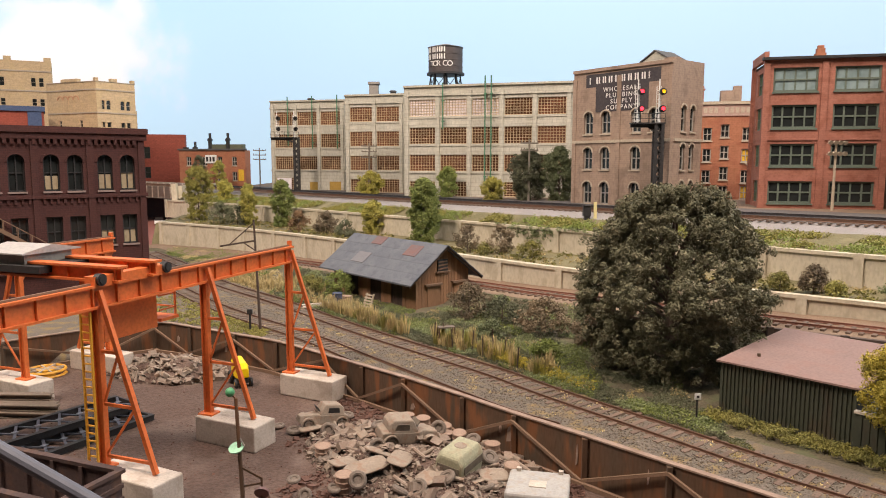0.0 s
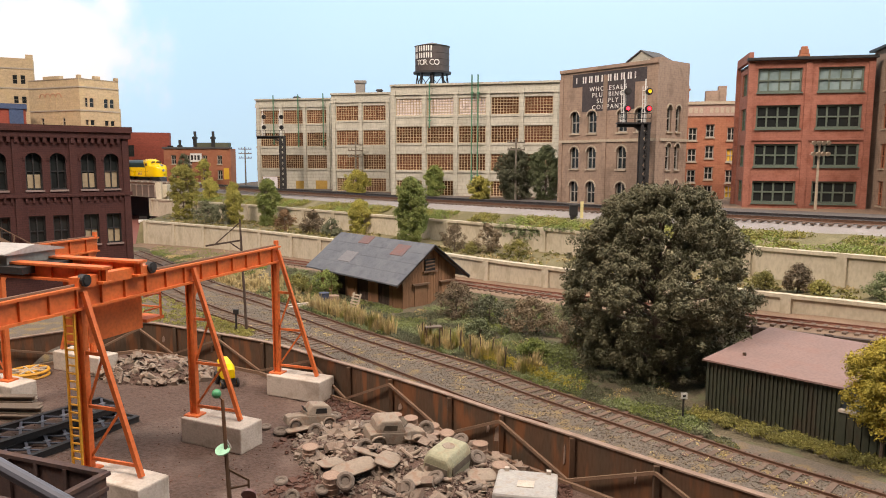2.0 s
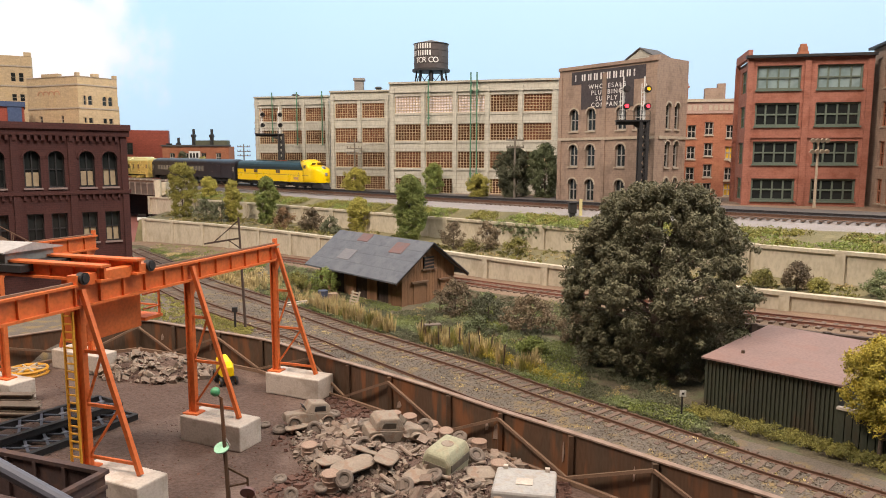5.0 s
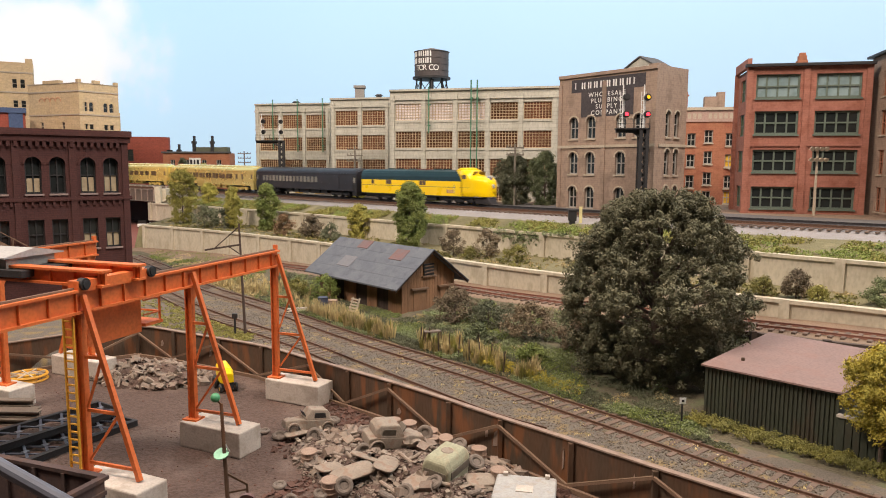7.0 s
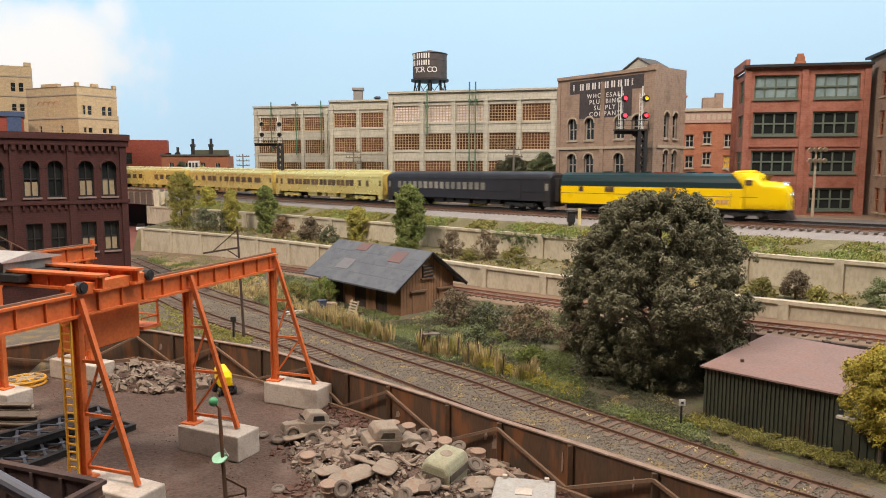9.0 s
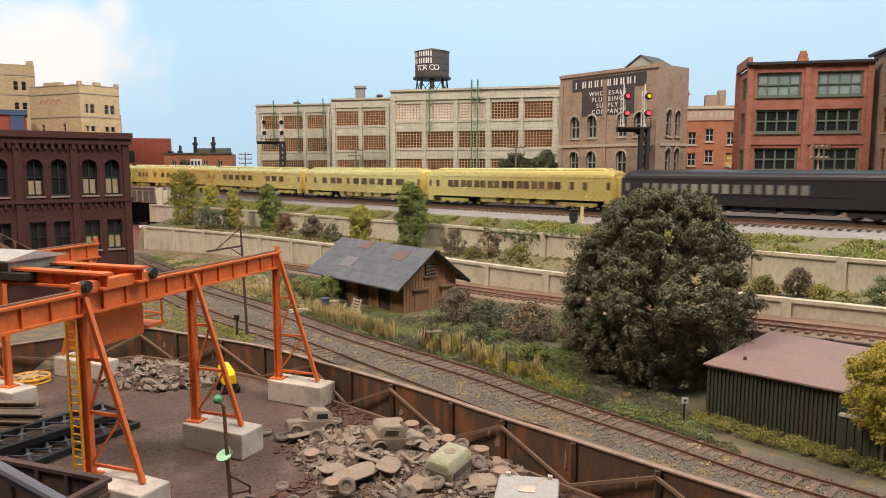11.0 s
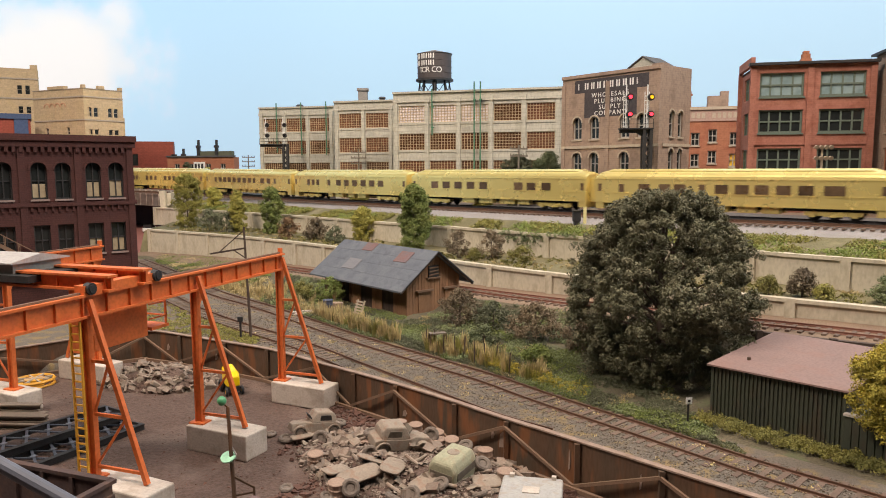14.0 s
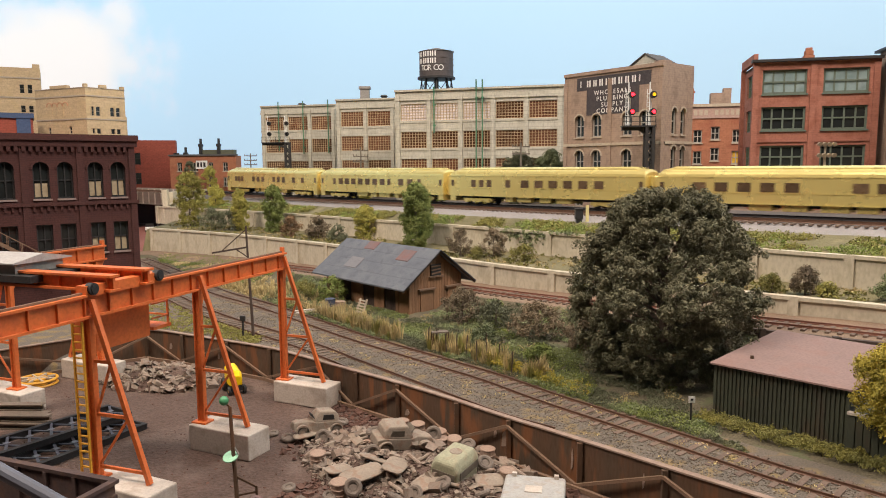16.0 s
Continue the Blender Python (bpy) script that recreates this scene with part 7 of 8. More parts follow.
def water_tank():
    th = thing("water_tank", "dark round rooftop water tank with white lettering", "water tank", at(0.35, 112.0, 22.45), "")
    r = 2.62
    part("shell", Form().rod((0, 0, 3.3), (0, 0, 7.1), r, r, 32), TANKPAINT, th)
    hoops = Form()
    for z in (3.35, 4.2, 5.1, 6.0, 6.95):
        hoops.ring((0, 0, z), (0, 0, 1), r, 0.05, 32, 4)
    part("hoop", hoops, TANKPAINT, th)
    part("roof", Form().rod((0, 0, 7.1), (0, 0, 7.75), r + 0.15, 0.15, 32), mat("tank_roof", (0.22, 0.20, 0.18), (0.17, 0.16, 0.15), 1, 0.2, 0.8, 0.01), th, "pale conical tank roof")
    part("deck", Form().rod((0, 0, 3.0), (0, 0, 3.3), r + 0.3, r + 0.3, 24), BLACK, th)
    lg = Form()
    for i in range(8):
        a = 2 * math.pi * i / 8
        part("leg", Form().bar((math.cos(a) * r * 1.02, math.sin(a) * r * 1.02, 0), (math.cos(a) * r * 0.85, math.sin(a) * r * 0.85, 3.0), 0.22), BLACK, th)
        b = 2 * math.pi * (i + 1) / 8
        lg.bar((math.cos(a) * r, math.sin(a) * r, 0.4), (math.cos(b) * r * 0.88, math.sin(b) * r * 0.88, 2.8), 0.09)
    part("cross_brace", lg, BLACK, th)
    part("riser", Form().rod((0, 0, 0), (0, 0, 3), 0.35, n=10), BLACK, th)
    # the maker's name as plain white bars, then the legible words
    for z in (6.58, 5.55):
        for u in (-0.90, -0.66, -0.40, -0.14):
            a = math.radians(270) + math.asin(u)
            c = Vector((math.cos(a) * (r + 0.03), math.sin(a) * (r + 0.03), z))
            t = Vector((-math.sin(a), math.cos(a), 0))
            for q in (-0.2, 0.2):
                bar = Form().bar(c + t * q - Vector((0, 0, 0.38)), c + t * q + Vector((0, 0, 0.38)), 0.19, 0.05, up=tuple(c.normalized()))
                part("painted_bar", bar, LETTER, th)
    for ch, u in (("T", -0.76), ("O", -0.58), ("R", -0.39), ("C", -0.03), ("O", 0.25)):
        a = math.radians(270) + math.asin(u)
        n, t = Vector((math.cos(a), math.sin(a), 0)), Vector((-math.sin(a), math.cos(a), 0))
        m = Matrix(((t.x, 0, n.x, 0), (t.y, 0, n.y, 0), (0, 1, 0, 0), (0, 0, 0, 1)))
        m.translation = (n * (r + 0.07) + Vector((0, 0, 4.12))) * K
        words(ch, 1.15, LETTER, th, m)


water_tank()


def on_factory(u, left, right, out=-0.45):
    p = Vector((*left, 0)).lerp(Vector((*right, 0)), u)
    d = (Vector((*right, 0)) - Vector((*left, 0))).normalized()
    return p + Vector((d.y, -d.x, 0)) * -out * -1


A3, B3 = (-5.71, 104.8), (17.6, 98.0)
for _u, _z0, _z1 in ((0.249, 16.8, 23.3), (0.503, 9.0, 24.1), (0.539, 9.0, 24.1)):
    _p = Vector((*A3, 0)).lerp(Vector((*B3, 0)), _u)
    solo("drain_pipe", Form().rod((0, -0.62, 0), (0, -0.62, _z1 - _z0), 0.105, n=8).box(-0.2, 0.2, -0.55, -0.28, 1, 1.2).box(-0.2, 0.2, -0.55, -0.28, _z1 - _z0 - 2.6, _z1 - _z0 - 2.4), GREENPIPE, "green painted pipe up the factory wall", "pipe", "factory pipes", m=at(_p.x, _p.y, _z0, -16.3))
for _u, _z0, _z1 in ((0.26, 15, 23.7), (0.59, 14.5, 23.7), (0.92, 14.5, 23.8)):
    _p = Vector((-31.2, 129.8, 0)).lerp(Vector((-17.35, 126.3, 0)), _u)
    solo("drain_pipe", Form().rod((0, -0.62, 0), (0, -0.62, _z1 - _z0), 0.105, n=8).box(-0.2, 0.2, -0.55, -0.28, 1, 1.2), GREENPIPE, "green painted pipe up the factory wall", "pipe", "factory pipes", m=at(_p.x, _p.y, _z0, -14))


def roof_vent(x, y, z, r, h, label):
    solo("roof_vent", Form().rod((0, 0, 0), (0, 0, h), r * 0.7, n=12).rod((0, 0, h), (0, 0, h + 0.25), r, r * 0.6, 12), ROOFTAR, label, "roof vent", "roof vents", m=at(x, y, z))


roof_vent(-8.4, 121, 22.5, 0.7, 1.3, "low dark roof vent")
roof_vent(10.4, 105.6, 22.5, 0.9, 0.9, "low dark roof vent")
roof_vent(-24.6, 134, 22.5, 0.8, 1.2, "low dark roof vent")
solo("roof_chimney", Form().box(-0.75, 0.75, -0.7, 0.7, 0, 2.9).box(-0.95, 0.95, -0.9, 0.9, 2.5, 2.9), mat("grey_stack", (0.30, 0.28, 0.25), (0.24, 0.22, 0.2), 1, 0.2, 0.9, 0.02), "square grey rooftop chimney stack", "chimney", m=at(-11.6, 121.0, 22.5))

# lineside things on the lower level
_t = thing("bracket_pole", "dark line pole with a bracket arm beside the track", "utility pole", at(-13.2, 50.3, -0.15))
part("pole", Form().rod((0, 0, 0), (-0.25, 0, 8.1), 0.11, 0.07, 8), TIMBER, _t)
part("bracket", Form().bar((-0.2, 0, 6.6), (-2.7, 0, 6.2), 0.1, 0.12).bar((-0.22, 0, 7.9), (-2.0, 0, 6.35), 0.07).bar((-0.2, 0, 5.9), (-1.0, 0, 6.45), 0.07), TIMBER, _t)
_t = thing("switch_stand", "short black switch stand beside the siding", "switch stand", at(-13.9, 50.2, -0.15))
part("post", Form().rod((0, 0, 0), (0, 0, 1.35), 0.08, n=8), BLACK, _t)
part("target", Form().box(-0.18, 0.18, -0.1, 0.1, 1.3, 1.65), BLACK, _t)
_t = thing("marker_post", "dark post with a small white square marker", "track sign", at(11.95, 32.2, -0.15))
part("post", Form().rod((0, 0, 0), (0, 0, 1.3), 0.05, n=8), BLACK, _t)
part("plate", Form().box(-0.15, 0.15, -0.08, -0.05, 1.12, 1.42), WHITE, _t)
part("plate_mark", Form().box(-0.06, 0.06, -0.1, -0.081, 1.22, 1.32), BLACK, _t)
_t = thing("relay_box", "black relay box on a stand beside the main line", "relay box", at(13.6, 67.0, 6.6))
part("box", Form().box(-0.36, 0.36, -0.3, 0.3, 0.4, 1.35).box(-0.42, 0.42, -0.36, 0.36, 1.35, 1.45), BLACK, _t, bevel=0.03)
part("stand", Form().box(-0.25, 0.25, -0.25, 0.25, 0, 0.5), BLACK, _t)
solo("marker_stake", Form().box(-0.14, 0.14, -0.05, 0.05, 0, 1.75), mat("stake_cream", (0.72, 0.63, 0.30), (0.65, 0.56, 0.26), 1, 0.2, 0.7, 0), "cream painted marker stake beside the main line", "marker", m=at(14.35, 66.8, 6.6))


def crib_wall():
    th = thing("crib_wall", "dark timber crib wall holding up the rear track", "retaining wall", kind="structure")
    xs = np.arange(13.5, 34, 3.0)
    for a, b in zip(xs, xs[1:]):
        ya, yb = over(LOWWALL, a) - 6.9, over(LOWWALL, b) - 6.9
        za, zb = rise(a), rise(b)
        for k in range(4):
            part("log", Form().bar((a, ya, za - 0.1 - k * 0.5), (b - 0.05, yb, zb - 0.1 - k * 0.5), 0.34, 0.3), TIMBER, th)
        part("stud", Form().bar((a, ya - 0.25, za - 2.4), (a, ya - 0.25, za + 0.15), 0.34), TIMBER, th)


crib_wall()


def street_car():
    th = thing("parked_car", "small white car parked on the brick street", "car", at(-54.6, 136.9, 0.1, 100))
    body = body_form([(-2.2, [(0.8, 0.35), (0.8, 0.8), (-0.8, 0.8), (-0.8, 0.35)]), (-1.9, [(0.85, 0.3), (0.85, 0.95), (-0.85, 0.95), (-0.85, 0.3)]), (1.8, [(0.85, 0.3), (0.85, 0.95), (-0.85, 0.95), (-0.85, 0.3)]), (2.2, [(0.8, 0.35), (0.8, 0.75), (-0.8, 0.75), (-0.8, 0.35)])])
    part("body", body, WHITE, th, bevel=0.05)
    part("cabin", body_form([(-1.9, [(0.8, 0.9), (0.7, 1.55), (-0.7, 1.55), (-0.8, 0.9)]), (0.5, [(0.8, 0.9), (0.7, 1.6), (-0.7, 1.6), (-0.8, 0.9)]), (1.1, [(0.8, 0.9), (0.75, 0.98), (-0.75, 0.98), (-0.8, 0.9)])]), PANEDARK, th)
    for x in (-1.3, 1.35):
        for y in (-0.8, 0.8):
            part("wheel", Form().rod((x, y - 0.1, 0.33), (x, y + 0.1, 0.33), 0.33, n=14), TYRE, th)


street_car()

# ---- the scrap yard ----


TYRES = {}


def tyre(heap_of, x, y, z, r, rx, ry):
    """A tyre that lies in the heap and belongs to it."""
    key = round(r, 1)
    if key not in TYRES:
        TYRES[key] = Form().ring((0, 0, 0), (0, 0, 1), key * 0.72, key * 0.3, 16, 8).rod((0, 0, -0.1 * key), (0, 0, 0.1 * key), key * 0.42, n=12).mesh("tyre", TYRE)
    o = heap_of.matrix_basis.translation / K
    part("tyre", TYRES[key], TYRE, heap_of, m=at(x * 0.979 - o.x, y * 0.979 - o.y, z + 0.3 - o.z, 0, rx, ry))


def drum(x, y, z, h, r, material, rx=0, ry=0):
    f = Form().rod((0, 0, 0), (0, 0, h), r, n=16)
    for k in (0.02, 0.35, 0.66, 0.98):
        f.ring((0, 0, h * k), (0, 0, 1), r, 0.03, 16, 4)
    solo("oil_drum", f, material, "dusty rust coloured oil drum", "oil drum", "scrap drums", m=on_yard(x, y, z, 0, rx, ry))


def wreck(x, y, z, rz, material, label, long_hood=True, rx=0, ry=0, wheels=True, s=1.0, glass=BLACK):
    """An old saloon or lorry cab: hull, cabin with window openings, mudguards, wheels."""
    th = thing("wrecked_car", label, "car wreck", on_yard(x, y, z, rz, rx, ry), "wrecked cars")
    th.scale = (s, s, s)
    hull = body_form([(-1.7, [(0.7, 0.3), (0.75, 0.85), (-0.75, 0.85), (-0.7, 0.3)]), (-1.3, [(0.8, 0.25), (0.82, 1.0), (-0.82, 1.0), (-0.8, 0.25)]), (0.5, [(0.8, 0.25), (0.8, 1.0), (-0.8, 1.0), (-0.8, 0.25)])] +
                     ([(0.9, [(0.62, 0.3), (0.5, 1.0), (-0.5, 1.0), (-0.62, 0.3)]), (1.9, [(0.5, 0.35), (0.4, 0.9), (-0.4, 0.9), (-0.5, 0.35)])] if long_hood else [(0.9, [(0.72, 0.3), (0.7, 0.9), (-0.7, 0.9), (-0.72, 0.3)])]))
    part("hull", hull, material, th, bevel=0.06)
    cab = body_form([(-1.35, [(0.78, 0.95), (0.66, 1.4), (-0.66, 1.4), (-0.78, 0.95)]), (-1.1, [(0.8, 0.95), (0.68, 1.68), (-0.68, 1.68), (-0.8, 0.95)]), (0.1, [(0.8, 0.95), (0.68, 1.72), (-0.68, 1.72), (-0.8, 0.95)]), (0.5, [(0.78, 0.95), (0.72, 1.1), (-0.72, 1.1), (-0.78, 0.95)])])
    cb = part("cabin", cab, material, th, bevel=0.08)
    for yy in (-1, 1):
        part("side_window", Form().slab([(-1.0, 0), (-0.1, 0), (-0.15, 0.42), (-0.9, 0.42)], 0.05, Matrix.Translation((0, yy * 0.745 - 0.025, 1.08)) @ Matrix.Rotation(-yy * 0.16, 4, "X")), glass, cb)
    part("windscreen", Form().slab([(-0.5, 0), (0.5, 0), (0.45, 0.42), (-0.45, 0.42)], 0.05, Matrix.Translation((0.43, 0, 1.14)) @ Matrix.Rotation(math.pi / 2, 4, "Z") @ Matrix.Rotation(0.55, 4, "X")), glass, cb)
    part("rear_window", Form().box(-1.33, -1.24, -0.4, 0.4, 1.15, 1.42), glass, cb)
    for xx, on in ((-1.15, True), (1.35 if long_hood else 0.6, True)):
        for yy in (-0.78, 0.78):
            vs = [(xx + r_ * math.cos(a), yy + w_, 0.35 + r_ * math.sin(a)) for a in [math.pi * k / 7 for k in range(8)] for r_, w_ in ((0.5, -0.16), (0.5, 0.16), (0.43, 0.16), (0.43, -0.16))]
            g = Form().add(vs, [(k * 4 + m_, k * 4 + (m_ + 1) % 4, k * 4 + 4 + (m_ + 1) % 4, k * 4 + 4 + m_) for k in range(7) for m_ in range(4)] + [(3, 2, 1, 0), (28, 29, 30, 31)])
            part("mudguard", g, material, th)
            if wheels:
                w = part("wheel", Form().ring((xx, yy, 0.34), (0, 1, 0), 0.24, 0.11, 16, 6), TYRE, th)
                part("hub", Form().rod((xx, yy - 0.06, 0.34), (xx, yy + 0.06, 0.34), 0.17, n=10), WRECK, w)
    return th


wreck(-6.5, 37.2, -2.25, 206, WRECK, "dust covered wrecked car on bare dirt", True, 4, -6, s=0.72)
wreck(-1.9, 33.9, -1.85, 22, WRECK, "grey wrecked car half buried in scrap", True, 5, 8, s=0.8, glass=DUSTGLASS)
_t = thing("van_body", "pale green van body sunk in the scrap", "car wreck", on_yard(0.75, 30.7, -2.0, 58, 6, -4))
_b = part("shell", body_form([(-1.0, [(0.62, 0), (0.66, 0.9), (0.45, 1.2), (-0.45, 1.2), (-0.66, 0.9), (-0.62, 0)]), (-0.75, [(0.7, 0), (0.72, 1.0), (0.5, 1.36), (-0.5, 1.36), (-0.72, 1.0), (-0.7, 0)]), (0.7, [(0.7, 0), (0.72, 1.0), (0.5, 1.36), (-0.5, 1.36), (-0.72, 1.0), (-0.7, 0)]), (0.95, [(0.62, 0), (0.66, 0.9), (0.45, 1.22), (-0.45, 1.22), (-0.66, 0.9), (-0.62, 0)])]), WRECKGREEN, _t, bevel=0.1)
for _s in (-1, 1):
    part("side_band", Form().box(-0.8, 0.75, _s * 0.72 - 0.02, _s * 0.72 + 0.02, 0.55, 0.9), DUSTGLASS, _b, "dusty window band")
part("rear_band", Form().box(-1.03, -0.97, -0.55, 0.55, 0.5, 0.82), DUSTGLASS, _b, "dusty window band")
part("bumper", Form().box(-1.2, -1.02, -0.66, 0.66, 0.02, 0.2), WRECKGREEN, _t, bevel=0.05)
part("roof_dent", Form().rod((0.0, 0.0, 1.35), (0.0, 0.0, 1.385), 0.3, 0.26, 14), WRECK, _b)
_t = thing("lorry_cab", "white metal lorry hood lying on the scrap", "car wreck", on_yard(4.1, 28.9, -2.4, -12))
part("panel", Form().box(-1.3, 1.3, -1.2, 1.2, 0.3, 0.8), OLDWHITE, _t, bevel=0.12)
part("hatch", Form().box(-0.35, 0.35, -0.5, 0.1, 0.8, 0.84), CONCRETE, _t)
part("hinge", Form().box(-1.0, -0.8, 0.9, 1.1, 0.8, 0.95).box(0.8, 1.0, 0.9, 1.1, 0.8, 0.95), CONCRETE, _t)


def heap(name, cx, cy, rx, ry, h, n, seed, rot, mats, label):
    """A spoil mound, its named stones and the small rest as loose stuff."""
    rng = random.Random(seed)
    c, s = math.cos(rot), math.sin(rot)
    th = thing(name, label, "rubble heap", on_yard(cx, cy, -2.42))

    def hgt(u, v):
        q = u * u + v * v
        return max(0, 1 - q) * h * (0.75 + 0.5 * noise.noise(Vector((u * 2.5 + seed, v * 2.5, 0))))
    g = 34
    f = Form()
    vs = [((u * rx * c - v * ry * s), (u * rx * s + v * ry * c), hgt(u, v) - (0.12 if u * u + v * v > 0.95 else 0) + 0.08 * noise.noise(Vector((u * 9, v * 9, seed)))) for u in np.linspace(-1.05, 1.05, g) for v in np.linspace(-1.05, 1.05, g)]
    f.add(vs, [(i * g + j, (i + 1) * g + j, (i + 1) * g + j + 1, i * g + j + 1) for i in range(g - 1) for j in range(g - 1)])
    part("mound", f, YARD, th)
    rest = Form()
    rest2 = Form()
    for i in range(n):
        a, q = rng.uniform(0, 6.283), math.sqrt(rng.random()) * 0.98
        u, v = math.cos(a) * q, math.sin(a) * q
        p = Vector((u * rx * c - v * ry * s, u * rx * s + v * ry * c, hgt(u, v)))
        kind = rng.random()
        if i < 280:
            r = rng.uniform(0.12, 0.36)
            ff = Form()
            if kind < 0.42:
                ff.lump((0, 0, 0), r, rng, 0.8)
                nm = "stone"
            elif kind < 0.84:
                # bent sheet or mudguard
                bend, wd, k = rng.uniform(0.3, 1.9), r * rng.uniform(0.7, 1.3), 6
                rad = r * 3.0 / (bend + 0.5)
                vs_ = [(rad * math.sin(bend * (j / k - 0.5)) * e, y, rad * (math.cos(bend * (j / k - 0.5)) - 1) * e) for j in range(k + 1) for e, y in ((1, -wd), (1, wd), (0.93, wd), (0.93, -wd))]
                ff.add(vs_, [(j * 4 + q_, j * 4 + (q_ + 1) % 4, j * 4 + 4 + (q_ + 1) % 4, j * 4 + 4 + q_) for j in range(k) for q_ in range(4)] + [(3, 2, 1, 0), (k * 4, k * 4 + 1, k * 4 + 2, k * 4 + 3)])
                nm = "bent_sheet"
            else:
                ff.rod((-r * 1.6, 0, 0), (r * 1.6, 0, 0), 0.09, n=8)
                nm = "pipe"
            part(nm, ff, mats[i % len(mats)], th, m=at(p.x, p.y, p.z + 0.1, rng.uniform(0, 360), rng.uniform(-35, 35), rng.uniform(-35, 35)))
        else:
            (rest if i % 3 else rest2).lump(p + Vector((0, 0, 0.02)), rng.uniform(0.03, 0.13), rng, 0.8)
    part("loose_scrap", rest, mats[0], th, kind="stuff")
    part("loose_dirt", rest2, YARD, th, kind="stuff")
    return th


HEAP = heap("scrap_heap", -0.9, 32.2, 7.4, 4.0, 1.0, 4200, 3, -0.72, [RUBBLE, RUBBLE, WRECK], "sprawling heap of grey scrap and broken parts")
heap("scrap_heap", -18.6, 47.2, 4.2, 2.4, 1.3, 800, 8, -0.2, [RUBBLE, WRECK], "heap of grey rubble below the yard wall")
_rng = random.Random(9)
for x, y, z, r, rx, ry in ((-7.9, 36.4, -2.2, 0.5, 8, 5), (-6.0, 35.9, -2.0, 0.55, 70, 20), (-8.9, 37.2, -2.25, 0.4, 5, 0), (-3.2, 35.6, -1.9, 0.5, 10, 12), (-3.3, 35.5, -1.55, 0.5, 6, -8), (-3.1, 32.8, -1.6, 0.5, 75, 30), (-5.2, 32.6, -2.2, 0.55, 10, 0), (-0.2, 34.6, -1.4, 0.55, 72, -20),
                           (-4.0, 35.0, -2.1, 0.5, 20, 8), (-5.4, 38.7, -2.2, 0.45, 5, 5), (2.2, 31.5, -1.6, 0.45, 30, 20), (0.2, 29.4, -1.6, 0.5, 15, -25), (-2.3, 30.5, -1.7, 0.5, 50, 10)):
    tyre(HEAP, x, y, z, r * 0.78, rx, ry)
for x, y, z, h, r, rx in ((-1.88, 36.64, -2.2, 0.8, 0.36, 0), (-1.03, 36.49, -2.3, 0.8, 0.36, 4), (0.11, 35.7, -2.4, 0.8, 0.35, 6), (0.85, 34.5, -2.3, 0.8, 0.34, 10), (0.2, 34.6, -2.3, 0.7, 0.34, 0), (2.44, 33.2, -2.45, 0.85, 0.36, 0), (3.14, 30.7, -2.4, 0.85, 0.34, 5), (-5.79, 33.1, -2.4, 0.75, 0.36, 6), (-4.29, 29.6, -2.3, 0.8, 0.36, 6), (-3.6, 35.4, -2.3, 0.7, 0.34, 75)):
    drum(x, y, z, h, r, DRUM, rx)

_r = random.Random(77)
for _ in range(26):
    _x = _r.uniform(-6.5, 3.0)
    _y = _r.uniform(28.5, min(37.5, over(YARDWALL, _x) - 1.0))
    tyre(HEAP, _x, _y, -2.12 + 0.5 * (_y < 34) * _r.random(), _r.uniform(0.26, 0.42), _r.uniform(-30, 70), _r.uniform(-30, 30))


def body_panel(x, y, z, rz, rx, ry, L, w):
    """A pressed car panel: crowned sheet with a rolled rim."""
    ring = lambda e, dz: [(math.copysign(abs(math.cos(a)) ** 0.5, math.cos(a)) * L / 2 * e, math.copysign(abs(math.sin(a)) ** 0.5, math.sin(a)) * w / 2 * e, dz) for a in [2 * math.pi * k / 24 for k in range(24)]]
    f = loft([ring(0.97, -0.05), ring(1.0, 0.0), ring(0.98, 0.03), ring(0.8, 0.05), ring(0.74, 0.035), ring(0.1, 0.07)])
    solo("body_panel", f, WRECK, "dusty pale car body panel on the scrap", "car part", "loose car parts", smooth=True, m=on_yard(x, y, z, rz, rx, ry))


for _p in ((-3.4, 30.4, -1.55, 30, 8, -6, 2.0, 1.1), (-1.9, 30.9, -1.4, 75, 14, 4, 1.7, 1.0), (-2.9, 31.9, -1.5, -20, -12, 10, 1.5, 0.7), (-4.6, 31.6, -1.85, 50, 6, 8, 1.4, 0.8), (2.3, 30.1, -1.8, 10, 12, 3, 1.3, 0.9), (-0.4, 29.7, -1.6, 40, 10, -10, 1.6, 0.9), (-6.9, 36.3, -2.0, 35, 14, 0, 1.5, 0.5)):
    body_panel(*_p)


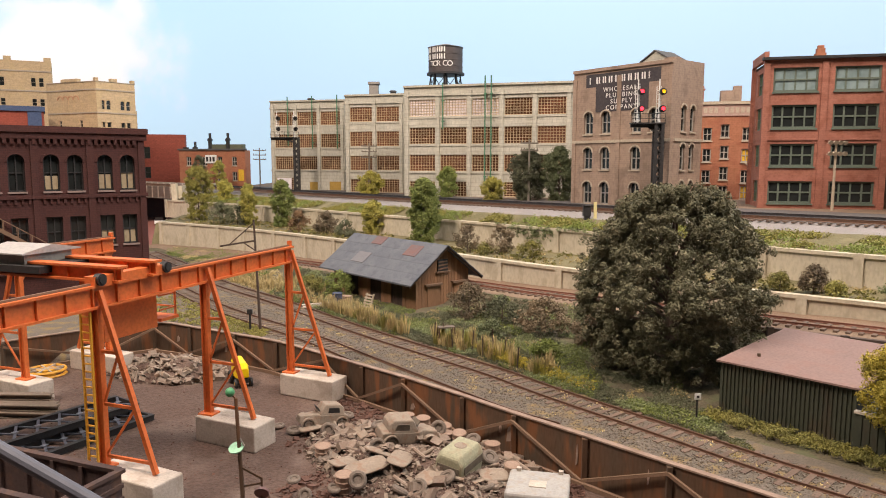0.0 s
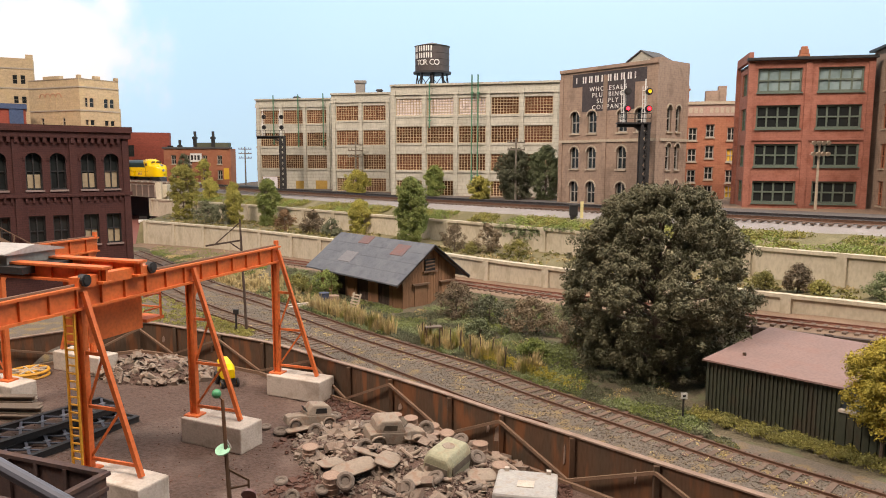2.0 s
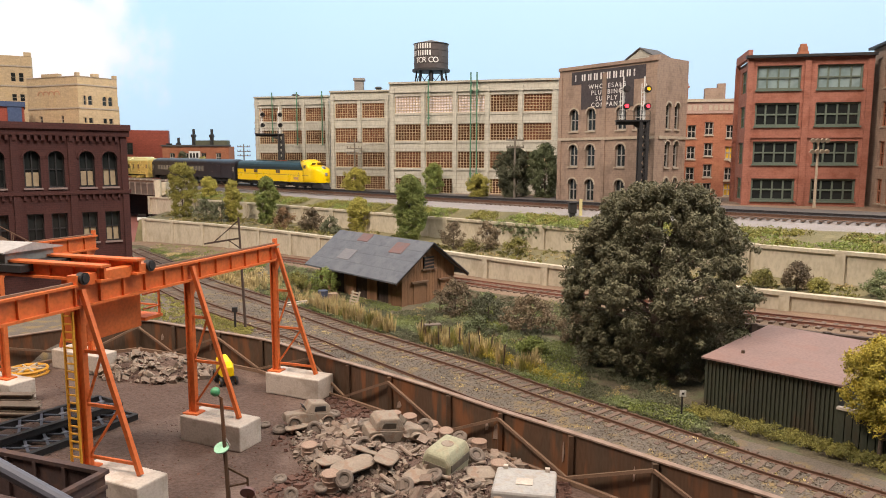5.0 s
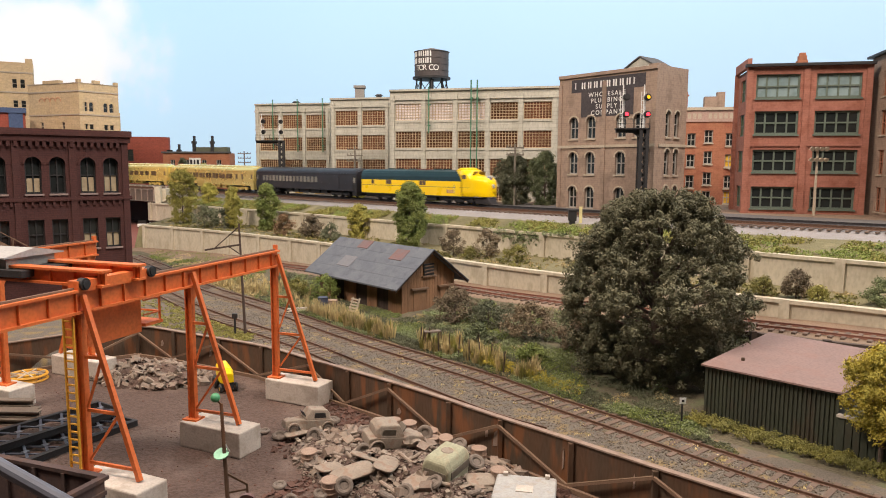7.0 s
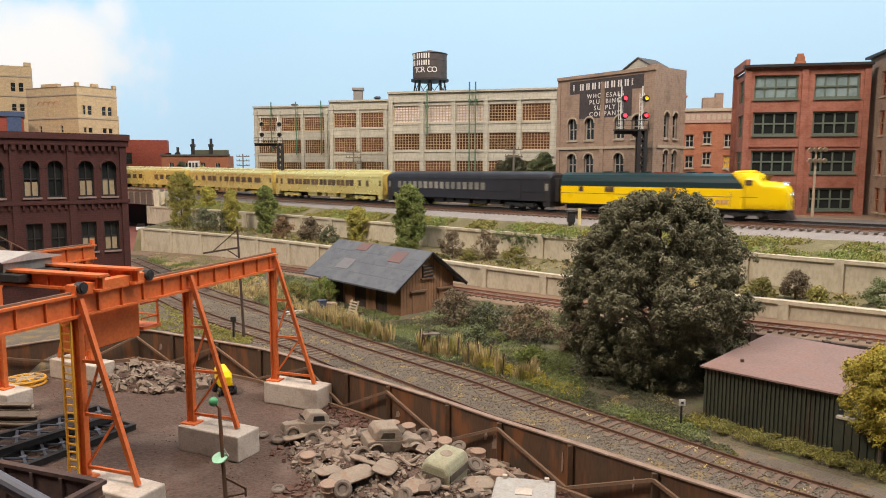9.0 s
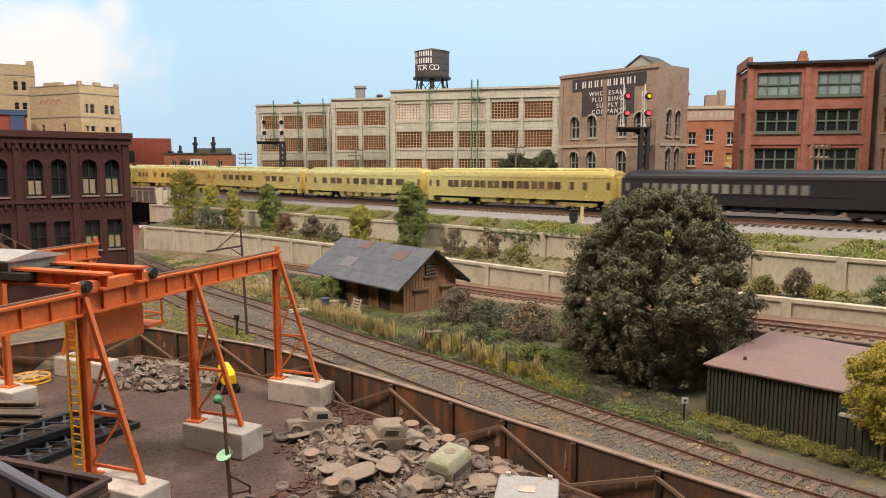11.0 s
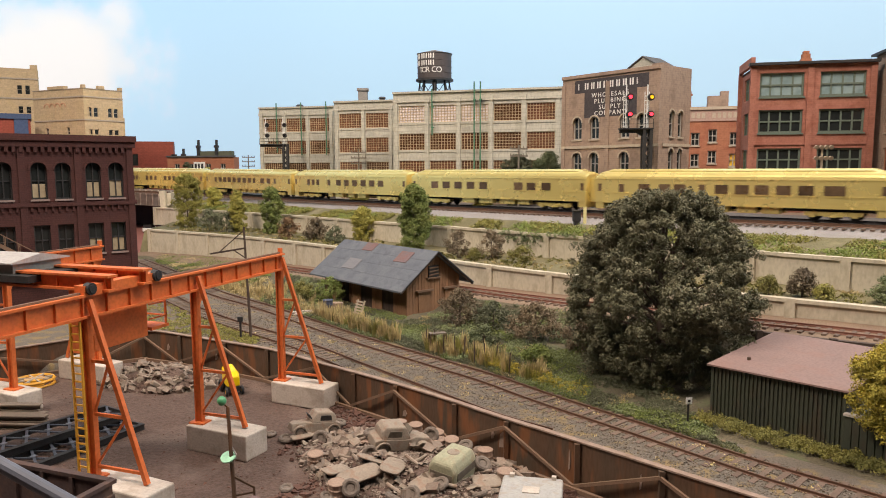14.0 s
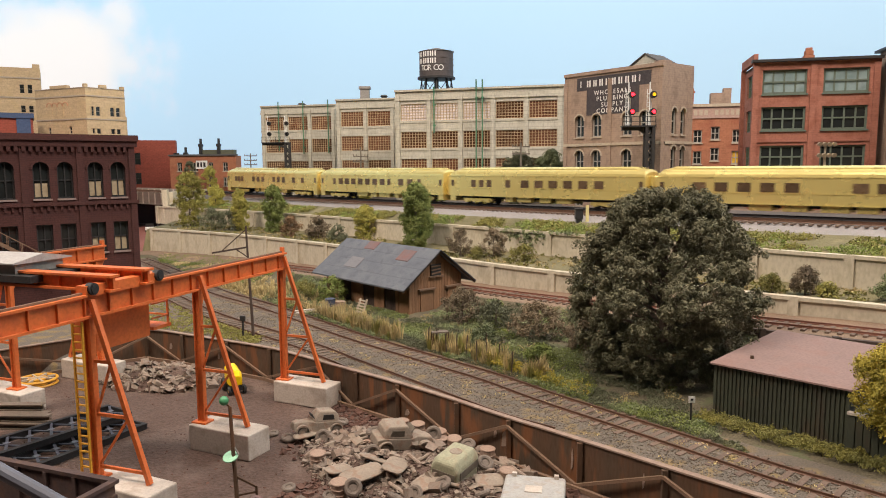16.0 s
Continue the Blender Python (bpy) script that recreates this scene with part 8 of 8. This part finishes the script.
def clods():
    rng = random.Random(31)
    f, g = Form(), Form()
    for _ in range(5200):
        x = rng.uniform(-12, 6)
        y = rng.uniform(24, min(44, over(YARDWALL, x) - 0.8))
        if noise.noise(Vector((x * 0.3, y * 0.3, 6))) < -0.02 + 0.25 * max(0, -7 - x):
            continue
        f.lump((x, y, -2.08), abs(rng.gauss(0, 0.10)) + 0.035, rng)
    for _ in range(1500):
        x = rng.uniform(-27, 6)
        y = rng.uniform(24, min(52, over(YARDWALL, x) - 0.4))
        g.lump((x, y, -2.1), abs(rng.gauss(0, 0.03)) + 0.015, rng)
    solo("dirt_clods", f, CLOD, "loose reddish brown clods on the yard", "dirt", kind="stuff")
    solo("yard_gravel", g, CLOD, "scattered small gravel on the yard", "gravel", kind="stuff")
    b = Form()
    c = Form()
    for i in range(16000):
        x = rng.uniform(-20, 17)
        y0, y1 = over(YARDWALL, x) + 0.3, over(T2, x) + 2.0
        if y1 <= y0:
            continue
        (b if i % 3 else c).lump((x, rng.uniform(y0, y1), -0.15), rng.uniform(0.02, 0.05), rng)
    solo("ballast_stones", b, BALLASTSTONE, "grey ballast stones between the rails", "ballast", kind="stuff")
    solo("ballast_chips", c, BALLASTCHIP, "brown ballast chips between the rails", "ballast", kind="stuff")


BALLASTSTONE = mat("ballast_stone", (0.164, 0.139, 0.114), (0.223, 0.188, 0.154), 0.5, 0.1, 0.95, 0, vary=0.5)
BALLASTCHIP = mat("ballast_chip", (0.198, 0.144, 0.0891), (0.139, 0.109, 0.0792), 0.5, 0.1, 0.95, 0, vary=0.5)
clods()


def loader():
    th = thing("yard_tractor", "small bright yellow tractor with black tyres", "tractor", on_yard(-13.15, 44.9, -2.4, -60))
    th.scale = (0.78, 0.78, 0.78)
    part("bonnet", body_form([(-1.1, [(0.5, 0.7), (0.5, 1.9), (0.3, 2.15), (-0.3, 2.15), (-0.5, 1.9), (-0.5, 0.7)]), (0.5, [(0.5, 0.7), (0.5, 1.7), (0.3, 1.9), (-0.3, 1.9), (-0.5, 1.7), (-0.5, 0.7)]), (1.0, [(0.42, 0.8), (0.4, 1.4), (0.25, 1.55), (-0.25, 1.55), (-0.4, 1.4), (-0.42, 0.8)])]), LOCOYELLOW, th, bevel=0.06)
    part("seat", Form().box(-1.1, -0.4, -0.35, 0.35, 0.5, 0.95), BLACK, th)
    part("chassis", Form().box(-1.2, 1.0, -0.45, 0.45, 0.35, 0.72), BLACK, th)
    for x, r in ((-0.8, 0.55), (0.8, 0.38)):
        for y in (-0.62, 0.62):
            w = part("wheel", Form().ring((x, y, r), (0, 1, 0), r * 0.7, r * 0.3, 16, 6), BLACK, th)
            part("hub", Form().rod((x, y - 0.08, r), (x, y + 0.08, r), r * 0.4, n=10), YELLOW, w)


loader()


def lattice(x, y, z, rz, L, w):
    """A black lattice panel lying flat."""
    th = thing("lattice_girder", "black riveted lattice girder lying on the yard", "girder", on_yard(x, y, z, rz), "spare lattice girders")
    for yy in (-w / 2, w / 2):
        part("chord", Form().box(-L / 2, L / 2, yy - 0.1, yy + 0.1, 0, 0.3).box(-L / 2, L / 2, yy - 0.15, yy + 0.15, 0.3, 0.34), BLACK, th)
    for xx in (-L / 2, L / 2):
        part("end_plate", Form().box(xx - 0.06, xx + 0.06, -w / 2, w / 2, 0, 0.3), BLACK, th)
    n = int(L / w * 2)
    for i in range(n):
        a, b = -L / 2 + L * i / n, -L / 2 + L * (i + 1) / n
        part("lacing", Form().bar((a, -w / 2, 0.28), (b, w / 2, 0.28), 0.13, 0.06), LACING, th)
        part("lacing", Form().bar((a, w / 2, 0.20), (b, -w / 2, 0.20), 0.13, 0.06), LACING, th)
        # gussets are coloured grey as the glints on the black girder
        part("gusset", Form().box((a + b) / 2 - 0.14, (a + b) / 2 + 0.14, -0.14, 0.14, 0.312, 0.33), GLINTGREY, th)


# lighter than the black chords: the girder's highlights put in as colour
LACING = mat("lacing_steel", (0.05, 0.055, 0.075), (0.08, 0.085, 0.105), 0.5, 0.1, 0.5, 0)
GLINTGREY = mat("glint_grey", (0.20, 0.21, 0.24), (0.14, 0.15, 0.17), 0.5, 0.1, 0.45, 0, metal=0.4)
lattice(-19.9, 34.06, -2.4, 61, 11.0, 2.0)
lattice(-21.5, 35.3, -2.04, 56, 11.0, 2.1)


def steel_stack():
    k = 0
    for i, (dx, dy, dz) in enumerate(((0, 0, 0), (0.3, -0.55, 0.0), (-0.2, 0.6, 0.0), (0.1, 0.1, 0.36), (0.4, -0.45, 0.36), (-0.4, 0.35, 0.72))):
        f = Form().box(-5, 5, -0.24, 0.24, 0.28, 0.34).box(-5, 5, -0.24, 0.24, 0, 0.06).box(-5, 5, -0.04, 0.04, 0.06, 0.28)
        solo("steel_beam", f, mat("beam_brown", (0.20, 0.155, 0.115), (0.15, 0.11, 0.08), 0.8, 0.1, 0.75, 0.01) if not k else bpy.data.materials["beam_brown"], "brown weathered steel beam stacked in the yard", "steel beam", "stacked steel beams", m=on_yard(-27.3 + dx, 39.6 + dy, -2.4 + dz, -6 + i * 0.7))
        k = 1


steel_stack()
_t = thing("cable_reel", "yellow flat cable reel lying on the yard", "cable reel", on_yard(-27.0, 47.0, -2.4))
part("rim", Form().ring((0, 0, 0.35), (0, 0, 1), 1.15, 0.1, 24, 6).ring((0, 0, 0.06), (0, 0, 1), 1.15, 0.1, 24, 6), YELLOW, _t)
part("spokes", Form().bar((-1.1, 0, 0.4), (1.1, 0, 0.4), 0.12).bar((0, -1.1, 0.4), (0, 1.1, 0.4), 0.12).bar((-0.8, -0.8, 0.4), (0.8, 0.8, 0.4), 0.1).bar((-0.8, 0.8, 0.4), (0.8, -0.8, 0.4), 0.1), TANTRIM, _t)
part("drum", Form().rod((0, 0, 0), (0, 0, 0.42), 0.6, n=18), YELLOW, _t)


def gondola():
    th = thing("gondola_wagon", "brown open gondola wagon with ribbed sides", "wagon", on_yard(-15.7, 25.3, -2.3, -21))
    L, w, h = 12.0, 2.8, 2.65
    W_ = mat("wagon_brown", (0.085, 0.05, 0.042), (0.065, 0.042, 0.038), 1.2, 0.12, 0.75, 0.01, c3=(0.14, 0.07, 0.04), amount=0.5, spots=0.6)
    for y in (-w / 2, w / 2):
        s = part("side", Form().box(-L + 3.2, 3.2, y - 0.06, y + 0.06, 1.0, h).box(-L + 3.2, 3.2, y - 0.14, y + 0.14, h, h + 0.14), W_, th)
        for i in range(9):
            x = -L + 3.3 + i * 1.45
            part("rib", Form().box(x - 0.08, x + 0.08, y - 0.16, y + 0.16, 1.0, h), W_, s)
    part("end", Form().box(3.2, 3.3, -w / 2, w / 2, 1.0, h).box(3.16, 3.42, -w / 2 - 0.1, w / 2 + 0.1, h, h + 0.14).box(3.3, 3.4, -w / 2, w / 2, 1.6, 1.75).box(3.3, 3.4, -w / 2, w / 2, 2.1, 2.25), W_, th)
    part("floor", Form().box(-L + 3.2, 3.2, -w / 2, w / 2, 0.85, 1.0), W_, th)
    bogie(th, 1.2, 2, BLACK, 1.7)
    bogie(th, -6.8, 2, BLACK, 1.7)


gondola()


def target_post():
    th = thing("target_post", "rusty switch post with green target discs", "switch stand", at(-8.0, 27.2, -2.42))
    part("post", Form().rod((0, 0, 0), (-0.18, 0, 5.12), 0.1, 0.07, 8), RUST, th)
    gm = mat("target_green", (0.05, 0.24, 0.10), (0.10, 0.34, 0.16), 0.5, 0.1, 0.4, 0)
    n, k = 14, 8
    vs = [(-0.4 + 0.19 * math.sin(math.pi * j / k) * math.cos(2 * math.pi * i / n), 0.19 * math.sin(math.pi * j / k) * math.sin(2 * math.pi * i / n), 5.36 + 0.19 * math.cos(math.pi * j / k)) for j in range(k + 1) for i in range(n)]
    ball = Form().add(vs, [(j * n + i, j * n + (i + 1) % n, (j + 1) * n + (i + 1) % n, (j + 1) * n + i) for j in range(k) for i in range(n)])
    part("ball", ball, gm, th, "glossy green ball", smooth=True)
    part("ball_arm", Form().bar((-0.36, 0, 5.28), (-0.16, 0, 5.08), 0.06), RUST, th)
    part("disc", Form().rod((0.1, -0.02, 3.06), (0.1, -0.045, 3.11), 0.3, n=18), mat("target_pale", (0.30, 0.58, 0.38), (0.26, 0.50, 0.33), 0.5, 0.1, 0.5, 0), th, "pale green disc", m=at(0, 0, 0, 0, 0, -6))
    part("disc_arm", Form().bar((-0.12, 0, 3.55), (0.1, 0, 3.14), 0.05), OLDWHITE, th)
    part("bracket", Form().bar((-0.05, 0, 2.25), (0.75, 0, 1.8), 0.08).bar((0.75, 0, 1.84), (0.75, 0, 0.4), 0.08).bar((-0.02, 0, 1.45), (0.75, 0, 1.6), 0.07), RUST, th)
    part("pink_disc", Form().rod((0.75, -0.1, 1.2), (0.75, 0.0, 1.25), 0.3, n=14), PATCHRED, th)


target_post()
solo("near_cable", Form().rod((-5.6, 7.0, 9.70), (-3.0, 7.0, 8.10), 0.075, n=12), mat("cable_grey", (0.13, 0.13, 0.15), (0.10, 0.10, 0.12), 1, 0.3, 0.6, 0), "grey cable close to the camera", "cable")

# litter by the timber shed
for _dx, _dy, _dz, _rz in ((0, 0, 0, 20), (0.2, 0.35, 0.02, 28), (-0.1, 0.15, 0.12, 8)):
    solo("loose_board", Form().box(-1.2, 1.2, -0.15, 0.15, 0, 0.08), CONCRETE, "pale board lying by the timber shed", "board", "loose boards", m=at(-10.6 + _dx, 58.8 + _dy, _dz, _rz, 0, -4))
drum(-9.09, 60.16, -0.3, 1.1, 0.42, mat("drum_blue", (0.05, 0.06, 0.10), (0.07, 0.08, 0.11), 0.5, 0.1, 0.7, 0.01))
drum(-8.17, 59.65, -0.3, 0.95, 0.4, DRUM)
_t = thing("pallet", "weathered slatted pallet leaning on the shed", "pallet", at(-6.3, 56.7, 0.0, -48, -20))
for _i in range(6):
    part("slat", Form().box(-0.55, 0.55, -0.04, 0.0, 0.08 + _i * 0.24, 0.2 + _i * 0.24), TANTRIM, _t)
part("runner", Form().box(-0.5, -0.38, 0, 0.1, 0, 1.5).box(0.38, 0.5, 0, 0.1, 0, 1.5), TANTRIM, _t)
_t = thing("junk_frame", "small rusty iron frame with pale lid in the weeds", "scrap", at(0.3, 46.2, 0.0, 15))
part("frame_legs", Form().bar((-0.6, 0, 0), (-0.5, 0, 1.1), 0.08).bar((0.6, 0, 0), (0.5, 0, 1.1), 0.08).bar((-0.6, 0.5, 0), (-0.5, 0.5, 1.1), 0.08).bar((0.6, 0.5, 0), (0.5, 0.5, 1.1), 0.08), RUST, _t)
part("lid", Form().box(-0.55, 0.55, 0.0, 0.5, 1.05, 1.13), TYRE, _t)
for _i in range(9):
    solo("fence_stake", Form().rod((0, 0, -0.2), (0.03, 0, 1.35), 0.038, n=6), TIMBER, "thin dark wooden stake in the weeds", "stake", "stakes along the track", m=at(-0.6 + _i * 0.62, over(T2, -0.6 + _i * 0.62) + 2.6 + 0.5 * math.sin(_i * 2.1), 0, 0, 3 * math.sin(_i), 4 * math.cos(_i * 1.7)))


motions()
